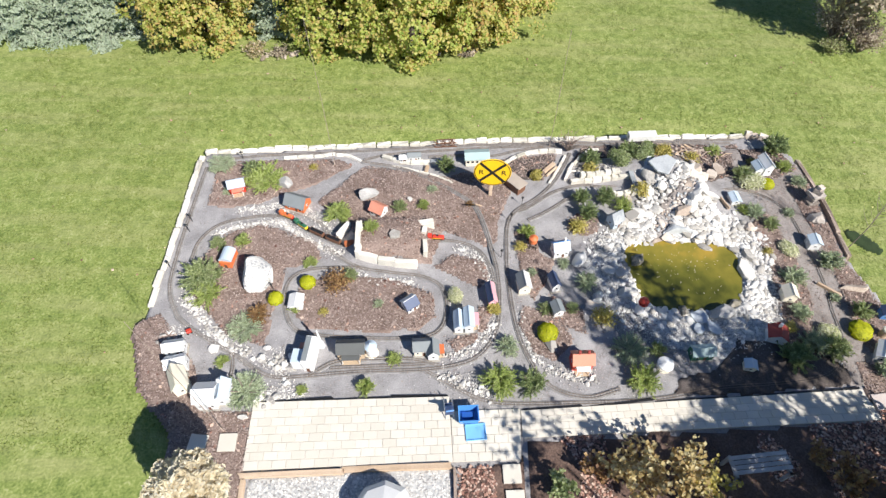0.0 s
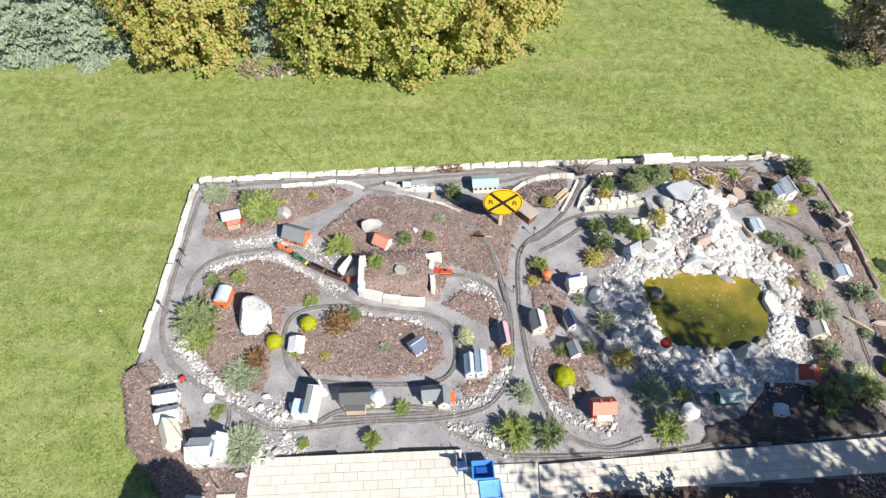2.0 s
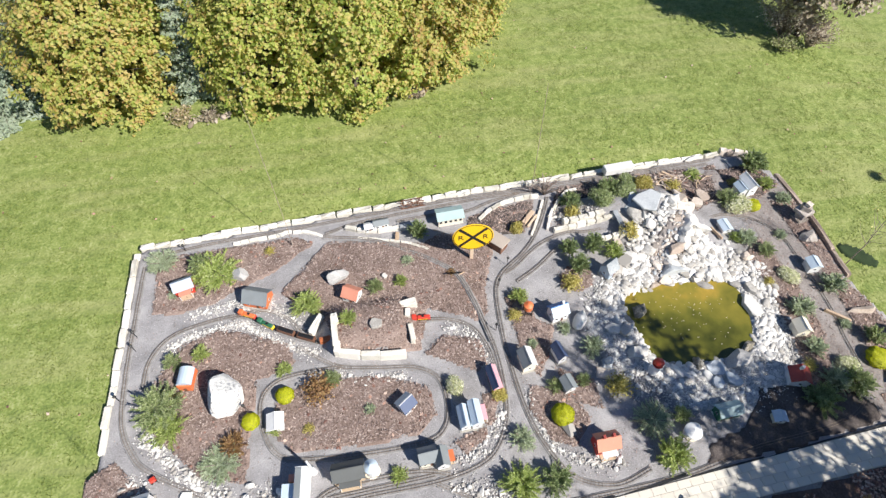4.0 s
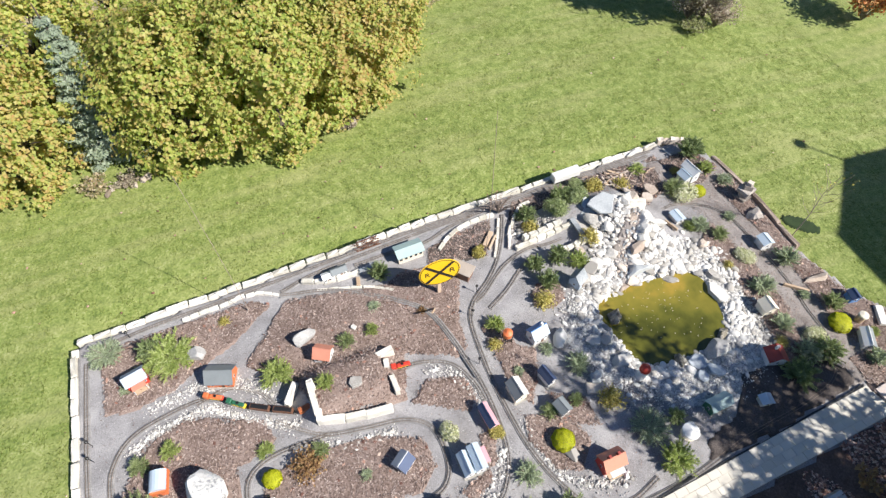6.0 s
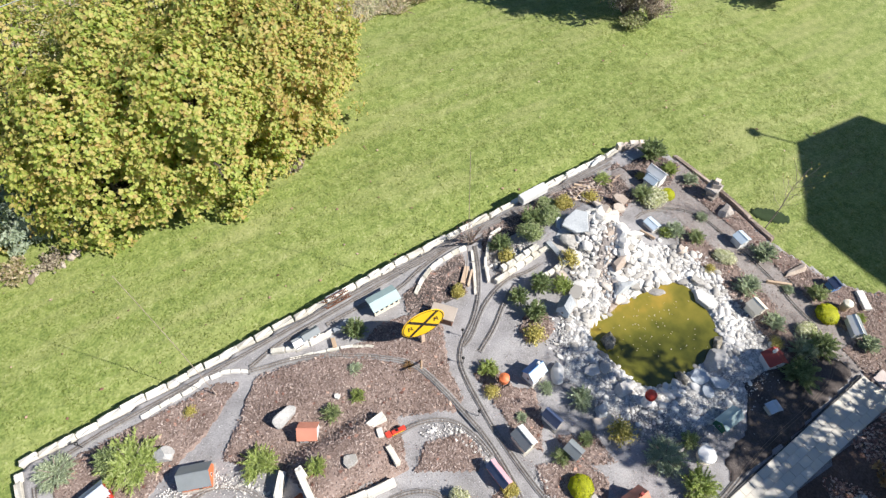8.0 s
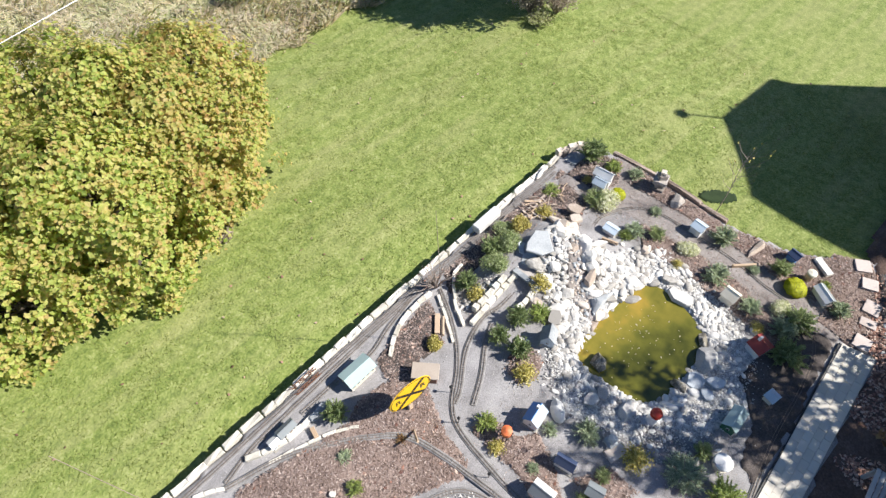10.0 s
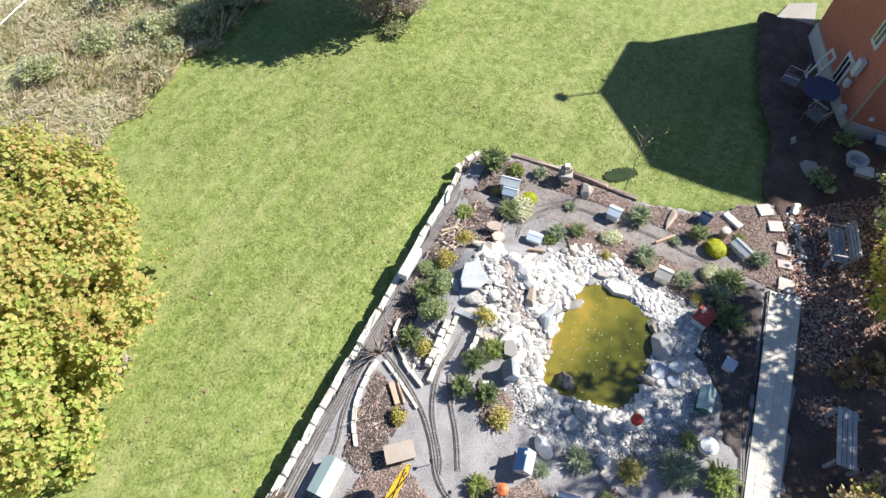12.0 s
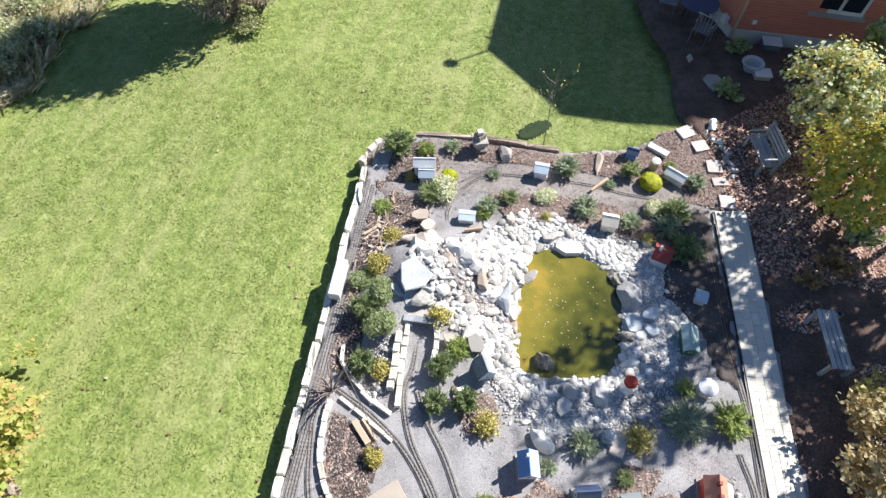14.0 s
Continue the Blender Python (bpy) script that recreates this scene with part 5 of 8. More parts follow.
SHRUB_RND = random.Random(5)
PLANTS = {"conifer": (GREEN, "feather"), "bright": (BRIGHT, "feather"), "grey": (GREY_GREEN, "flat"), "cream": (CREAM, "mound"), "gold": (GOLD, "ball"), "yellow": (YELLOW, "mound"), "russet": (RUSSET, "open"), "green": (GREEN, "mound"), "greyfeather": (GREY_GREEN, "feather"), "autumn": (YELLOW, "open"), "heather": (RUSSET, "feather"), "dark": (DEEPGREEN, "feather")}
G, B, J = "dwarf dark green conifer in the bed", "bright green feathery dwarf shrub", "grey-green spreading juniper mat"
for x, y, r, h, k, l in [
    (-4.2, 9.68, 0.45, 0.34, "bright", "wide bright green feathery shrub"), (-5.35, 10.15, 0.32, 0.3, "grey", "pale grey-green spreading shrub in the corner"), (-4.5, 9.9, 0.2, 0.45, "dark", G),
    (-2.3, 8.62, 0.27, 0.35, "bright", B), (-1.47, 8.0, 0.16, 0.25, "bright", B), (-0.92, 8.8, 0.16, 0.25, "conifer", G), (-0.38, 8.88, 0.13, 0.25, "bright", B),
    (-4.95, 6.8, 0.42, 0.45, "conifer", "large dark green conifer by the curve"), (-4.75, 6.45, 0.3, 0.3, "bright", "bright green shrub beside the conifer"),
    (-3.8, 5.72, 0.34, 0.25, "grey", J), (-3.52, 4.38, 0.36, 0.3, "grey", J), (-4.1, 4.98, 0.13, 0.12, "bright", B), (-2.1, 6.78, 0.3, 0.32, "russet", "russet dwarf barberry in mulch"),
    (-1.85, 6.95, 0.16, 0.25, "conifer", G), (-4.32, 7.85, 0.16, 0.25, "bright", B), (-4.85, 7.75, 0.17, 0.25, "conifer", G), (0.13, 10.1, 0.2, 0.48, "dark", G),
    (-2.72, 6.75, 0.16, 0.26, "gold", "round golden-green clipped shrub"), (-3.3, 6.35, 0.155, 0.25, "gold", "round golden-green clipped shrub"), (2.21, 5.68, 0.2, 0.3, "gold", "round golden-green clipped shrub"),
    (0.44, 6.5, 0.19, 0.28, "cream", "cream variegated round shrub in gravel"), (1.15, 6.22, 0.15, 0.2, "yellow", "small yellow shrub by the track"), (2.31, 9.94, 0.16, 0.25, "yellow", "small yellow shrub beside the shed"),
    (-2.75, 7.3, 0.14, 0.18, "bright", B), (-2.9, 6.2, 0.13, 0.2, "bright", B), (-3.6, 6.0, 0.2, 0.25, "heather", "low russet heather in mulch"), (-1.26, 4.5, 0.16, 0.3, "bright", "bright green grassy tuft in the gravel"),
    (-2.47, 4.43, 0.1, 0.12, "bright", "small green tuft in the gravel"), (-0.8, 5.08, 0.14, 0.18, "bright", "green tuft behind the siding"), (1.22, 4.62, 0.3, 0.42, "bright", "tall light green shrub by the spur"), (1.81, 4.62, 0.25, 0.42, "dark", G),
    (1.38, 5.38, 0.2, 0.28, "greyfeather", "grey-green feathery shrub in gravel"), (2.21, 6.25, 0.14, 0.22, "conifer", G), (1.96, 8.21, 0.17, 0.28, "bright", B), (1.79, 7.79, 0.15, 0.2, "autumn", "thin yellowing shrub in gravel"),
    (3.39, 8.76, 0.21, 0.48, "dark", G), (3.3, 9.2, 0.19, 0.45, "dark", G), (3.86, 9.26, 0.21, 0.5, "dark", G), (3.12, 8.38, 0.22, 0.3, "autumn", "yellow-tipped shrub beside the rocks"),
    (4.68, 9.45, 0.22, 0.35, "autumn", "orange-tipped shrub on the mound"), (4.25, 9.04, 0.2, 0.32, "bright", B), (5.46, 10.7, 0.2, 0.3, "yellow", "yellow-green shrub behind the slab"), (4.6, 10.71, 0.26, 0.45, "dark", G),
    (4.35, 10.36, 0.25, 0.35, "green", "dark green rounded shrub on the bank"), (3.68, 10.47, 0.22, 0.42, "dark", G), (3.63, 10.19, 0.18, 0.3, "autumn", "yellowing shrub above the wall"), (4.96, 10.47, 0.25, 0.28, "green", "dark green rounded shrub on the bank"),
    (3.13, 6.93, 0.2, 0.32, "greyfeather", "pale grey-green feathery dwarf shrub"), (3.39, 6.09, 0.24, 0.3, "autumn", "yellow-green shrub with bare stems"), (3.79, 5.4, 0.34, 0.3, "grey", J), (4.33, 5.4, 0.16, 0.25, "conifer", G), (3.94, 4.75, 0.28, 0.4, "bright", B), (2.77, 6.29, 0.13, 0.2, "conifer", G),
    (8.41, 11.09, 0.3, 0.6, "dark", "upright dark green conifer in the corner"), (8.5, 10.52, 0.18, 0.25, "bright", B), (8.66, 10.02, 0.17, 0.28, "greyfeather", "pale grey-green feathery dwarf shrub"), (7.37, 10.15, 0.24, 0.35, "conifer", G), (7.56, 9.92, 0.3, 0.3, "cream", "cream variegated round shrub in gravel"),
    (7.89, 9.92, 0.17, 0.2, "gold", "round golden-green clipped shrub"), (7.83, 7.99, 0.23, 0.22, "cream", "cream variegated round shrub in gravel"), (8.55, 7.61, 0.24, 0.4, "greyfeather", "pale grey-green feathery dwarf shrub"), (7.61, 7.19, 0.24, 0.35, "greyfeather", "light green feathery shrub by the bank"),
    (8.71, 6.38, 0.2, 0.4, "conifer", G), (8.54, 5.97, 0.22, 0.26, "gold", "round golden-green clipped shrub"), (8.69, 5.1, 0.18, 0.35, "greyfeather", "pale grey-green feathery dwarf shrub"), (9.08, 5.56, 0.1, 0.2, "bright", B), (7.92, 5.97, 0.2, 0.25, "cream", "cream variegated round shrub in gravel"),
    (7.87, 5.51, 0.26, 0.4, "conifer", G), (7.45, 6.33, 0.2, 0.3, "greyfeather", "pale grey-green feathery dwarf shrub"), (7.5, 5.66, 0.24, 0.35, "greyfeather", "grey-green feathery shrub in gravel"), (7.03, 5.31, 0.3, 0.4, "dark", G), (7.3, 9.03, 0.2, 0.28, "greyfeather", "pale grey-green feathery dwarf shrub"), (7.61, 8.67, 0.17, 0.28, "conifer", G),
    (6.88, 11.01, 0.18, 0.2, "bright", B), (6.2, 10.64, 0.2, 0.25, "autumn", "thin yellowing shrub in gravel"), (7.09, 9.08, 0.14, 0.2, "bright", B), (5.27, 10.93, 0.24, 0.25, "green", "dark green rounded shrub on the bank"),
    (-5.0, 9.3, 0.12, 0.15, "greyfeather", "thin pale tuft in the mulch"), (-3.1, 10.1, 0.12, 0.14, "autumn", "sparse yellowing tuft in the mulch"), (-0.2, 9.4, 0.12, 0.15, "greyfeather", "thin pale tuft in the mulch"), (0.7, 9.0, 0.1, 0.12, "heather", "sparse russet tuft in the mulch"),
    (-1.2, 6.3, 0.1, 0.14, "greyfeather", "thin pale tuft in the mulch"), (-2.3, 6.1, 0.11, 0.12, "autumn", "sparse yellowing tuft in the mulch"), (2.7, 7.4, 0.12, 0.18, "greyfeather", "thin pale tuft in the gravel"), (2.0, 7.15, 0.1, 0.14, "greyfeather", "thin pale tuft in the mulch"),
    (7.75, 10.7, 0.12, 0.16, "autumn", "sparse yellowing tuft in the mulch"), (8.15, 9.05, 0.13, 0.16, "greyfeather", "thin pale tuft in the mulch"), (7.3, 7.9, 0.12, 0.14, "autumn", "sparse yellowing tuft by the bank"), (8.35, 6.75, 0.12, 0.16, "greyfeather", "thin pale tuft in the mulch"), (7.15, 6.0, 0.14, 0.2, "autumn", "sparse yellowing tuft by the bank"),
]:
    shrub(x, y, r, h, k, l)


def tree(x, y, r, h, mat_, label, seed, leaves=9000, leaf=0.13, trunk=0.14, z=None, low=0.1, lobes=14):
    """Tapered trunk, limbs and a crown of leaves in uneven lobes."""
    rnd = random.Random(seed)
    z0 = lawn_z(x, y) if z is None else z
    ob = thing("tree", pose(x, y, z0 - 0.05), label, "tree", "garden trees")
    bm = bmesh.new()
    tube([(0, 0, 0), (0.03, 0.02, h * 0.3), (-0.02, 0.05, h * 0.62), (0, 0, h * 0.9)], trunk, 8, bm, 0.25)
    part("trunk", bm, BARK, ob)
    bm, spots = bmesh.new(), []
    for k in range(lobes):
        a, t = 2.4 * k + rnd.uniform(-0.4, 0.4), (k + 0.5) / lobes
        zz = h * (low + 0.06 + (0.86 - low) * t)
        reach = r * 0.72 * math.sqrt(max(0.03, 1 - (t * 1.02) ** 2.2)) * (1.0 if k % 3 else 0.55)
        c = Vector((reach * math.cos(a), reach * math.sin(a), zz))
        spots.append((c.x, c.y, c.z, r * rnd.uniform(0.17, 0.34), h * rnd.uniform(0.08, 0.15)))
        tube([(0, 0, max(0.2, zz * 0.6)), (c.x * 0.5, c.y * 0.5, zz * 0.85), tuple(c)], trunk * 0.3, 5, bm, 0.3)
    part("limbs", bm, BARK, ob)
    vs, fs = leaf_cloud(lobes_points(spots, leaves, rnd, 0.3), leaf, rnd, long=1.1)
    tagged(soup("crown", vs, fs, mat_, ob), kind="stuff")
    return ob


def maple(x, y, r, h, mat_, label, seed, tufts=620, leaf=0.075, base=0.0, per=46, z=None, trunk=0.11, spread=0.085):
    """A bushy upright tree: small tufts of leaves all over an uneven crown that reaches the grass."""
    rnd = random.Random(seed)
    ob = thing("tree", pose(x, y, (lawn_z(x, y) if z is None else z) - 0.05), label, "tree", "garden trees")
    part("trunk", tube([(0, 0, 0), (0.03, 0.02, h * 0.35), (0, 0, h * 0.88)], trunk, 8, None, 0.25), BARK, ob)
    bm, pts = bmesh.new(), []
    for k in range(tufts):
        t, a = rnd.random() ** 0.85, rnd.uniform(0, 6.28)
        n = Vector((math.cos(a), math.sin(a), 0))
        wobble_ = 1 + 0.26 * noise.noise((n.x * 1.7 + seed, n.y * 1.7, t * h * 0.9)) + 0.42 * noise.noise((n.x * 4.5 + seed, n.y * 4.5, t * h * 2.4))
        reach = r * math.sin(math.pi * (0.2 + 0.78 * t)) ** 0.6 * wobble_ * (1 - 0.5 * rnd.random() ** 2)
        c = n * reach + Vector((0, 0, h * (base + 0.03 + (0.95 - base) * t) * (1 + 0.05 * wobble_)))
        out = (n * 0.7 + Vector((0, 0, 0.4 + 0.8 * t))).normalized()
        if k % 9 == 0:
            tube([(0, 0, c.z * 0.6), tuple(Vector((c.x * 0.55, c.y * 0.55, c.z * 0.82))), tuple(c)], trunk * 0.25, 4, bm, 0.3)
        for j in range(per):
            q = c + Vector((rnd.gauss(0, spread), rnd.gauss(0, spread), rnd.gauss(0, spread))) + out * abs(rnd.gauss(0, 0.1))
            pts.append((q, out))
    tagged(part("branchwork", bm, BARK, ob), kind="stuff")
    vs, fs = leaf_cloud(pts, leaf, rnd, long=1.15, spin=0.55)
    tagged(soup("crown", vs, fs, mat_, ob), kind="stuff")
    return ob


def spruce(x, y, r, h, label, seed, whorls=15):
    """Whorls of drooping boughs, each a flat fan of needled twigs, with gaps between."""
    rnd = random.Random(seed)
    ob = thing("spruce_tree", pose(x, y, lawn_z(x, y)), label, "spruce", "garden trees")
    part("trunk", tube([(0, 0, -0.05), (0, 0, h)], 0.12, 8, None, 0.1), BARK, ob)
    bm, pts = bmesh.new(), []
    for w_ in range(whorls):
        t = w_ / whorls
        zz, reach = h * (0.1 + 0.86 * t), r * (1 - t) ** 0.9
        n = 12 if t < 0.6 else 8
        for k in range(n):
            a = 2 * math.pi * k / n + w_ * 1.1 + rnd.uniform(-0.2, 0.2)
            L = reach * rnd.uniform(0.72, 1.15)
            d, s = Vector((math.cos(a), math.sin(a), 0)), Vector((-math.sin(a), math.cos(a), 0))
            bough = lambda u: Vector((0, 0, zz - 0.3 * L * u + 0.12 * L * u * u)) + d * L * u
            tube([tuple(bough(0)), tuple(bough(0.5)), tuple(bough(1))], 0.018, 3, bm, 0.3)
            for j in range(int(4 + 11 * L)):
                u = 0.25 + 0.75 * (j + rnd.random()) / (4 + 11 * L)
                for side in (-1, 1):
                    twig = (0.34 * L * (1.15 - u) + 0.07) * rnd.uniform(0.7, 1.2)
                    for i in range(int(3 + twig * 26)):
                        v = (i + rnd.random()) / (3 + twig * 26)
                        q = bough(u) + s * side * twig * v + d * twig * v * 0.6 - Vector((0, 0, 0.25 * twig * v))
                        pts.append((q + Vector((rnd.gauss(0, 0.02), rnd.gauss(0, 0.02), rnd.gauss(0, 0.02))), (d * 0.4 + s * side * 0.3 + Vector((0, 0, 0.9))).normalized()))
    tagged(part("branchwork", bm, BARK, ob), kind="stuff")
    vs, fs = leaf_cloud(pts, 0.05, rnd, long=2.4)
    tagged(soup("crown", vs, fs, SPRUCE, ob), kind="stuff")


Y, S = "bushy maple turning yellow, its leaves down to the grass", "blue-green spruce with drooping boughs"
for k, (x, y, r, h, n) in enumerate([(-7.35, 16.1, 1.75, 3.6, 560), (-3.15, 15.9, 1.6, 3.3, 520), (-1.0, 15.75, 1.75, 3.4, 560), (0.95, 16.55, 1.65, 3.1, 520), (2.15, 18.2, 1.6, 2.7, 400), (-0.6, 18.4, 1.9, 3.6, 360), (-4.0, 18.7, 2.0, 3.8, 300), (-2.1, 17.1, 1.7, 3.7, 420), (0.2, 17.3, 1.6, 3.5, 400), (-6.0, 17.7, 1.7, 3.9, 340)]):
    maple(x, y, r, h, MAPLE if k in (0, 3, 4) else MAPLE_GREEN, Y, 40 + k, n, leaf=0.082, per=40, spread=0.09)
for k, (x, y, r, h) in enumerate([(-13.0, 16.7, 2.1, 4.3), (-10.6, 16.7, 2.0, 4.2), (-5.0, 16.4, 1.1, 3.9), (-15.6, 17.0, 2.1, 4.3), (-9.2, 19.2, 1.6, 4.4)]):
    spruce(x, y, r, h, S, 60 + k)
FIELDSTONE = material("field_stone", ((0.2, 0.16, 0.12), (0.36, 0.3, 0.24), (0.5, 0.44, 0.38)), scale=4, fine=40, rough=0.95, piece=0.5)
brnd = random.Random(77)
for k in range(14):
    x = brnd.choice((0.75, 0.95, -0.15, -5.3, -4.6)) + brnd.gauss(0, 0.14)
    y = (14.85 if x > -2 else 14.85) + 0.2 * max(0, x + 1) + brnd.gauss(0, 0.07)
    me = STONES[k % 14].copy()
    me.materials.clear()
    me.materials.append(FIELDSTONE)
    ob = part("field_stone", me, None, at=turn_size(x, y, lawn_z(x, y) + 0.03, brnd.uniform(0.05, 0.12), brnd))
    tagged(ob, "tan field stone at the foot of the trees", "stone", "field stones under the trees")


# a big yellowing tree beside the path, and others that shade the bed
T2 = "small tree with yellowing green leaves over the leaf-strewn bed"
PALE = leafy("pale_green_leaf", ((0.32, 0.4, 0.12), (0.56, 0.62, 0.32), (0.82, 0.84, 0.68), (0.74, 0.58, 0.14)), scale=1.2, through_light=0.5)
GLOW = leafy("golden_green_leaf", ((0.26, 0.34, 0.06), (0.45, 0.49, 0.12), (0.64, 0.58, 0.12), (0.7, 0.52, 0.07)), scale=1.4, through_light=0.5)
maple(10.75, 2.7, 0.9, 1.55, PALE, "low bush with pale green and whitish leaves", 71, 150, 0.08, base=0.2, per=22, z=0, trunk=0.03, spread=0.07)
maple(8.65, 2.45, 0.95, 1.4, GLOW, T2, 72, 150, 0.075, base=0.3, per=24, z=0, trunk=0.03, spread=0.08)
tree(11.9, 1.9, 0.9, 1.7, GREEN, "leafy green garden shrub near the house", 75, 2500, 0.1, 0.05, z=-0.1, low=0.15, lobes=9)


def bush(x, y, r, h, mat_, label, seed, leaves=900, leaf=0.09, stems=16, z=0.0, name="bush"):
    """Many thin stems from one root with loose leaves on them."""
    rnd = random.Random(seed)
    ob = thing(name, pose(x, y, z), label, "bush")
    bm, pts = bmesh.new(), []
    for k in range(stems):
        a, lean = rnd.uniform(0, 6.28), rnd.random() ** 0.6
        tip = Vector((math.cos(a) * r * lean, math.sin(a) * r * lean, h * (1 - 0.35 * lean) * rnd.uniform(0.7, 1.05)))
        mid = Vector((tip.x * 0.4, tip.y * 0.4, tip.z * 0.55))
        tube([(0, 0, -0.03), tuple(mid), tuple(tip)], 0.012, 4, bm, 0.35)
        for j in range(leaves // stems):
            t = rnd.uniform(0.35, 1.02)
            p = mid.lerp(tip, (t - 0.35) / 0.65) + Vector((rnd.gauss(0, r * 0.1), rnd.gauss(0, r * 0.1), rnd.gauss(0, h * 0.05)))
            pts.append((p, Vector((0, 0, 1))))
    tagged(part("branchwork", bm, TWIG, ob), kind="stuff")
    vs, fs = leaf_cloud(pts, leaf, rnd, long=1.1)
    tagged(soup("leaves", vs, fs, mat_, ob), kind="stuff")
    return ob


ORANGELEAF = leafy("orange_leaf", ((0.4, 0.14, 0.05), (0.55, 0.24, 0.08), (0.6, 0.36, 0.14)), scale=3)
BRUSH = leafy("brown_brush", ((0.2, 0.16, 0.12), (0.34, 0.28, 0.21), (0.44, 0.4, 0.28)), scale=2)
WEEDGREEN = leafy("weedy_green", ((0.2, 0.25, 0.08), (0.4, 0.44, 0.18), (0.58, 0.58, 0.34)), scale=2, through_light=0.5)
OCHRE = leafy("ochre_leaf", ((0.36, 0.24, 0.1), (0.52, 0.41, 0.18), (0.66, 0.58, 0.34)), scale=3, through_light=0.45)
bush(3.3, 2.95, 0.62, 0.9, OCHRE, "loose bush with ochre autumn leaves", 81, 620, 0.075, 22)
bush(4.0, 2.92, 0.7, 1.0, OCHRE, "loose bush with ochre autumn leaves", 82, 760, 0.075, 24)
bush(4.55, 2.75, 0.45, 0.9, YELLOW, "loose bush with yellow autumn leaves", 79, 320, 0.075, 14)
bush(2.95, 3.15, 0.25, 0.5, ORANGELEAF, "small bush with orange leaves", 78, 160, 0.06, 10)
bush(2.75, 3.05, 0.3, 0.6, RUSSET, "small bush with russet leaves", 83, 220, 0.07)
bush(2.15, 2.8, 0.26, 0.4, GREEN, "low dark green bush beside the paving", 84, 500, 0.06)
bush(6.9, 2.9, 0.5, 0.6, RUSSET, "low bush with dark red leaves", 85, 320, 0.08)
bush(7.6, 2.4, 0.4, 0.6, GREEN, "dark green bush in the leafy bed", 86, 420, 0.08)
bush(6.6, 3.35, 0.3, 0.4, RUSSET, "low bush with dark red leaves", 87, 180, 0.07)
bush(4.6, 2.2, 0.5, 0.7, GREEN, "dark green bush in the leafy bed", 88, 420, 0.08)
bush(11.33, 4.33, 0.34, 0.5, GREEN, "dark green bush by the house", 89, 500, 0.08, z=-0.25)
bush(13.1, 4.0, 0.3, 0.4, GREEN, "dark green bush by the house", 90, 500, 0.08, z=-0.35)
TWIGGY = leafy("grey_brown_leaf", ((0.3, 0.24, 0.19), (0.46, 0.38, 0.31), (0.6, 0.53, 0.43)), scale=2, through_light=0.45)
bush(12.1, 16.45, 1.0, 1.7, TWIGGY, "grey-brown half-bare bush at the lawn's edge", 91, 3600, 0.045, 110, z=lawn_z(12.1, 16.45))
bush(12.75, 15.95, 0.7, 1.2, TWIGGY, "grey-brown half-bare bush at the lawn's edge", 92, 1800, 0.045, 70, z=lawn_z(12.75, 15.95))
bush(11.75, 15.8, 0.5, 0.45, WEEDGREEN, "low weedy bush at the lawn's edge", 93, 700, 0.05, 50, z=lawn_z(11.75, 15.8))
maple(12.75, 16.6, 1.45, 5.2, BRUSH, "brown-leaved tree at the lawn's edge", 95, 760, 0.1, base=0.24, per=34, trunk=0.1, spread=0.13)
bush(17.8, 14.9, 1.0, 1.9, ORANGELEAF, "bush with orange-brown leaves at the lawn's edge", 94, 2600, 0.08, 60, z=lawn_z(17.8, 14.9))
# unseen trees, placed and thinned until their shade falls on path and bed
for k, (x, y, r, h, low, n) in enumerate([(10.2, 0.9, 1.45, 5.4, 0.68, 95), (11.0, 0.5, 1.15, 5.8, 0.76, 50), (8.6, 1.5, 1.1, 6.5, 0.78, 74), (5.6, -0.3, 0.9, 4.8, 0.68, 24), (9.2, 0.2, 0.9, 5.0, 0.76, 24), (8.5, -0.4, 1.3, 4.5, 0.6, 220)]):
    maple(x, y, r, h, MAPLE_GREEN, "tall yellowing tree, out of view, added to shade the path", 97 + k, n, 0.11, base=low, per=20, z=0, trunk=0.09, spread=0.1)
bush(-5.6, 15.0, 0.4, 0.45, STRAW, "dry straw-coloured brush at the foot of the spruce", 101, 700, 0.06, 40, z=-0.3)
bush(-4.9, 14.95, 0.35, 0.35, BRUSH, "dry brown brush at the foot of the spruce", 102, 600, 0.05, 36, z=-0.3)
bush(0.55, 15.2, 0.4, 0.3, BRUSH, "dry brown brush at the foot of the maples", 103, 600, 0.05, 36, z=-0.35)
# sapling on the lawn with a few last leaves
sap = thing("sapling", pose(9.25, 8.16, lawn_z(9.25, 8.16)), "tall thin bare sapling with a few last leaves", "sapling")
bm, pts, rnd = bmesh.new(), [], random.Random(4)
tube([(0, 0, -0.05), (0.03, 0.0, 0.8), (0.0, 0.04, 1.5), (0.05, 0, 2.1)], 0.012, 6, bm, 0.3)
for k in range(16):
    a, zz = 2.4 * k, 0.8 + 0.07 * k
    tip = Vector((0.34 * math.cos(a), 0.34 * math.sin(a), zz + 0.42))
    tube([(0, 0, zz), (tip.x * 0.6, tip.y * 0.6, zz + 0.2), tuple(tip)], 0.005, 4, bm, 0.4)
    pts += [(tip, Vector((0, 0, 1)))] * (4 if k % 3 == 0 else 1)
part("trunk", bm, TWIG, sap)
vs, fs = leaf_cloud([(p + Vector((rnd.gauss(0, 0.04), rnd.gauss(0, 0.04), rnd.gauss(0, 0.04))), n) for p, n in pts], 0.035, rnd)
tagged(soup("leaves", vs, fs, YELLOW, sap), kind="stuff")
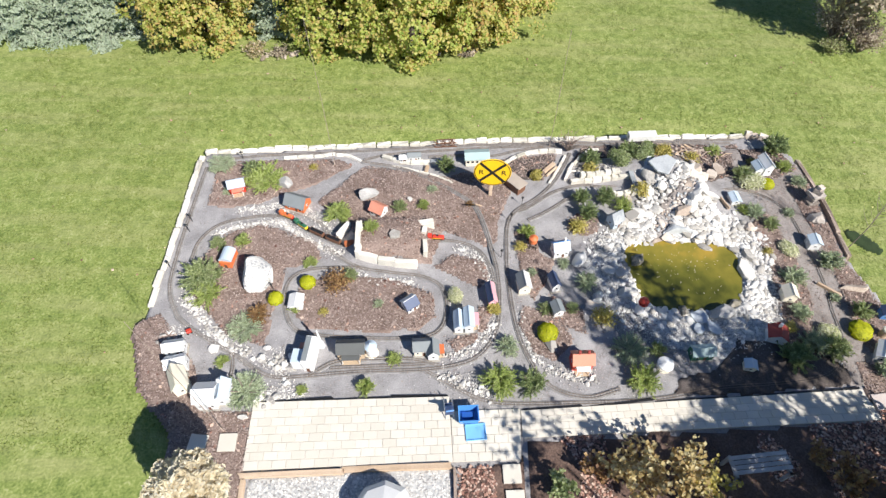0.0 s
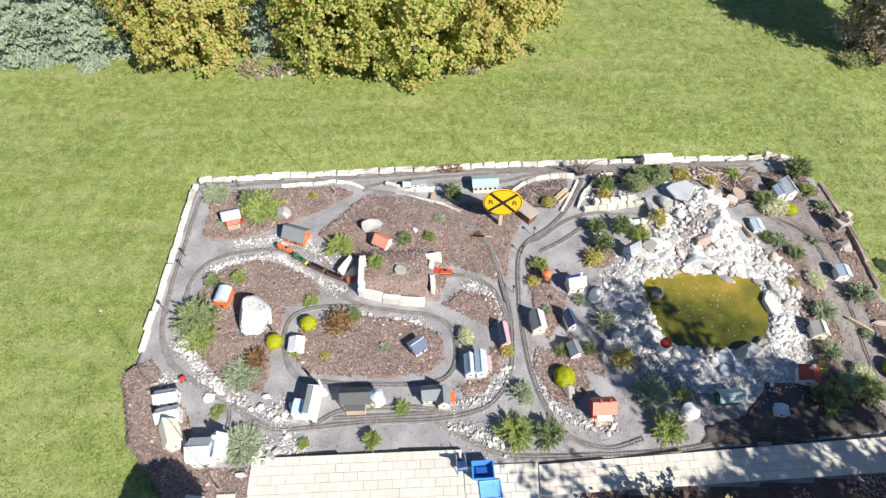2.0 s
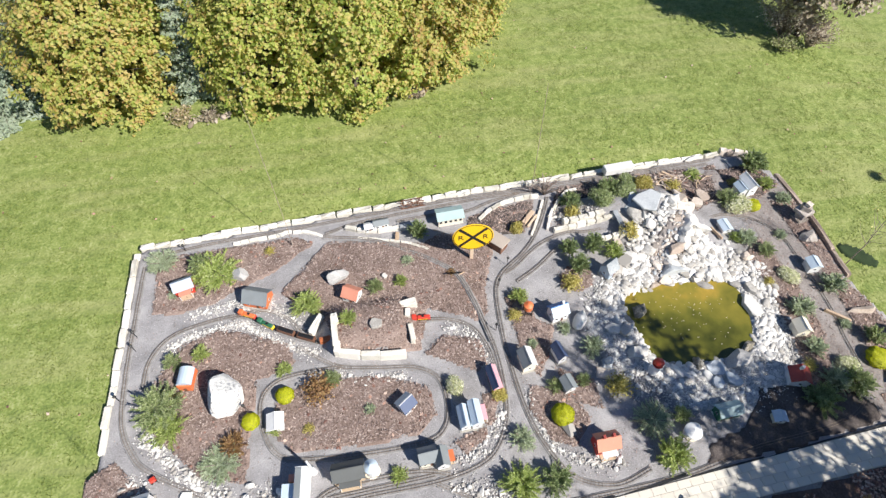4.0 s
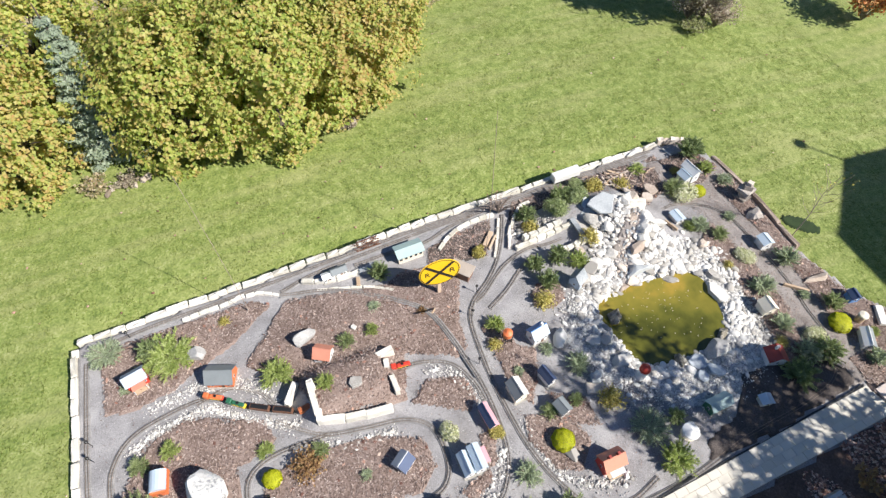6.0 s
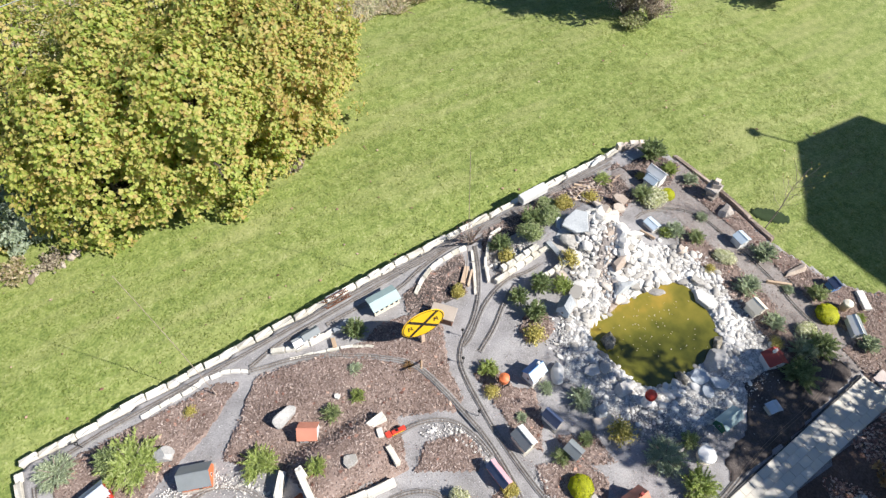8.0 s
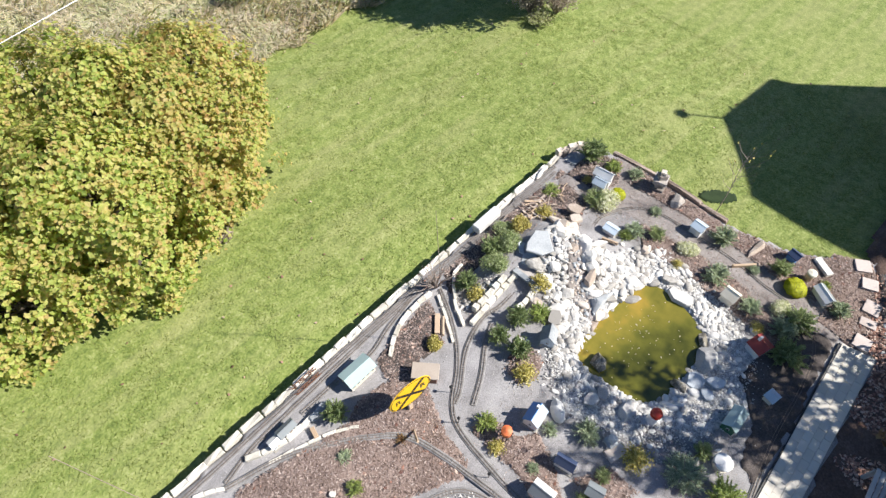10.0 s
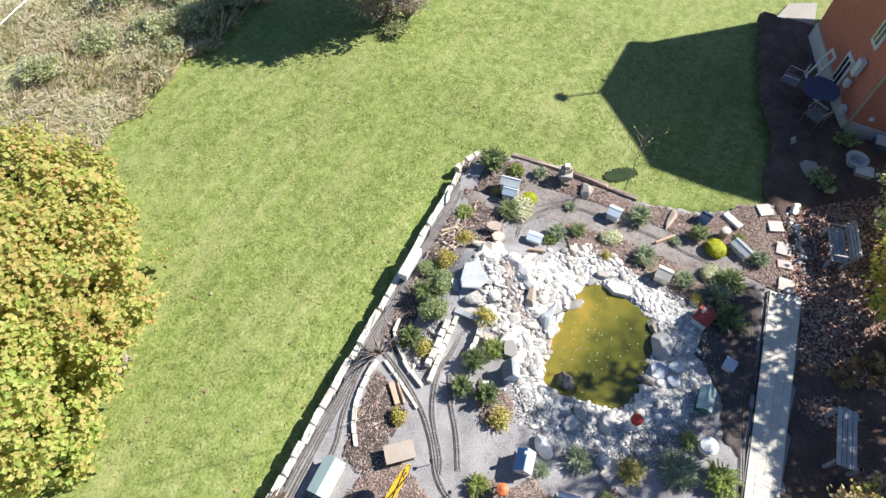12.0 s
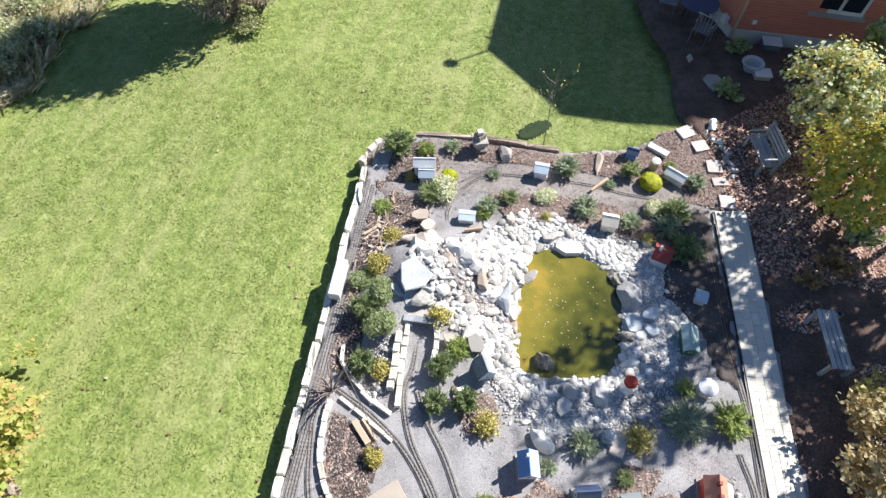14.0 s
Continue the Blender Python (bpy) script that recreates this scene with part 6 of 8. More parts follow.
# oval cast shadow on the grass, laid as a dark green sheet
sheet("soil_patch", [(9.74 + 0.46 * math.cos(k * 0.524) * 0.72 - 0.21 * math.sin(k * 0.524) * 0.69, 8.4 - 0.46 * math.cos(k * 0.524) * 0.69 - 0.21 * math.sin(k * 0.524) * 0.72) for k in range(12)], 0.05, lawn_z, material("shadow_green", ((0.015, 0.03, 0.01), (0.035, 0.06, 0.02)), scale=6, fine=40, rough=1), "oval shadow painted on the lawn as a dark sheet", "soil", lift=0.03, wobble=0.02, drop=0.06)
# plume grass beside the patio
rnd = random.Random(8)
plume = thing("plume_grass", pose(-3.52, 2.28, 0), "tall pampas grass with bright cream plumes", "ornamental grass")
vs, fs, pts = [], [], []
for k in range(1500):
    a, lean = rnd.uniform(0, 6.28), rnd.random() ** 0.7
    high = 1.0 if k % 12 == 0 else rnd.uniform(0.5, 0.85)
    tip = Vector((math.cos(a) * 0.47 * lean, math.sin(a) * 0.47 * lean, (1.85 - 0.45 * lean) * high))
    n = Vector((-math.sin(a), math.cos(a), 0)) * 0.008
    b = len(vs)
    mid = Vector((tip.x * 0.4, tip.y * 0.4, tip.z * 0.75))
    vs += [tuple(-n), tuple(n), tuple(mid + n), tuple(mid - n), tuple(tip)]
    fs += [(b, b + 1, b + 2, b + 3), (b + 3, b + 2, b + 4)]
    if high == 1.0:
        for j in range(170):
            t = rnd.random()
            wide = 0.055 * (1 - 0.6 * t)
            pts.append((tip + Vector((tip.x * 0.2 * t + rnd.gauss(0, wide), tip.y * 0.2 * t + rnd.gauss(0, wide), 0.32 * t - 0.1)), Vector((rnd.gauss(0, 0.6), rnd.gauss(0, 0.6), 1)).normalized()))
tagged(soup("blades", vs, fs, WEEDGREEN, plume), kind="stuff")
vs, fs = leaf_cloud(pts, 0.045, rnd, long=2.4, spin=0.6)
tagged(soup("plumes", vs, fs, PLUME, plume), kind="stuff")

# meadow beyond the lawn
def meadow_spot(rnd, deep, bend):
    """A place in the meadow, most often near its ragged edge."""
    x = rnd.uniform(-14, 17)
    return x, 20.0 - 0.2 * max(0, min(3, 6.5 - x)) + 0.5 * noise.noise((x * 1.1, 0, 2)) + deep * rnd.random() ** bend


MEADOWSOIL = material("meadow_ground", ((0.26, 0.31, 0.13), (0.44, 0.43, 0.26), (0.6, 0.53, 0.41)), scale=0.8, fine=9, rough=1, bump=0.5, depth=0.05)
sheet("meadow", [(-40, 20.1), (18, 20.1), (40, 22), (40, 60), (-40, 60)], 0.8, lawn_z, MEADOWSOIL, "rough dry meadow beyond the lawn", "meadow", lift=0.02, wobble=0.8, drop=0.2)
rnd = random.Random(9)
vs, fs = [], []
for k in range(34000):
    x, y = meadow_spot(rnd, 10, 1.5)
    patch = noise.noise((x * 0.7, y * 0.7, 7)) + 0.6 * noise.noise((x * 2.2, y * 2.2, 9))
    if patch < -0.1 and rnd.random() < 0.8:
        continue
    h, a = 0.3 * (1 + 1.2 * patch) * rnd.uniform(0.4, 1.2), rnd.uniform(0, 6.28)
    wx, wy = 0.014 * math.cos(a), 0.014 * math.sin(a)
    z, b = lawn_z(x, y) - 0.02, len(vs)
    lx, ly = rnd.gauss(0.05, 0.2), rnd.gauss(-0.08, 0.2)
    vs += [(x - wx, y - wy, z), (x + wx, y + wy, z), (x + lx * 0.4 + wx, y + ly * 0.4 + wy, z + h * 0.6), (x + lx, y + ly, z + h)]
    fs.append((b, b + 1, b + 2, b + 3))
tagged(soup("meadow_grass", vs, fs, STRAW), "tall dry straw-coloured meadow grass", "meadow", "", "stuff")
WEED = leafy("meadow_weed", ((0.34, 0.4, 0.17), (0.54, 0.57, 0.31), (0.76, 0.74, 0.55)), scale=2.5, through_light=0.55)
for k, (x, y, r, h) in enumerate([(9.2, 20.9, 0.75, 0.8), (8.3, 21.6, 0.7, 0.7), (10.0, 22.2, 0.9, 0.9), (7.2, 22.4, 0.7, 0.7), (11.4, 21.4, 0.8, 0.8), (5.6, 22.8, 0.6, 0.7), (2.6, 22.2, 0.6, 0.6), (9.0, 23.5, 1.0, 1.0), (10.3, 20.6, 0.55, 0.6), (9.9, 21.3, 0.6, 0.7), (8.0, 20.6, 0.4, 0.5)]):
    bush(x, y, r, h, WEED, "tall pale green meadow plant gone to seed", 110 + k, 2200, 0.055, 60, z=lawn_z(x, y), name="meadow_plant")
# seed heads and dead leaves lying over the meadow, in drifts of straw, green and pink
rnd = random.Random(29)
tops = []
for k in range(120000):
    x, y = meadow_spot(rnd, 10, 1.3)
    drift = noise.noise((x * 0.9, y * 0.9, 31))
    if drift > -0.3 or rnd.random() < 0.5:
        tops.append((Vector((x, y, lawn_z(x, y) + 0.04 + 0.3 * rnd.random() * max(0.15, 0.6 + drift))), Vector((rnd.gauss(0.2, 0.4), rnd.gauss(-0.3, 0.4), 1)).normalized()))
vs, fs = leaf_cloud(tops, 0.034, rnd, long=6.0, spin=0.6)
SEEDHEAD = leafy("seed_head", ((0.38, 0.46, 0.19), (0.6, 0.6, 0.38), (0.72, 0.62, 0.5), (0.84, 0.8, 0.68)), scale=0.55, island=0.3, through_light=0.6)
tagged(soup("meadow_seed_heads", vs, fs, SEEDHEAD), "pale seed heads and dead leaves over the meadow", "meadow", "", "stuff")
# overhead cable
cable = thing("overhead_cable", pose(0, 0, 0), "pale overhead cable on two timber poles", "cable")
part("cable", tube([(-22 + 3 * k, 10.33 + 0.705 * k, 5.2 + 0.35 * ((k - 7.4) / 8) ** 2) for k in range(17)], 0.007, 6), STEEL, cable)
for x, y, z in ((-22, 10.33, 5.55), (26, 21.61, 5.65)):
    part("pole", tube([(x, y, lawn_z(x, y) - 0.3), (x, y, z)], 0.11, 10, None, 0.75), TIMBER, cable)

# ---- house ----
bm_ = bpy.data.materials.new("brick_wall")
bm_.use_nodes = True
t = bm_.node_tree
geo, sep, com, add = t.nodes.new("ShaderNodeNewGeometry"), t.nodes.new("ShaderNodeSeparateXYZ"), t.nodes.new("ShaderNodeCombineXYZ"), t.nodes.new("ShaderNodeMath")
bt, bb = t.nodes.new("ShaderNodeTexBrick"), t.nodes.new("ShaderNodeBump")
t.links.new(geo.outputs["Position"], sep.inputs[0])
t.links.new(sep.outputs[0], add.inputs[0])
t.links.new(sep.outputs[1], add.inputs[1])
t.links.new(add.outputs[0], com.inputs[0])
t.links.new(sep.outputs[2], com.inputs[1])
t.links.new(com.outputs[0], bt.inputs["Vector"])
for key, val in (("Scale", 1.0), ("Brick Width", 0.22), ("Row Height", 0.075), ("Mortar Size", 0.006)):
    bt.inputs[key].default_value = val
bt.inputs["Color1"].default_value, bt.inputs["Color2"].default_value, bt.inputs["Mortar"].default_value = (0.52, 0.165, 0.105, 1), (0.58, 0.19, 0.12, 1), (0.54, 0.24, 0.17, 1)
t.links.new(bt.outputs["Color"], t.nodes["Principled BSDF"].inputs["Base Color"])
t.nodes["Principled BSDF"].inputs["Roughness"].default_value = 0.9
bb.inputs["Strength"].default_value, bb.inputs["Distance"].default_value = 0.4, 0.006
bb.invert = True
t.links.new(bt.outputs["Fac"], bb.inputs["Height"])
t.links.new(bb.outputs[0], t.nodes["Principled BSDF"].inputs["Normal"])
BRICKWALL = bm_
HZ = -0.62
house = thing("house", pose(0.2, -0.05, 0), "red brick house with white windows and a shingled roof", "house")


def prism(poly, z0, z1, bm=None):
    bm = bm or bmesh.new()
    lo, hi = [bm.verts.new((x, y, z0)) for x, y in poly], [bm.verts.new((x, y, z1)) for x, y in poly]
    n = len(poly)
    for k in range(n):
        bm.faces.new((lo[k], lo[(k + 1) % n], hi[(k + 1) % n], hi[k]))
    bm.faces.new(hi)
    bm.faces.new(lo[::-1])
    return bm


FOOT = [(13.75, -6.0), (17.0, -6.0), (17.2, 5.4), (13.62, 4.14)]
WING = 2.9
part("wall", prism(FOOT, HZ + 0.45, WING), BRICKWALL, house)
part("foundation", prism([(13.7, -6.05), (17.05, -6.05), (17.2, 5.45), (13.57, 4.18)], HZ - 0.3, HZ + 0.448), material("pale_render", ((0.5, 0.48, 0.45), (0.64, 0.62, 0.58)), scale=3, fine=50, rough=0.9), house)
bm = bmesh.new()
a, b, c, d = [bm.verts.new(p) for p in ((13.3, -6.2, WING - 0.1), (13.3, 4.2, WING - 0.1), (17.2, 5.55, WING + 2.0), (17.2, -6.2, WING + 2.0))]
bm.faces.new((a, b, c, d))
bmesh.ops.solidify(bm, geom=bm.faces, thickness=0.12)
part("roof", bm, SHINGLE, house, "brown asphalt shingle roof")
bm = bmesh.new()
g = [bm.verts.new(p) for p in ((13.64, 4.13, WING), (17.2, 5.38, WING), (17.2, 5.38, WING + 1.85))]
bm.faces.new(g)
bmesh.ops.solidify(bm, geom=bm.faces, thickness=0.08)
part("gable", bm, BRICKWALL, house)
# unseen upper block and roof pole, shaped to cast the shadow on the lawn
block = [(15.9, -6.0), (15.95, 2.0), (18.05, 3.7), (20.9, 3.5), (21.6, 1.9), (21.6, -6.0)]
part("upper_storey", prism(block, WING, 6.6), BRICKWALL, house)
part("upper_roof", prism([(15.7, -6.2), (15.75, 2.05), (18.0, 3.87), (20.98, 3.65), (21.75, 1.95), (21.75, -6.2)], 6.6, 6.75), SHINGLE, house)
vane = part("roof_pole", tube([(18.05, 3.75, 6.7), (18.05, 3.75, 7.85)], 0.03, 6), STEEL, house, "thin pole on the roof's corner")
part("pole_cap", lathe([(0.02, 7.75), (0.16, 7.85), (0.18, 7.92), (0.02, 8.02)], 12), STEEL, vane, at=pose(18.05, 3.75, 0))
part("gutter", box(0.1, 10.2, 0.1, 13.27, -0.95, WING - 0.2), WHITE, house, "white eaves gutter")
part("downspout", tube([(13.56, 4.1, HZ + 0.1), (13.56, 4.1, WING - 0.15)], 0.035, 8), TAN, house, "tan downspout at the corner")
part("wall_lamp", box(0.06, 0.09, 0.09, 13.62, 3.72, 0.02), WHITE, house)


def house_window(x, y, z, wide, high, turn, sill=True):
    """A white-framed window set on the wall; its face looks along local -x."""
    m = pose(x, y, z, 0, 0, turn)
    wnd = part("window", box(0.05, wide, high, bm=None, m=m), WHITE, house)
    for s in (-0.25, 0.25):
        part("pane", box(0.02, wide * 0.5 - 0.12, high - 0.2, -0.025, s * (wide - 0.08), 0.1, m=m), WINDOWGLASS, wnd)
    part("mullion", box(0.03, 0.03, high - 0.1, -0.03, 0, 0.05, m=m), WHITE, wnd)
    if sill:
        part("sill", box(0.14, wide + 0.16, 0.08, -0.04, 0, -0.08, bevel=0.01, m=m), CONCRETE, wnd)


house_window(13.66, 2.08, 0.5, 1.06, 1.0, -2)
wb = math.degrees(math.atan2(1.26, 3.58))
house_window(14.95, 4.62, -0.3, 0.46, 0.9, 270 + wb, False)
house_window(14.55, 4.48, 1.25, 0.4, 0.8, 270 + wb, False)
house_window(16.3, 5.09, 1.3, 0.4, 0.8, 270 + wb, False)
meter = part("meter_box", box(0.2, 0.14, 0.42, bevel=0.01, m=pose(14.35, 4.5, 0.55, 0, 0, wb)), WHITE, house, "pale blue-white meter box")
part("conduit", tube([(14.33, 4.5, HZ + 0.2), (14.34, 4.5, 0.55)], 0.025, 6), STEEL, meter)
part("meter_cover", box(0.16, 0.12, 0.2, bevel=0.01, m=pose(14.33, 4.5, 0.2, 0, 0, wb)), WHITE, house, "pale blue-white junction box")
part("hose_box", box(0.2, 0.12, 0.2, bevel=0.01, m=pose(13.85, 4.32, -0.2, 0, 0, wb)), WHITE, house)
lid = thing("utility_box", pose(13.54, 3.17, bed_z(13.54, 3.17), 0, 0, 2), "low dark box with a pale plastic lid by the house", "utility box")
part("body", box(0.3, 0.4, 0.2, 0, 0, -0.02), BENCHDARK, lid)
part("lid", box(0.34, 0.44, 0.03, 0, 0, 0.18, 0.008), WHITE, lid, "pale plastic lid")
crate = thing("planter_box", pose(12.25, 3.52, bed_z(12.25, 3.52), 0, 0, 6), "small timber box under a pale board", "box")
part("body", box(0.26, 0.34, 0.14), EDGEWOOD, crate)
part("board", box(0.3, 0.38, 0.025, 0, 0, 0.14, 0.005), WHITE, crate, "pale flat board")
slab(11.75, 4.6, 0.62, 0.5, 0.05, bed_z(11.75, 4.6) - fall(11.75) + 0.04, 35, "grey triangular stone slab in the shaded bed", CONCRETE, (0, 0), 47)
tub = thing("wash_tub", pose(12.48, 3.74, bed_z(12.48, 3.74)), "grey round tub standing in the shaded bed", "tub")
ob = part("concrete_pad", prism([(17.75, 6.05), (18.05, 6.4), (19.1, 6.15), (19.55, 5.4), (18.5, 5.3)], -0.95, lawn_z(18.6, 5.9) + 0.05), CONCRETE)
tagged(ob, "pale concrete pad at the house corner", "concrete pad", "", "structure")
boulder(12.6, 5.1, 0.1, 0.1, 0.08, 51, "small round pale stone in the dark bed", z=bed_z(12.6, 5.1))
part("tub", lathe([(0.14, 0), (0.2, 0.18), (0.25, 0.22), (0.25, 0.24), (0.17, 0.22), (0.13, 0.06), (0.0, 0.05)], 22), SLATE, tub)
bz = lambda x, y: max(bed_z(x, y), lawn_z(x, y) + 0.01) + 0.03
table = thing("patio_table", pose(14.15, 4.95, bz(14.15, 4.95)), "round dark glass patio table by the gable wall", "table")
part("tabletop", lathe([(0.0, 0.62), (0.4, 0.62), (0.42, 0.63), (0.4, 0.645), (0.0, 0.645)], 28), WINDOWGLASS, table, "dark glass top")
part("rim", lathe([(0.4, 0.61), (0.44, 0.61), (0.44, 0.655), (0.4, 0.655)], 28), NAVY, table)
for k in range(4):
    a = 0.8 + 1.57 * k
    part("leg", tube([(0.36 * math.cos(a), 0.36 * math.sin(a), 0), (0.28 * math.cos(a), 0.28 * math.sin(a), 0.61)], 0.014, 6), BLACK, table)
for x, y, turn in ((13.35, 4.85, 60), (14.55, 5.6, 170)):
    ch = thing("patio_chair", pose(x, y, bz(x, y), 0, 0, turn), "dark steel patio chair in the house's shade", "chair", "patio chairs")
    part("seat", box(0.42, 0.42, 0.03, 0, 0, 0.38, 0.01), BENCHDARK, ch)
    for k in range(5):
        part("back_bar", box(0.03, 0.02, 0.4, -0.16 + 0.08 * k, 0.2, 0.42, 0.004), BENCHDARK, ch)
    part("top_rail", box(0.42, 0.03, 0.03, 0, 0.2, 0.82, 0.008), STEEL, ch)
    for sx in (-1, 1):
        part("armrest", tube([(sx * 0.2, 0.2, 0.6), (sx * 0.22, -0.18, 0.6), (sx * 0.21, -0.2, 0.38)], 0.012, 6), STEEL, ch)
        for sy in (-1, 1):
            part("leg", tube([(sx * 0.19, sy * 0.18, 0), (sx * 0.19, sy * 0.18, 0.38)], 0.013, 6), BENCHDARK, ch)
# an old white window sash leaning on the gable
for x, y in ((15.45, 5.12),):
    sash = thing("window_sash", pose(x, y, bz(x, y), 0, 0, wb) @ pose(0, 0, 0, 14, 0, 0), "old white window sash leaning on the wall", "window sash")
    for sx in (-0.17, 0.17):
        part("stile", box(0.06, 0.04, 0.95, sx, 0, 0, 0.004), WHITE, sash)
    for zz in (0.0, 0.46, 0.89):
        part("rail", box(0.28, 0.035, 0.06, 0, 0, zz, 0.004), WHITE, sash)
# ---- benches ----
def bench(m, label, length, back=True, wood=BENCHGREY):
    ob = thing("garden_bench", m, label, "bench")
    for k in range(5 if back else 4):
        part("slat", box(length, 0.07, 0.02, 0, -0.16 + 0.084 * k, 0.42, 0.004), wood, ob)
    for s in (-1, 1):
        x = s * (length / 2 - 0.06)
        part("leg", box(0.05, 0.06, 0.42, x, -0.18), wood, ob)
        part("leg", box(0.05, 0.06, 0.42, x, 0.2), wood, ob)
        part("rail", box(0.05, 0.46, 0.05, x, 0.01, 0.37), wood, ob)
        if back:
            part("armrest", box(0.05, 0.46, 0.03, x, 0.0, 0.62, 0.005), wood, ob)
            part("post", box(0.05, 0.05, 0.5, x, 0.25, 0.42), wood, ob)
    if back:
        for k in range(4):
            part("back_slat", box(length, 0.02, 0.085, 0, 0.26 + 0.02 * k, 0.48 + 0.1 * k, 0.004), wood, ob)


bench(pose(5.5, 3.15, fall(5.5) + 0.05, 0, 0, 187) @ Matrix.Scale(0.95, 4), "grey slatted bench in the trees' shade", 1.08, False)
bench(pose(9.58, 3.86, bed_z(9.58, 3.86) + 0.04, 0, 0, 194) @ Matrix.Scale(0.76, 4), "silver-grey slatted bench with a backrest", 1.15)

# ---- railroad sign ----
sign = thing("railroad_sign", pose(1.17, 9.27, 0.0), "round yellow railroad crossing sign on a wooden post", "sign")
tilt = pose(0, -0.03, 0.86, 90, 0, -3)
part("post", box(0.08, 0.06, 0.9, 0, 0.04, -0.1, 0.006), EDGEWOOD, sign)
part("brace", box(0.03, 0.03, 0.75, -0.2, -0.2, 0, 0.0, m=pose(0, 0, 0.02, 35, -20, 0)), EDGEWOOD, sign)
bm = lathe([(0.41, -0.006), (0.42, 0), (0.41, 0.006)], 48)
bmesh.ops.transform(bm, matrix=tilt, verts=bm.verts)
face = part("disc", bm, SIGNYELLOW, sign, "yellow round face")
bm = bmesh.new()
for r0, r1 in ((0.385, 0.402),):
    ring = [[bm.verts.new((r * math.cos(k * math.pi / 32), r * math.sin(k * math.pi / 32), 0.009)) for k in range(64)] for r in (r0, r1)]
    for k in range(64):
        bm.faces.new((ring[0][k], ring[1][k], ring[1][(k + 1) % 64], ring[0][(k + 1) % 64]))
bmesh.ops.transform(bm, matrix=tilt, verts=bm.verts)
part("rim_line", bm, BLACK, face)
for a in (45, -45):
    part("cross_bar", box(0.78, 0.065, 0.004, 0, 0, 0.009 + (0.001 if a > 0 else 0), m=tilt @ pose(0, 0, 0, 0, 0, a)), BLACK, face)
for s in (-1, 1):
    cu = bpy.data.curves.new("letter", "FONT")
    cu.body, cu.size, cu.align_x, cu.align_y, cu.extrude = "R", 0.2, "CENTER", "CENTER", 0.002
    tmp = new("letter", cu)
    me = bpy.data.meshes.new_from_object(tmp.evaluated_get(bpy.context.evaluated_depsgraph_get()))
    bpy.data.objects.remove(tmp)
    me.transform(tilt @ pose(s * 0.25, 0, 0.011))
    part("letter", me, BLACK, face)


# ---- model houses ----
def roof_slab(length, run, rise, side, z, thick=0.012, over=0.025):
    """One sloping roof panel, ridge along local x."""
    bm = bmesh.new()
    top = math.hypot(run, rise)
    nx, ny = -rise / top * side, run / top
    y0, y1 = 0.0, side * (run + over)
    z1 = z - over * rise / run
    pts = []
    for x in (-length / 2 - over, length / 2 + over):
        pts.append([(x, y0, z + rise), (x, y1, z1), (x, y1 - side * 0.0, z1 + thick), (x, y0, z + rise + thick)])
    v = [[bm.verts.new(p) for p in ring] for ring in pts]
    for k in range(4):
        bm.faces.new((v[0][k], v[0][(k + 1) % 4], v[1][(k + 1) % 4], v[1][k]))
    bm.faces.new(v[0][::-1])
    bm.faces.new(v[1])
    bmesh.ops.recalc_face_normals(bm, faces=bm.faces)
    return bm


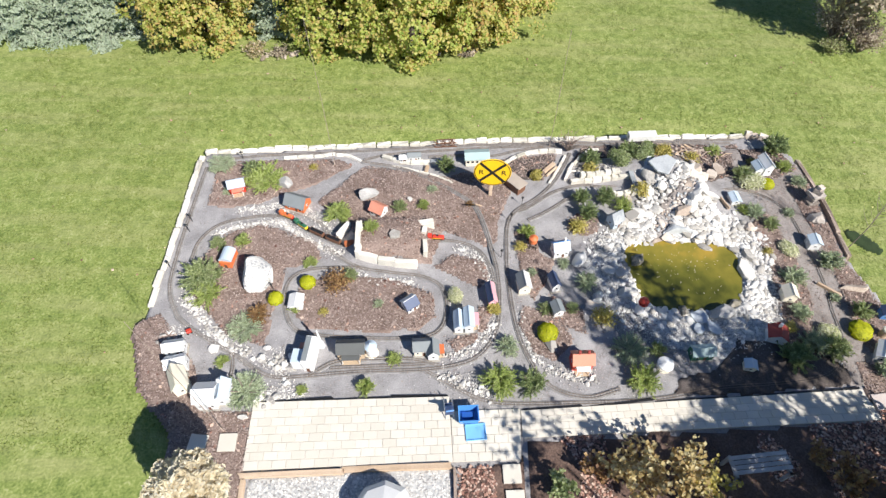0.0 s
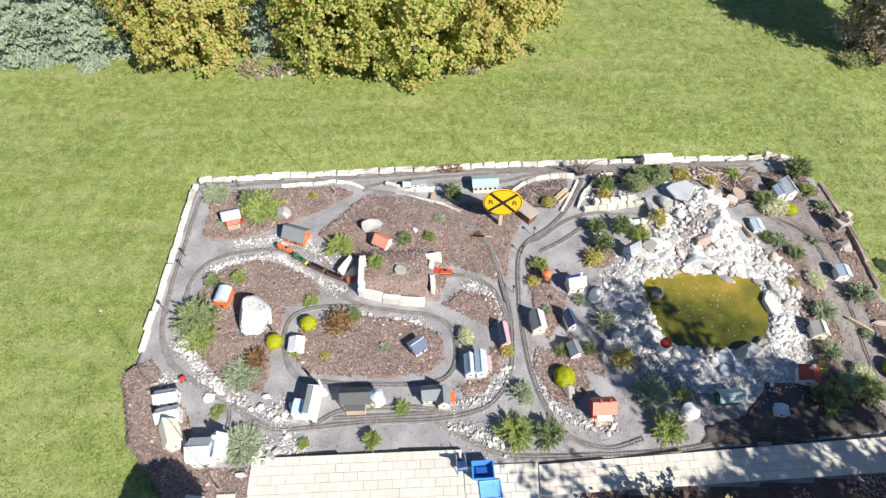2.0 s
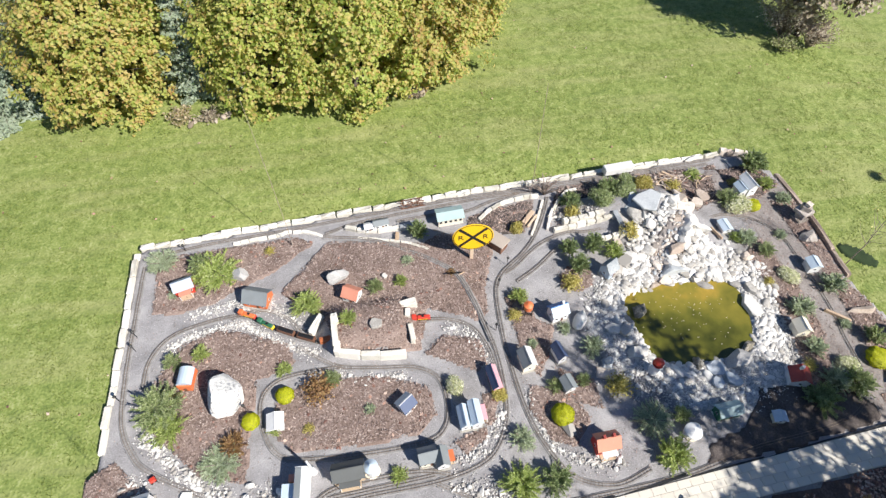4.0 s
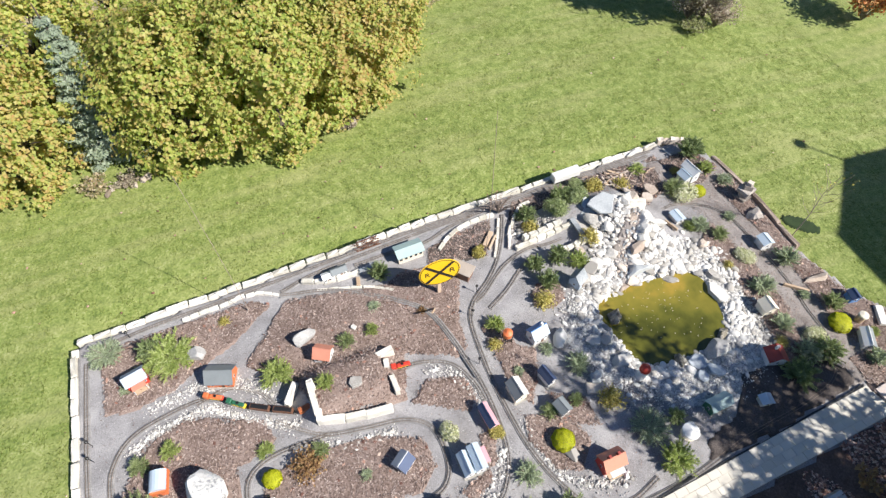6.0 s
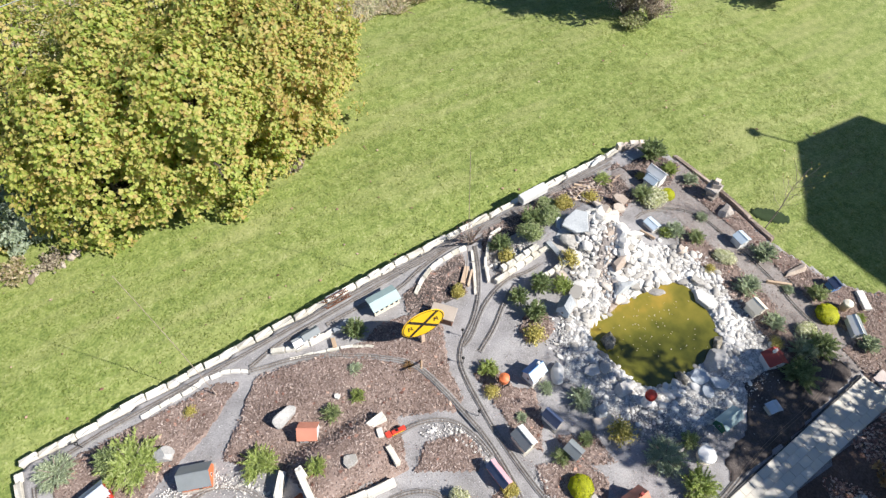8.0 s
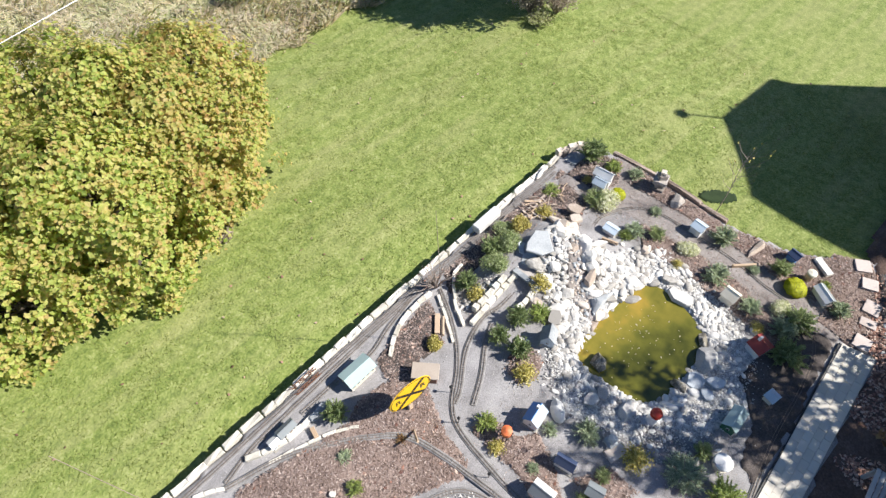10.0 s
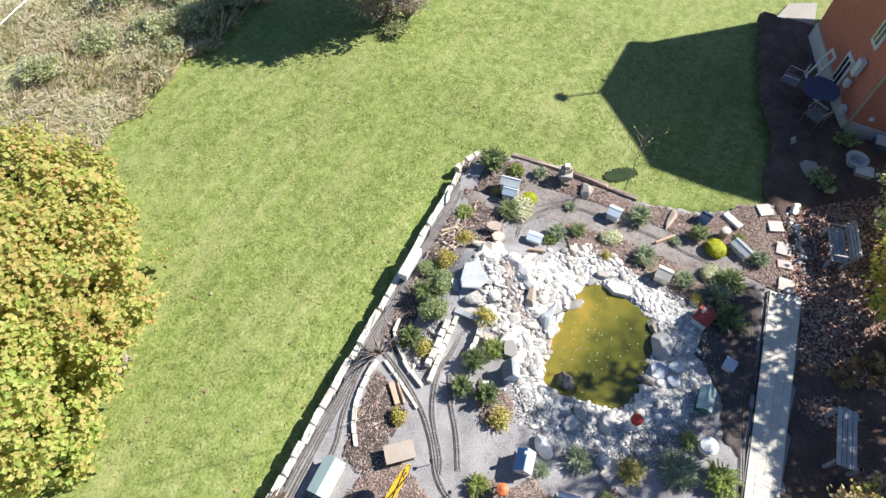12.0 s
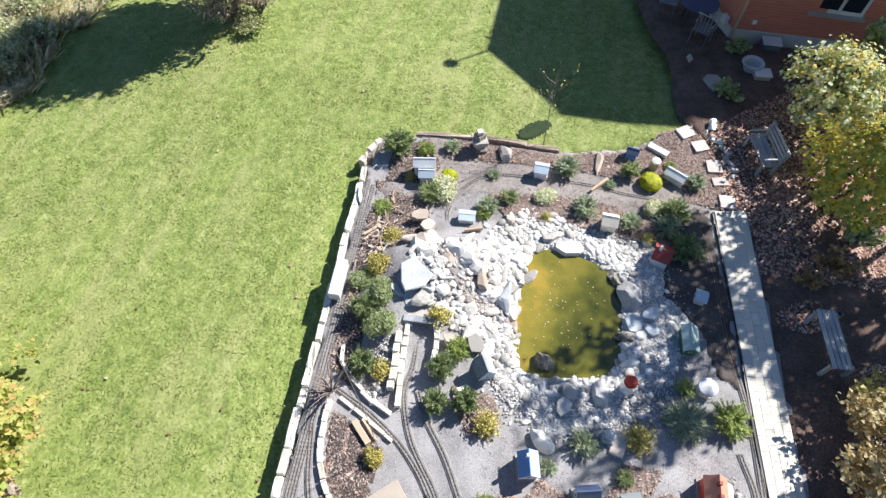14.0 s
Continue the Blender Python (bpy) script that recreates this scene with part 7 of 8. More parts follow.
def hut(x, y, turn, length, width, high, walls, roof, label, rise=None, chimneys=0, porch=None, base=True, windows=True, roof2=None, category="model house"):
    """A small gabled house: ridge along local x, front on local -y."""
    rise = (rise if rise is not None else width * 0.32) * 1.3
    high *= 1.5
    ob = thing("model_house", pose(x, y, bed_z(x, y) + 0.03, 0, 0, turn), label, category, "model houses")
    bm = bmesh.new()
    h, w2, l2 = high, width / 2, length / 2
    prof = [(-w2, 0), (w2, 0), (w2, h), (0, h + rise - 0.002), (-w2, h)]
    a = [bm.verts.new((-l2, p, q)) for p, q in prof]
    b = [bm.verts.new((l2, p, q)) for p, q in prof]
    for k in range(5):
        bm.faces.new((a[k], a[(k + 1) % 5], b[(k + 1) % 5], b[k]))
    bm.faces.new(a[::-1])
    bm.faces.new(b)
    bmesh.ops.recalc_face_normals(bm, faces=bm.faces)
    wall_ = part("wall", bm, walls, ob)
    for s, m_ in ((1, roof), (-1, roof2 or roof)):
        part("roof_panel", roof_slab(length, w2, rise, s, h), m_, ob)
    if rise > 0.02:
        part("ridge_cap", box(length + 0.05, 0.014, 0.01, 0, 0, h + rise + 0.008), roof, ob)
    part("door", box(0.05, 0.008, min(0.11, h * 0.75), length * 0.12, -w2 - 0.002, 0), BROWN, ob)
    if windows:
        for cx in (-length * 0.28, length * 0.34):
            w_ = part("window", box(0.055, 0.008, 0.055, cx, -w2 - 0.002, h * 0.42), WHITE, ob)
            part("pane", box(0.04, 0.006, 0.04, cx, -w2 - 0.005, h * 0.42 + 0.008), WINDOWGLASS, w_)
        for s in (-1, 1):
            w_ = part("window", box(0.008, 0.055, 0.055, s * (l2 + 0.002), 0, h * 0.45), WHITE, ob)
            part("pane", box(0.006, 0.04, 0.04, s * (l2 + 0.005), 0, h * 0.45 + 0.008), WINDOWGLASS, w_)
    for k in range(chimneys):
        part("chimney", box(0.05, 0.05, 0.13, (k - 0.5) * length * 0.45 if chimneys > 1 else length * 0.25, 0.02, h + rise * 0.7, 0.004), DARKRED if walls is not WHITE else WHITE, ob)
    if porch:
        part("porch_roof", box(length * 0.7, 0.11, 0.012, 0, -w2 - 0.06, h * 0.72), porch, ob)
        for s in (-1, 1):
            part("porch_post", box(0.012, 0.012, h * 0.72, s * length * 0.32, -w2 - 0.105, 0), WHITE, ob)
        part("porch_floor", box(length * 0.7, 0.12, 0.014, 0, -w2 - 0.06, 0), TAN, ob)
    if base:
        part("base_plate", box(length + 0.06, width + 0.06, 0.02, 0, 0, -0.03, 0.003), CONCRETE, ob)
    return ob


hut(-4.78, 9.38, 16, 0.36, 0.26, 0.15, RED, GREYBLUE, "small red model house with pale grey-blue roof", porch=SALMON)
hut(-3.28, 8.91, -18, 0.48, 0.36, 0.11, ORANGE, GREYROOF, "long model barn with dark grey roof and orange gables", rise=0.13)
hut(-1.38, 8.66, -28, 0.3, 0.28, 0.13, WHITE, SALMON, "small model cottage with a salmon-red roof", rise=0.1)
hut(-2.86, 6.27, 92, 0.27, 0.26, 0.1, WHITE, WHITE, "small plain white model house beside the loop", rise=0.04)
hut(-1.62, 5.22, 3, 0.5, 0.28, 0.16, TAN, DARKROOF, "tan model railway station with a dark roof", rise=0.1, porch=DARKROOF)
hut(-0.27, 5.29, 5, 0.3, 0.25, 0.15, OFFWHITE, GREYROOF, "grey-roofed model shop with two gables", rise=0.09)
hut(-0.05, 5.22, 95, 0.28, 0.2, 0.16, WHITE, GREYROOF, "grey-roofed model shop wing with an orange porch", rise=0.1, porch=ORANGE)
hut(0.44, 5.86, 93, 0.36, 0.17, 0.14, WHITE, BLUEROOF, "white model house with pale blue roof", rise=0.07)
hut(0.64, 5.88, 93, 0.4, 0.17, 0.19, WHITE, BLUEROOF, "tall white model house with pale blue-grey roof", rise=0.05, porch=PINK)
# the navy roof half stands for the dark shadow beside this house
hut(1.1, 6.5, 98, 0.42, 0.15, 0.14, PINK, NAVY, "narrow pink model house, its shadow coloured as a navy roof side", rise=0.06, roof2=PINK)
hut(-0.55, 6.26, 38, 0.26, 0.26, 0.12, WHITE, WHITE, "small model cottage with navy and white roof", rise=0.09, roof2=NAVY)
hut(-5.02, 5.2, 10, 0.36, 0.22, 0.15, WHITE, WHITE, "white model house with a white roof", rise=0.07)
hut(-4.88, 4.86, 14, 0.36, 0.24, 0.16, WHITE, WHITE, "white model house with a white roof beside its twin", rise=0.08)
hut(-4.71, 4.5, 118, 0.4, 0.28, 0.2, OFFWHITE, OFFWHITE, "cream model church with a steep roof", rise=0.16)
hut(-4.12, 4.22, 4, 0.36, 0.38, 0.22, WHITE, WHITE, "large white model house near the patio", rise=0.12)
hut(-3.85, 4.3, 94, 0.36, 0.24, 0.2, WHITE, BLUEROOF, "wing of the large model house with blue-grey roof", rise=0.1, chimneys=1)
hut(2.63, 7.7, 12, 0.32, 0.26, 0.17, WHITE, BLUE, "blue and white model house with a blue roof", rise=0.1, roof2=BLUEROOF, chimneys=1)
hut(1.78, 6.78, 98, 0.34, 0.24, 0.16, OFFWHITE, GREYROOF, "model house with a grey and white roof", rise=0.09, roof2=WHITE)
hut(2.42, 6.84, 105, 0.3, 0.16, 0.15, WHITE, NAVY, "small white model house with navy roof", rise=0.08)
hut(2.43, 6.22, 105, 0.24, 0.2, 0.13, WHITE, GREYROOF, "small white model house with slate-blue roof", rise=0.06)
hut(2.78, 5.08, 3, 0.38, 0.28, 0.18, RED, SALMON, "red model farmhouse with two chimneys", rise=0.11, chimneys=2, porch=WHITE)
hut(7.95, 10.43, 100, 0.4, 0.22, 0.2, WHITE, WHITE, "white model house with a pale blue wing", rise=0.08, roof2=BLUEROOF)
hut(7.74, 10.35, 100, 0.26, 0.2, 0.15, WHITE, BLUEROOF, "pale blue-roofed wing of the white model house", rise=0.06)
hut(8.35, 8.13, 88, 0.24, 0.24, 0.14, WHITE, BLUEROOF, "little pale blue model house by the track", rise=0.05)
hut(7.32, 6.74, 88, 0.26, 0.26, 0.15, OFFWHITE, OFFWHITE, "cream-roofed model house on the bank", rise=0.08)
hut(6.76, 5.78, 75, 0.28, 0.34, 0.14, WHITE, DARKRED, "model house with a dark red roof", rise=0.09, chimneys=1)
hut(6.04, 5.11, 80, 0.16, 0.2, 0.1, OFFWHITE, BLUEROOF, "tiny pale model hut in the shade", rise=0.04)
hut(5.15, 5.34, 4, 0.42, 0.22, 0.14, GREENPAINT, TEAL, "model greenhouse with a grey-green roof", rise=0.07)
hut(6.93, 9.38, 95, 0.27, 0.2, 0.08, WHITE, BLUEROOF, "small model hut with a pale grey roof", rise=0.03)
hut(8.77, 5.49, 60, 0.38, 0.2, 0.11, WHITE, WHITE, "low white model house with a grey and white roof", rise=0.05, roof2=GREYROOF)
hut(9.2, 6.36, 80, 0.2, 0.18, 0.12, BLUE, NAVY, "small navy model hut near the lawn", rise=0.05)
hut(-0.66, 10.42, 6, 0.3, 0.14, 0.12, WHITE, GREYROOF, "low white model depot beside the north track", rise=0.04)
hut(-0.93, 10.38, 6, 0.16, 0.14, 0.1, WHITE, WHITE, "low white model shed beside the north track", rise=0.03)
hut(3.96, 8.56, 30, 0.26, 0.26, 0.16, BLUEROOF, SLATE, "grey-blue model house among the rocks", rise=0.14)

# the station hall of flat-roofed blocks
hall = thing("model_house", pose(-2.48, 5.1, 0.01, 0, 0, -4), "white flat-roofed model grain store with grey roof decks", "model house", "model houses")
part("wall", box(0.2, 0.55, 0.4, 0.1, 0, 0, 0.005), WHITE, hall)
part("roof_deck", box(0.1, 0.5, 0.012, 0.06, 0.0, 0.402), GREYROOF, hall)
annex = part("annex", box(0.2, 0.3, 0.27, -0.12, -0.1, 0, 0.004), WHITE, hall)
part("roof_deck", box(0.2, 0.28, 0.012, -0.12, -0.1, 0.272), BLUEROOF, annex)
part("dormer", box(0.1, 0.12, 0.24, -0.08, 0.14, 0.0, 0.004), SALMON, hall)
part("door", box(0.06, 0.008, 0.12, 0.1, -0.28, 0), BROWN, hall)
# hut with a half-round roof
oh = thing("model_house", pose(-4.5, 7.34, 0.03, 0, 0, 84), "orange model hut with a pale blue rounded roof", "model house", "model houses")
part("wall", box(0.4, 0.24, 0.2, 0, 0, 0, 0.004), ORANGE, oh)
bm = bmesh.new()
rings = [[bm.verts.new((x, 0.14 * math.cos(k * math.pi / 8), 0.19 + 0.1 * math.sin(k * math.pi / 8))) for k in range(9)] for x in (-0.17, 0.17)]
for k in range(8):
    bm.faces.new((rings[0][k], rings[0][k + 1], rings[1][k + 1], rings[1][k]))
bm.faces.new(rings[0][::-1])
bm.faces.new(rings[1])
bmesh.ops.recalc_face_normals(bm, faces=bm.faces)
part("roof", bm, BLUEROOF, oh)
part("door", box(0.008, 0.06, 0.11, -0.204, 0, 0), BROWN, oh)
part("step", box(0.06, 0.2, 0.02, -0.24, 0, -0.02), CONCRETE, oh)
# engine shed with a ribbed teal roof
shed = thing("model_shed", pose(0.87, 10.41, 0.0, 0, 0, 4) @ Matrix.Scale(1.12, 4), "open model engine shed with a ribbed teal roof", "model shed")
part("wall", box(0.5, 0.012, 0.22, 0, -0.12, 0), OFFWHITE, shed)
part("wall", box(0.5, 0.012, 0.22, 0, 0.12, 0), OFFWHITE, shed)
for s in (-1, 1):
    bmr = roof_slab(0.5, 0.14, 0.06, s, 0.22)
    part("roof_panel", bmr, TEAL, shed)
for k in range(5):
    part("window", box(0.05, 0.008, 0.05, -0.2 + 0.1 * k, -0.128, 0.1), WINDOWGLASS, shed)
# flat brown shed behind the sign
fs_ = thing("model_shed", pose(1.77, 9.58, fall(1.77), 0, 0, -47), "low model shed with a flat tan-brown roof", "model shed")
part("wall", box(0.42, 0.26, 0.24, 0, 0, 0, 0.004), BROWN, fs_)
part("roof", box(0.5, 0.31, 0.025, 0, 0, 0.24, 0.005), material("tan_felt", ((0.36, 0.3, 0.25), (0.47, 0.4, 0.34)), scale=4, fine=50, rough=0.9), fs_)
# white goods trailer on the north line
bus = thing("model_trailer", pose(5.08, 11.33, fall(5.08) + 0.03, 0, 0, 4), "long white model trailer parked by the wall", "model trailer")
part("body", box(0.72, 0.2, 0.2, 0, 0, 0.06, 0.015), WHITE, bus)
part("chassis", box(0.68, 0.12, 0.03, 0, 0, 0.03), BLACK, bus)
for sx in (-0.25, -0.18, 0.2, 0.27):
    for sy in (-0.08, 0.08):
        wl = lathe([(0.03, -0.01), (0.03, 0.01)], 12)
        bmesh.ops.transform(wl, matrix=pose(sx, sy, 0.03, 90), verts=wl.verts)
        part("wheel", wl, BLACK, bus)
# silo, lighthouse, water tower, dome, lantern
silo = thing("model_silo", pose(-1.24, 5.22, 0.0), "round white model silo with a conical roof", "model silo")
part("tank", lathe([(0.11, 0), (0.11, 0.32)], 20), WHITE, silo)
part("roof", lathe([(0.125, 0.32), (0.02, 0.4), (0.015, 0.42)], 20), BLUEROOF, silo)
part("plinth", lathe([(0.14, 0), (0.13, 0.03)], 20), OFFWHITE, silo)
light = thing("model_lighthouse", pose(4.15, 6.31, fall(4.15) + 0.02), "white model lighthouse with a red cap", "model lighthouse")
part("tower", lathe([(0.1, 0), (0.07, 0.3)], 20), WHITE, light)
part("gallery", lathe([(0.1, 0.3), (0.1, 0.315)], 20), RED, light)
part("lantern", lathe([(0.06, 0.315), (0.06, 0.37)], 16), WINDOWGLASS, light)
part("cap", lathe([(0.1, 0.37), (0.07, 0.43), (0.02, 0.46), (0.01, 0.47)], 20), RED, light)
wt = thing("model_water_tower", pose(2.05, 7.83, fall(2.05)), "orange model water tank on a dark timber frame", "model water tower")
part("tank", lathe([(0.09, 0.24), (0.095, 0.36), (0.03, 0.4), (0.01, 0.405)], 20), ORANGE, wt)
for sx in (-1, 1):
    for sy in (-1, 1):
        part("leg", box(0.014, 0.014, 0.24, sx * 0.07, sy * 0.07), BLACK, wt)
for s in (-1, 1):
    part("crossbeam", box(0.16, 0.012, 0.014, 0, s * 0.07, 0.12), BLACK, wt)
    part("crossbeam", box(0.012, 0.16, 0.014, s * 0.07, 0, 0.22), BLACK, wt)
dome = thing("model_bandstand", pose(4.39, 5.07, fall(4.39)), "white round-roofed model bandstand in the shade", "model bandstand")
part("roof", lathe([(0.16, 0.16), (0.15, 0.18), (0.06, 0.22), (0.012, 0.24)], 20), WHITE, dome)
part("floor", lathe([(0.14, 0), (0.14, 0.03)], 20), OFFWHITE, dome)
for k in range(6):
    part("post", box(0.012, 0.012, 0.14, 0.12 * math.cos(k * 1.047), 0.12 * math.sin(k * 1.047), 0.03), WHITE, dome)
lan = thing("stone_cairn", pose(8.8, 9.46, fall(8.8), 0, 4, 15), "cairn of stacked brown and grey stones", "stone cairn")
for sx, sy, h, z, a in ((0.3, 0.3, 0.14, -0.05, 0), (0.2, 0.2, 0.14, 0.09, 20), (0.34, 0.3, 0.1, 0.23, 5), (0.18, 0.2, 0.12, 0.33, 40), (0.13, 0.12, 0.08, 0.45, 10)):
    me = BLOCKS[int(a) % 6].copy()
    me.materials.append(ROCKBROWN if z < 0.4 else TANSTONE)
    part("stone", me, None, lan, at=Matrix.LocRotScale((0, 0, z), Euler((0, 0, radians(a))), (sx, sy, h)))
bh = thing("bird_house", pose(8.99, 5.9, bed_z(8.99, 5.9)), "round tan log bird house", "bird house")
part("body", lathe([(0.08, 0), (0.085, 0.24)], 16), EDGEWOOD, bh)
part("roof", lathe([(0.1, 0.24), (0.09, 0.27), (0.02, 0.3)], 16), OFFWHITE, bh)
tower = thing("model_tower", pose(-2.23, 5.36, 0.0), "slim white model tower beside the station", "model tower")
part("base", lathe([(0.07, 0), (0.06, 0.12), (0.045, 0.16)], 12), WHITE, tower)
part("mast", lathe([(0.03, 0.16), (0.018, 0.6), (0.02, 0.62)], 10), WHITE, tower)
for x, y, a, L, w_, l in ((9.46, 5.82, 62, 0.44, 0.15, "long white stone bench slab"), (2.63, 10.22, 47, 0.42, 0.1, "pale timber baulk lying in the mulch"), (2.69, 10.11, 47, 0.4, 0.04, "pale timber baulk lying in the mulch"), (3.6, 8.86, -60, 0.22, 0.07, "white plank beside the shrubs"), (-0.34, 10.09, 80, 0.2, 0.08, "short tan stone post"), (8.3, 6.95, 140, 0.5, 0.05, "tan log lying at the bed edge"), (6.65, 9.2, -70, 0.35, 0.04, "thin grey board beside the track")):
    ob = part("plank", box(L, w_, 0.08, bevel=0.006), LIMESTONE if "white" in l else EDGEWOOD)
    ob.matrix_basis = pose(x, y, bed_z(x, y) + 0.02, 0, 0, a)
    tagged(ob, l, "plank")
rnd = random.Random(12)
for k in range(16):
    x, y = 6.3 + rnd.gauss(0, 0.35), 10.65 + rnd.gauss(0, 0.22)
    L = rnd.uniform(0.15, 0.45)
    ob = part("driftwood", tube([(0, 0, 0), (L * 0.5, 0.02, 0.02), (L, -0.01, 0)], 0.014, 5, taper=0.5), TIMBER if k % 3 else EDGEWOOD)
    ob.matrix_basis = pose(x, y, bed_z(x, y) + 0.06, 0, -6, rnd.uniform(0, 180))
    tagged(ob, "weathered driftwood stick on the bank", "driftwood", "driftwood pieces")
# bare twiggy bush at the junction
bush(3.15, 10.85, 0.48, 0.55, LITTER, "bare twiggy bush at the junction of the tracks", 93, 40, 0.03, 40)
# trestle beside the north wall
tr = thing("model_bridge", pose(0.1, 10.95, 0.02, 0, 0, 5), "dark timber model truss bridge with white stones", "model bridge")
for s in (-1, 1):
    part("beam", box(0.5, 0.015, 0.015, 0, s * 0.07, 0.13), BROWN, tr)
    part("beam", box(0.56, 0.015, 0.02, 0, s * 0.07, 0.01), BROWN, tr)
    for k in range(5):
        part("strut", box(0.012, 0.012, 0.14, -0.22 + 0.11 * k, s * 0.07, 0, m=None), BROWN, tr)
        part("brace", box(0.012, 0.01, 0.165, 0, 0, 0, m=pose(-0.165 + 0.11 * (k - 0.5), s * 0.07, 0.01, 0, 38 if k % 2 else -38, 0)), BROWN, tr)
# tall thin rods, added to cast the line shadows across the lawn
for x, y in ((-2.6, 10.2), (2.45, 9.9), (-3.75, 3.65)):
    rod = thing("garden_rod", pose(x, y, bed_z(x, y)), "tall thin weathered rod stuck in the bed", "rod", "tall garden rods")
    part("rod", tube([(0, 0, -0.1), (0.02, 0, 2.0), (0.0, 0.03, 4.0)], 0.0065, 6, None, 0.6), TIMBER, rod)
    part("foot", tube([(0, 0, -0.05), (0, 0, 0.2)], 0.012, 8), TIMBER, rod)
# stone ornament on its slab, and a little pot
orn = thing("garden_ornament", pose(3.3, 6.53, fall(3.3), 0, 0, 75), "grey stone ornament on a pinkish slab", "ornament")
part("slab", box(0.22, 0.4, 0.05, -0.16, 0, 0, 0.01), TANSTONE, orn)
part("base", box(0.2, 0.18, 0.1, 0.02, 0, 0, 0.02), SLATE, orn)
me = stone_mesh("figure", 23, 0.9, 0.3, 3)
me.materials.append(SLATE)
part("figure", me, None, orn, at=Matrix.LocRotScale((0.03, 0, 0.18), Euler((0, 0.2, 0.4)), (0.11, 0.08, 0.11)))
# things left on the patio
cart = thing("folding_chair", pose(0.26, 4.12, 0.04, 0, 0, 8), "folded blue and white chair on the patio edge", "folding chair")
part("backrest", box(0.15, 0.03, 0.34, 0, 0.08, 0.12, 0.008, m=pose(0, 0, 0, 35)), BLUE, cart)
for k in range(4):
    part("stripe", box(0.11, 0.006, 0.025, 0, 0.062, 0.16 + 0.07 * k, m=pose(0, 0, 0, 35)), WHITE, cart)
part("seat", box(0.16, 0.22, 0.02, 0, -0.05, 0.13, 0.005), NAVY, cart)
for s in (-1, 1):
    part("leg", tube([(s * 0.075, -0.18, 0), (s * 0.075, 0.08, 0.3)], 0.009, 6), STEEL, cart)
    part("leg", tube([(s * 0.075, 0.16, 0), (s * 0.075, -0.14, 0.16)], 0.009, 6), STEEL, cart)
bn = thing("storage_bin", pose(0.62, 3.97, 0.045, 0, 0, 4), "open dark blue plastic storage bin", "storage bin")
bm = bmesh.new()
rings = []
for sx, sy, z in ((0.3, 0.24, 0), (0.36, 0.29, 0.19), (0.37, 0.3, 0.19), (0.37, 0.3, 0.2), (0.335, 0.265, 0.2), (0.28, 0.22, 0.02)):
    rings.append([bm.verts.new((a * sx / 2, b * sy / 2, z)) for a, b in ((-1, -1), (1, -1), (1, 1), (-1, 1))])
for r0, r1 in zip(rings, rings[1:]):
    for k in range(4):
        bm.faces.new((r0[k], r0[(k + 1) % 4], r1[(k + 1) % 4], r1[k]))
bm.faces.new(rings[0][::-1])
bm.faces.new(rings[-1])
part("tub", bm, BINBLUE, bn)
part("inner_tray", box(0.2, 0.12, 0.05, -0.02, 0.02, 0.03, 0.01), BINDARK, bn)
ld = thing("bin_lid", pose(0.75, 3.7, 0.042, 0, 0, 6), "bright blue plastic lid lying upside down", "bin lid")
part("tray", box(0.36, 0.28, 0.012, 0, 0, 0, 0.005), LIDBLUE, ld)
for sx, sy, cx, cy in ((0.37, 0.02, 0, 0.14), (0.37, 0.02, 0, -0.14), (0.02, 0.26, 0.175, 0), (0.02, 0.26, -0.175, 0)):
    part("rim", box(sx, sy, 0.03, cx, cy, 0.0, 0.004), LIDBLUE, ld)
cn = thing("patio_cover", pose(-0.75, 2.25, 0.0, 0, 0, 10), "white fabric cover over patio furniture", "cover")
part("cover", lathe([(0.55, 0), (0.52, 0.4), (0.42, 0.5), (0.1, 0.6), (0.02, 0.62)], 9), WHITE, cn)
rb = thing("model_wagon", pose(-4.9, 5.6, 0.02, 0, 0, 30), "little red toy wagon on the gravel", "toy wagon")
part("body", box(0.1, 0.08, 0.07, 0, 0, 0.02, 0.01), RED, rb)
for sx in (-1, 1):
    for sy in (-1, 1):
        wl = lathe([(0.018, -0.006), (0.018, 0.006)], 10)
        bmesh.ops.transform(wl, matrix=pose(sx * 0.035, sy * 0.044, 0.018, 90), verts=wl.verts)
        part("wheel", wl, BLACK, rb)
for k, (x, y) in enumerate([(-5.62, 8.42), (-5.6, 8.12), (-5.72, 7.12), (1.36, 7.55), (-3.42, 6.62), (1.9, 9.05), (1.62, 8.55), (-4.9, 10.4)]):
    lp = thing("model_lamp_post", pose(x, y, 0.0), "small dark model lamp post beside the track", "model lamp", "model lamp posts")
    part("pole", tube([(0, 0, 0), (0, 0, 0.2)], 0.007, 6), BLACK, lp)
    part("lantern", lathe([(0.012, 0.2), (0.03, 0.23), (0.03, 0.25), (0.008, 0.27)], 10), BLACK, lp)


# ---- train ----
line = spline(TRAINLINE, 0.01)
run = [0.0]
for a, b in zip(line, line[1:]):
    run.append(run[-1] + (b - a).length)


def on_line(s):
    k = min(range(len(run)), key=lambda i: abs(run[i] - s))
    d = line[min(k + 4, len(line) - 1)] - line[max(k - 4, 0)]
    return line[k], math.degrees(math.atan2(d.y, d.x))


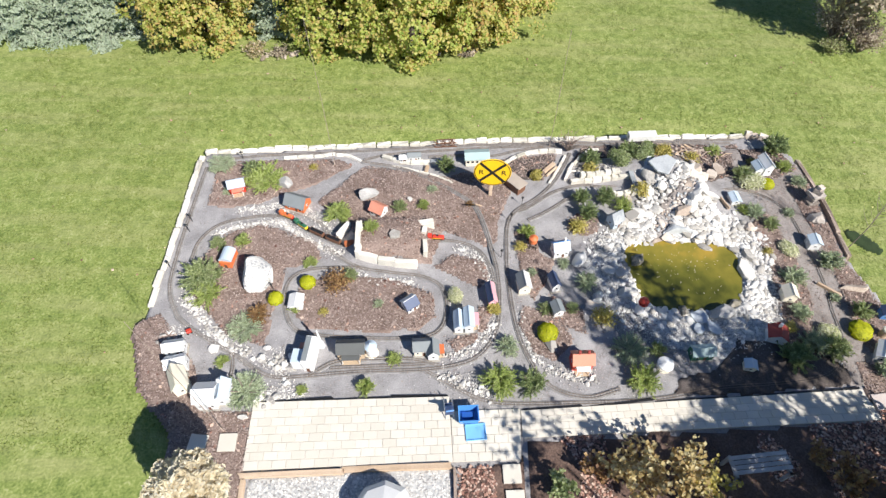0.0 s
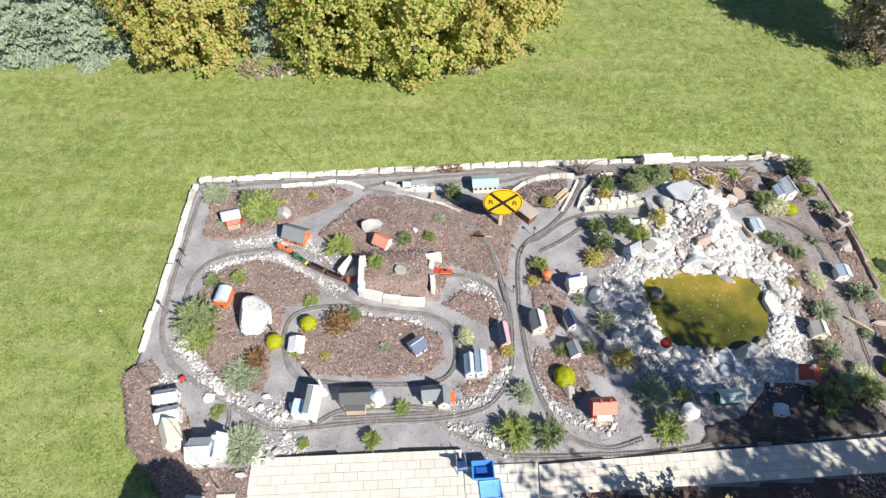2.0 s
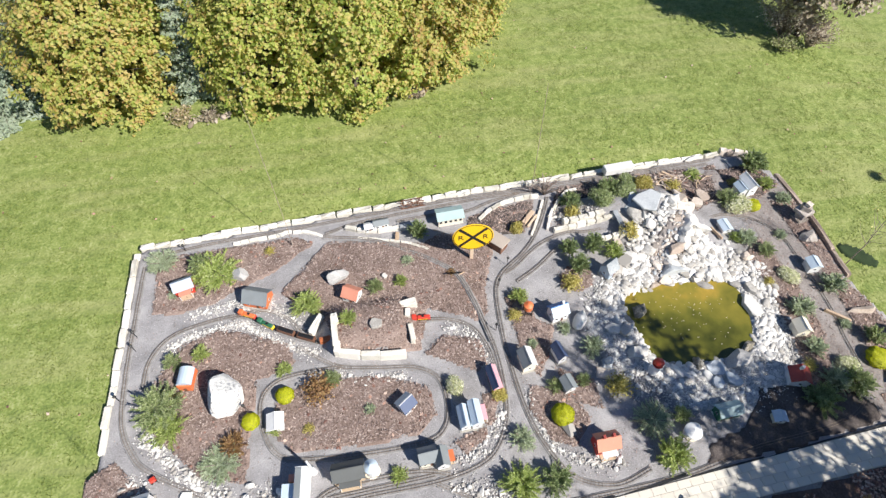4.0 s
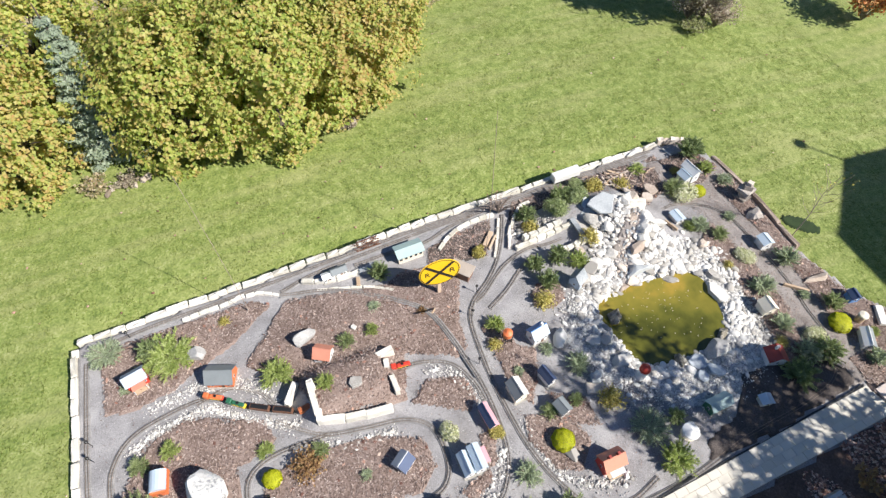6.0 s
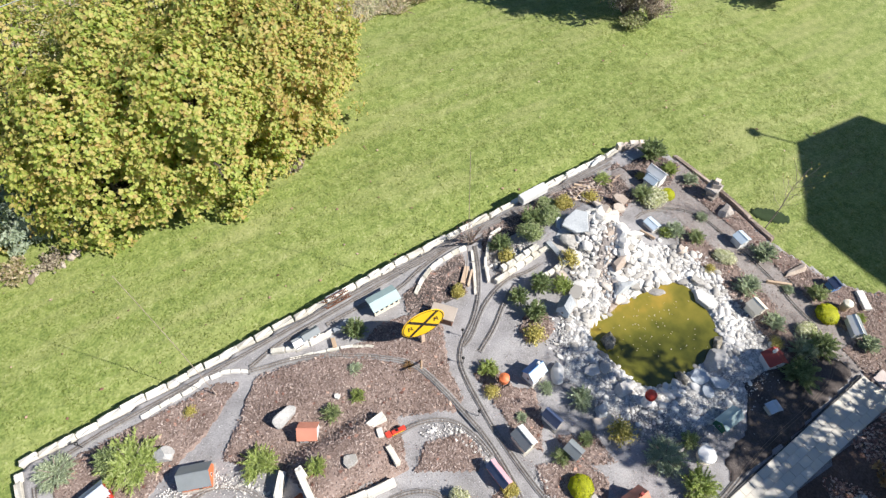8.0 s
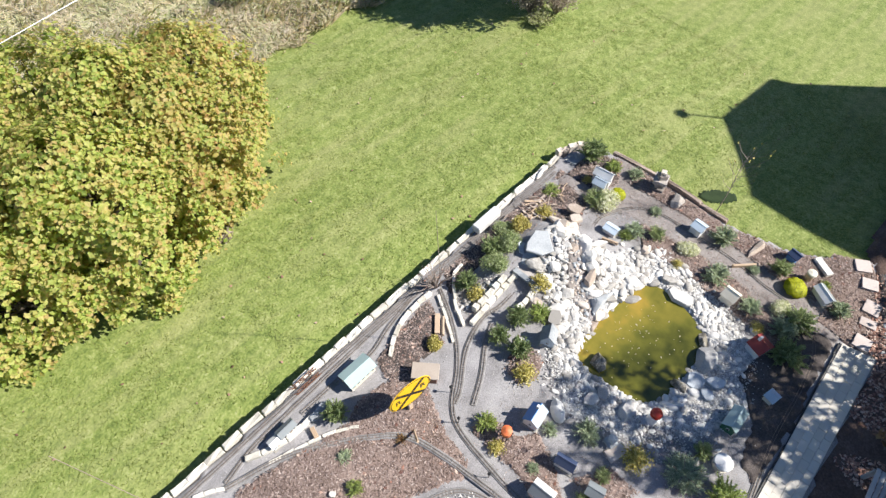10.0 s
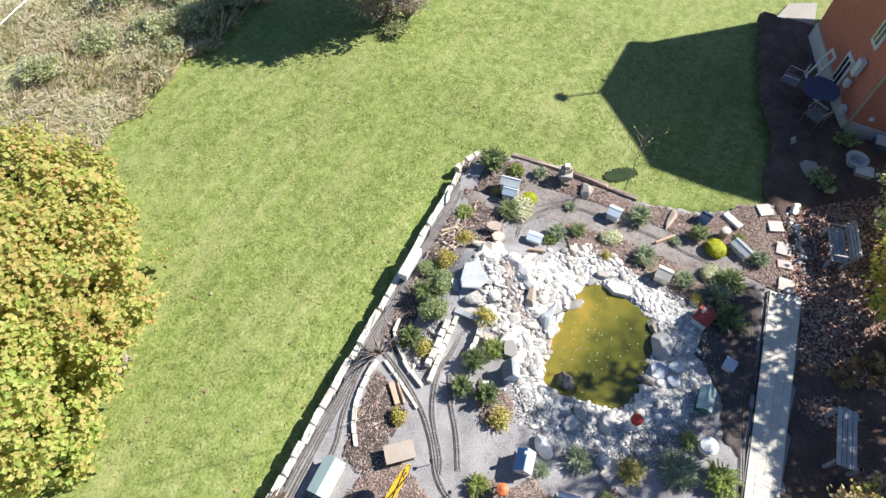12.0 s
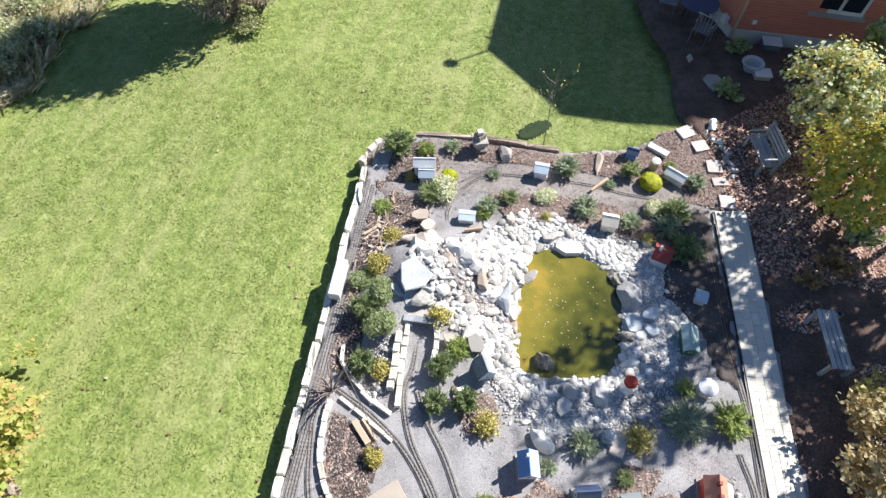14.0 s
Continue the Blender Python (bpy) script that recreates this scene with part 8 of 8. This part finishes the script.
def rail_car(s, kind, body, label, trim=None):
    p, a = on_line(s)
    ob = thing("model_rail_car" if kind != "engine" else "model_locomotive", pose(p.x, p.y, 0.045, 0, 0, a), label, "model train", "train on the upper line")
    L = 0.4
    part("frame", box(L, 0.07, 0.02, 0, 0, 0.025), BLACK, ob)
    if kind == "engine":
        part("hood", box(L * 0.6, 0.075, 0.085, 0.06, 0, 0.045, 0.012), body, ob)
        part("cab", box(L * 0.25, 0.1, 0.12, -0.12, 0, 0.045, 0.012), body, ob)
        part("nose", box(L * 0.14, 0.09, 0.06, 0.17, 0, 0.045, 0.012), trim or body, ob)
        part("stripe", box(L * 0.58, 0.082, 0.014, 0.06, 0, 0.065), TRAINYELLOW, ob)
        part("stack", box(0.04, 0.04, 0.02, 0.05, 0, 0.13), BLACK, ob)
    elif kind == "box":
        part("body", box(L * 0.95, 0.1, 0.11, 0, 0, 0.045, 0.005), body, ob)
        part("roof_walk", box(L * 0.95, 0.03, 0.008, 0, 0, 0.157), trim or body, ob)
        part("door", box(0.08, 0.106, 0.09, 0, 0, 0.05), trim or body, ob)
    elif kind == "hopper":
        part("body", box(L * 0.9, 0.1, 0.09, 0, 0, 0.045, 0.005), body, ob)
        part("load", box(L * 0.8, 0.08, 0.012, 0, 0, 0.132, 0.004), BLACK, ob)
    for t_ in (-0.13, 0.13):
        tk = part("truck", box(0.09, 0.06, 0.02, t_, 0, 0.012), BLACK, ob)
        for q in (-0.03, 0.03):
            for sy in (-0.026, 0.026):
                wl = lathe([(0.016, -0.004), (0.016, 0.004)], 10)
                bmesh.ops.transform(wl, matrix=pose(t_ + q, sy, 0.016, 90), verts=wl.verts)
                part("wheel", wl, STEEL, tk)
    part("coupler", box(0.05, 0.012, 0.012, L / 2 + 0.01, 0, 0.025), BLACK, ob)


S0 = next(run[k] for k in range(len(line)) if line[k].x > -3.95 and line[k].y > 8.4)
for k, (kind, body, label, trim) in enumerate([
    ("engine", ORANGE, "orange-red model locomotive at the train's tail", RED), ("engine", GREENPAINT, "green and yellow model locomotive", TRAINYELLOW), ("hopper", BROWN, "brown model hopper wagon with dark load", None),
    ("hopper", BROWN, "brown model hopper wagon entering the tunnel", None), ("box", RUST, "rust-coloured model box car", None), ("box", TRAINYELLOW, "yellow model box car in the tunnel", None),
    ("hopper", BROWN, "brown model hopper wagon in the tunnel", None), ("hopper", BROWN, "brown model hopper wagon in the tunnel", None), ("engine", RED, "red model locomotive leaving the tunnel", RED)]):
    rail_car(S0 + 0.48 + 0.455 * k, kind, body, label, trim)


# broken offcuts of pale wood and slate on the north bank
rnd = random.Random(31)
for k in range(34):
    x, y = rnd.uniform(5.4, 6.75), 0
    y = 10.85 + 0.12 * (x - 5.4) + rnd.gauss(0, 0.13)
    ob = part("wood_offcut", box(rnd.uniform(0.1, 0.26), rnd.uniform(0.02, 0.05), rnd.uniform(0.015, 0.03), bevel=0.003), (EDGEWOOD, TANSTONE, TIMBER)[k % 3])
    ob.matrix_basis = pose(x, y, bed_z(x, y) + 0.035 + 0.012 * (k % 3), rnd.gauss(0, 5), rnd.gauss(0, 6), rnd.gauss(115, 40))
    tagged(ob, "broken pale wood offcut lying on the bank", "wood offcut", "offcuts on the bank")


# ---- litter, chips and grass ----
def flakes(name, spots, size, mat_, label, category, seed, thick=0.25, wide=0.4):
    """Many small bent flakes of one kind, lying flat."""
    rnd = random.Random(seed)
    vs, fs = [], []
    for x, y, z in spots:
        a, s = rnd.uniform(0, 6.28), size * rnd.uniform(0.5, 1.5)
        u, v = Vector((math.cos(a), math.sin(a), rnd.gauss(0, 0.25))) * s, Vector((-math.sin(a), math.cos(a), rnd.gauss(0, 0.25))) * s * wide
        c, b = Vector((x, y, z + s * thick)), len(vs)
        vs += [tuple(c - u), tuple(c + v - Vector((0, 0, s * 0.15))), tuple(c + u), tuple(c - v - Vector((0, 0, s * 0.15)))]
        fs += [(b, b + 1, b + 2), (b, b + 2, b + 3)]
    return tagged(soup(name, vs, fs, mat_), label, category, "", "stuff")


def spots_in(polys, per_m2, seed, height=bed_z, lift=0.035, keep=None):
    rnd = random.Random(seed)
    out = []
    for poly in polys:
        xs, ys = [p[0] for p in poly], [p[1] for p in poly]
        for k in range(int((max(xs) - min(xs)) * (max(ys) - min(ys)) * per_m2)):
            x, y = rnd.uniform(min(xs), max(xs)), rnd.uniform(min(ys), max(ys))
            if inside(x, y, poly) and (keep is None or keep(x, y)):
                out.append((x, y, height(x, y) + lift))
    return out


flakes("bark_chips", spots_in(MULCHES, 1300, 1), 0.023, CHIP, "loose brown bark chips on the beds", "bark chips", 2)
flakes("leaf_litter", spots_in(DARKBEDS, 1000, 3, height=lambda x, y: max(bed_z(x, y), lawn_z(x, y) + 0.01), keep=lambda x, y: x + 0.9 * (y - 4.6) < 10.4 and noise.noise((x * 0.9, y * 0.9, 5)) > (-0.5 if x > 6.8 else 0.26)), 0.026, LITTER, "dry fallen leaves on the dark bed", "leaf litter", 4, wide=0.75)
flakes("leaf_litter", spots_in(MULCHES, 18, 5), 0.032, LITTER, "dry fallen leaves on the mulch", "leaf litter", 6, wide=0.7)
flakes("soil_crumbs", spots_in([[(7.14, 5.2), (8.08, 5), (8.92, 5.2), (8.92, 8.07), (8.97, 10.74), (7.77, 11.23), (5.27, 11.08), (3.22, 10.64), (3.02, 9.63), (6.62, 10.7), (7.14, 9.08)]], 320, 21, lift=0.02), 0.018, CHIP, "brown crumbs of bark and twigs strewn over the gravel", "bark crumbs", 22, wide=0.35)
flakes("soil_crumbs", spots_in([[(1.4, 4.3), (7.97, 4.9), (7.35, 5.61), (4.04, 5.61), (3.43, 8.43), (1.4, 8.2)], [(-5.7, 5.9), (-4.4, 4.3), (1.2, 4.4), (1.2, 9), (-5.7, 9.5)]], 75, 23, lift=0.018), 0.013, CHIP, "brown crumbs of bark strewn over the gravel", "bark crumbs", 24, wide=0.4)
rnd = random.Random(7)
flakes("floating_leaves", [(POND[0] + rnd.gauss(-0.05, 0.55), POND[1] + rnd.gauss(0.1, 0.4), WATER_Z + 0.004) for k in range(90)], 0.011, PLUME, "small pale leaves floating on the pond", "floating leaves", 8, thick=0.05, wide=0.8)
flakes("gravel_stones", spots_in([BED[:9] + [(8.08, 4.8), (1.6, 4.25), (-3.3, 4.25), (-4.4, 4.2), (-5.3, 4.6), (-5.9, 5.6)]], 210, 9, lift=0.004, keep=lambda x, y: pond_depth(x, y) < -0.05), 0.008, material("grey_chip", ((0.13, 0.128, 0.13), (0.31, 0.304, 0.305), (0.6, 0.585, 0.575)), scale=3, fine=40, rough=0.9, bump=0, island=0.8, spread=(0.1, 0.95)), "loose grey stone chips on the bed", "gravel", 10, wide=0.8)
flakes("stone_chips", spots_in([[(-3.1, 2.8), (0.3, 3.05), (0.38, 2.2), (-3.1, 2.2)]], 1100, 11, lift=0.02), 0.022, RUBBLE, "white stone chips inside the timber border", "stone chips", 12, wide=0.7)
flakes("stone_chips", spots_in([[(4.14, 6.41), (3.63, 6.21), (3.22, 7.01), (3.53, 7.92), (4.14, 8.43), (7.03, 8.36), (7.03, 6.63), (6.51, 5.56), (5.27, 5.35), (4.35, 5.61)]], 500, 13, lift=0.02, keep=lambda x, y: pond_depth(x, y) < -0.1), 0.022, RUBBLE, "pale stone chips round the pond", "stone chips", 14, wide=0.75)
flakes("lawn_leaves", spots_in([[(-12, 3), (-6, 3), (-6, 10.7), (9.24, 11.87), (14, 6), (18, 8), (12.08, 17.08), (3.02, 20.1), (-12, 15)]], 0.9, 15, height=lawn_z, lift=0.03), 0.028, LITTER, "scattered fallen leaves on the lawn", "fallen leaves", 16, wide=0.7)
rnd = random.Random(17)
vs, fs = [], []
for k in range(330000):
    x, y = rnd.uniform(-12, 15.5), rnd.uniform(3.2, 20.3)
    if distance_to(x, y, BED) > -0.07:
        continue
    n = noise.noise((x * 2.3, y * 2.3, 1)) + 0.5 * noise.noise((x * 0.6, y * 0.6, 4))
    if n < -0.1 and rnd.random() < 0.6:
        continue
    z, a, h = lawn_z(x, y) - 0.005, rnd.uniform(0, 6.28), rnd.uniform(0.01, 0.026) * (1 + 0.5 * n)
    wx, wy = math.cos(a) * 0.011, math.sin(a) * 0.011
    lx, ly = rnd.gauss(0, 0.05), rnd.gauss(0, 0.05)
    b = len(vs)
    vs += [(x - wx, y - wy, z), (x + wx, y + wy, z), (x + lx, y + ly, z + h)]
    fs.append((b, b + 1, b + 2))
tagged(soup("lawn_blades", vs, fs, BLADE), "short green grass blades of the lawn", "grass", "", "stuff")
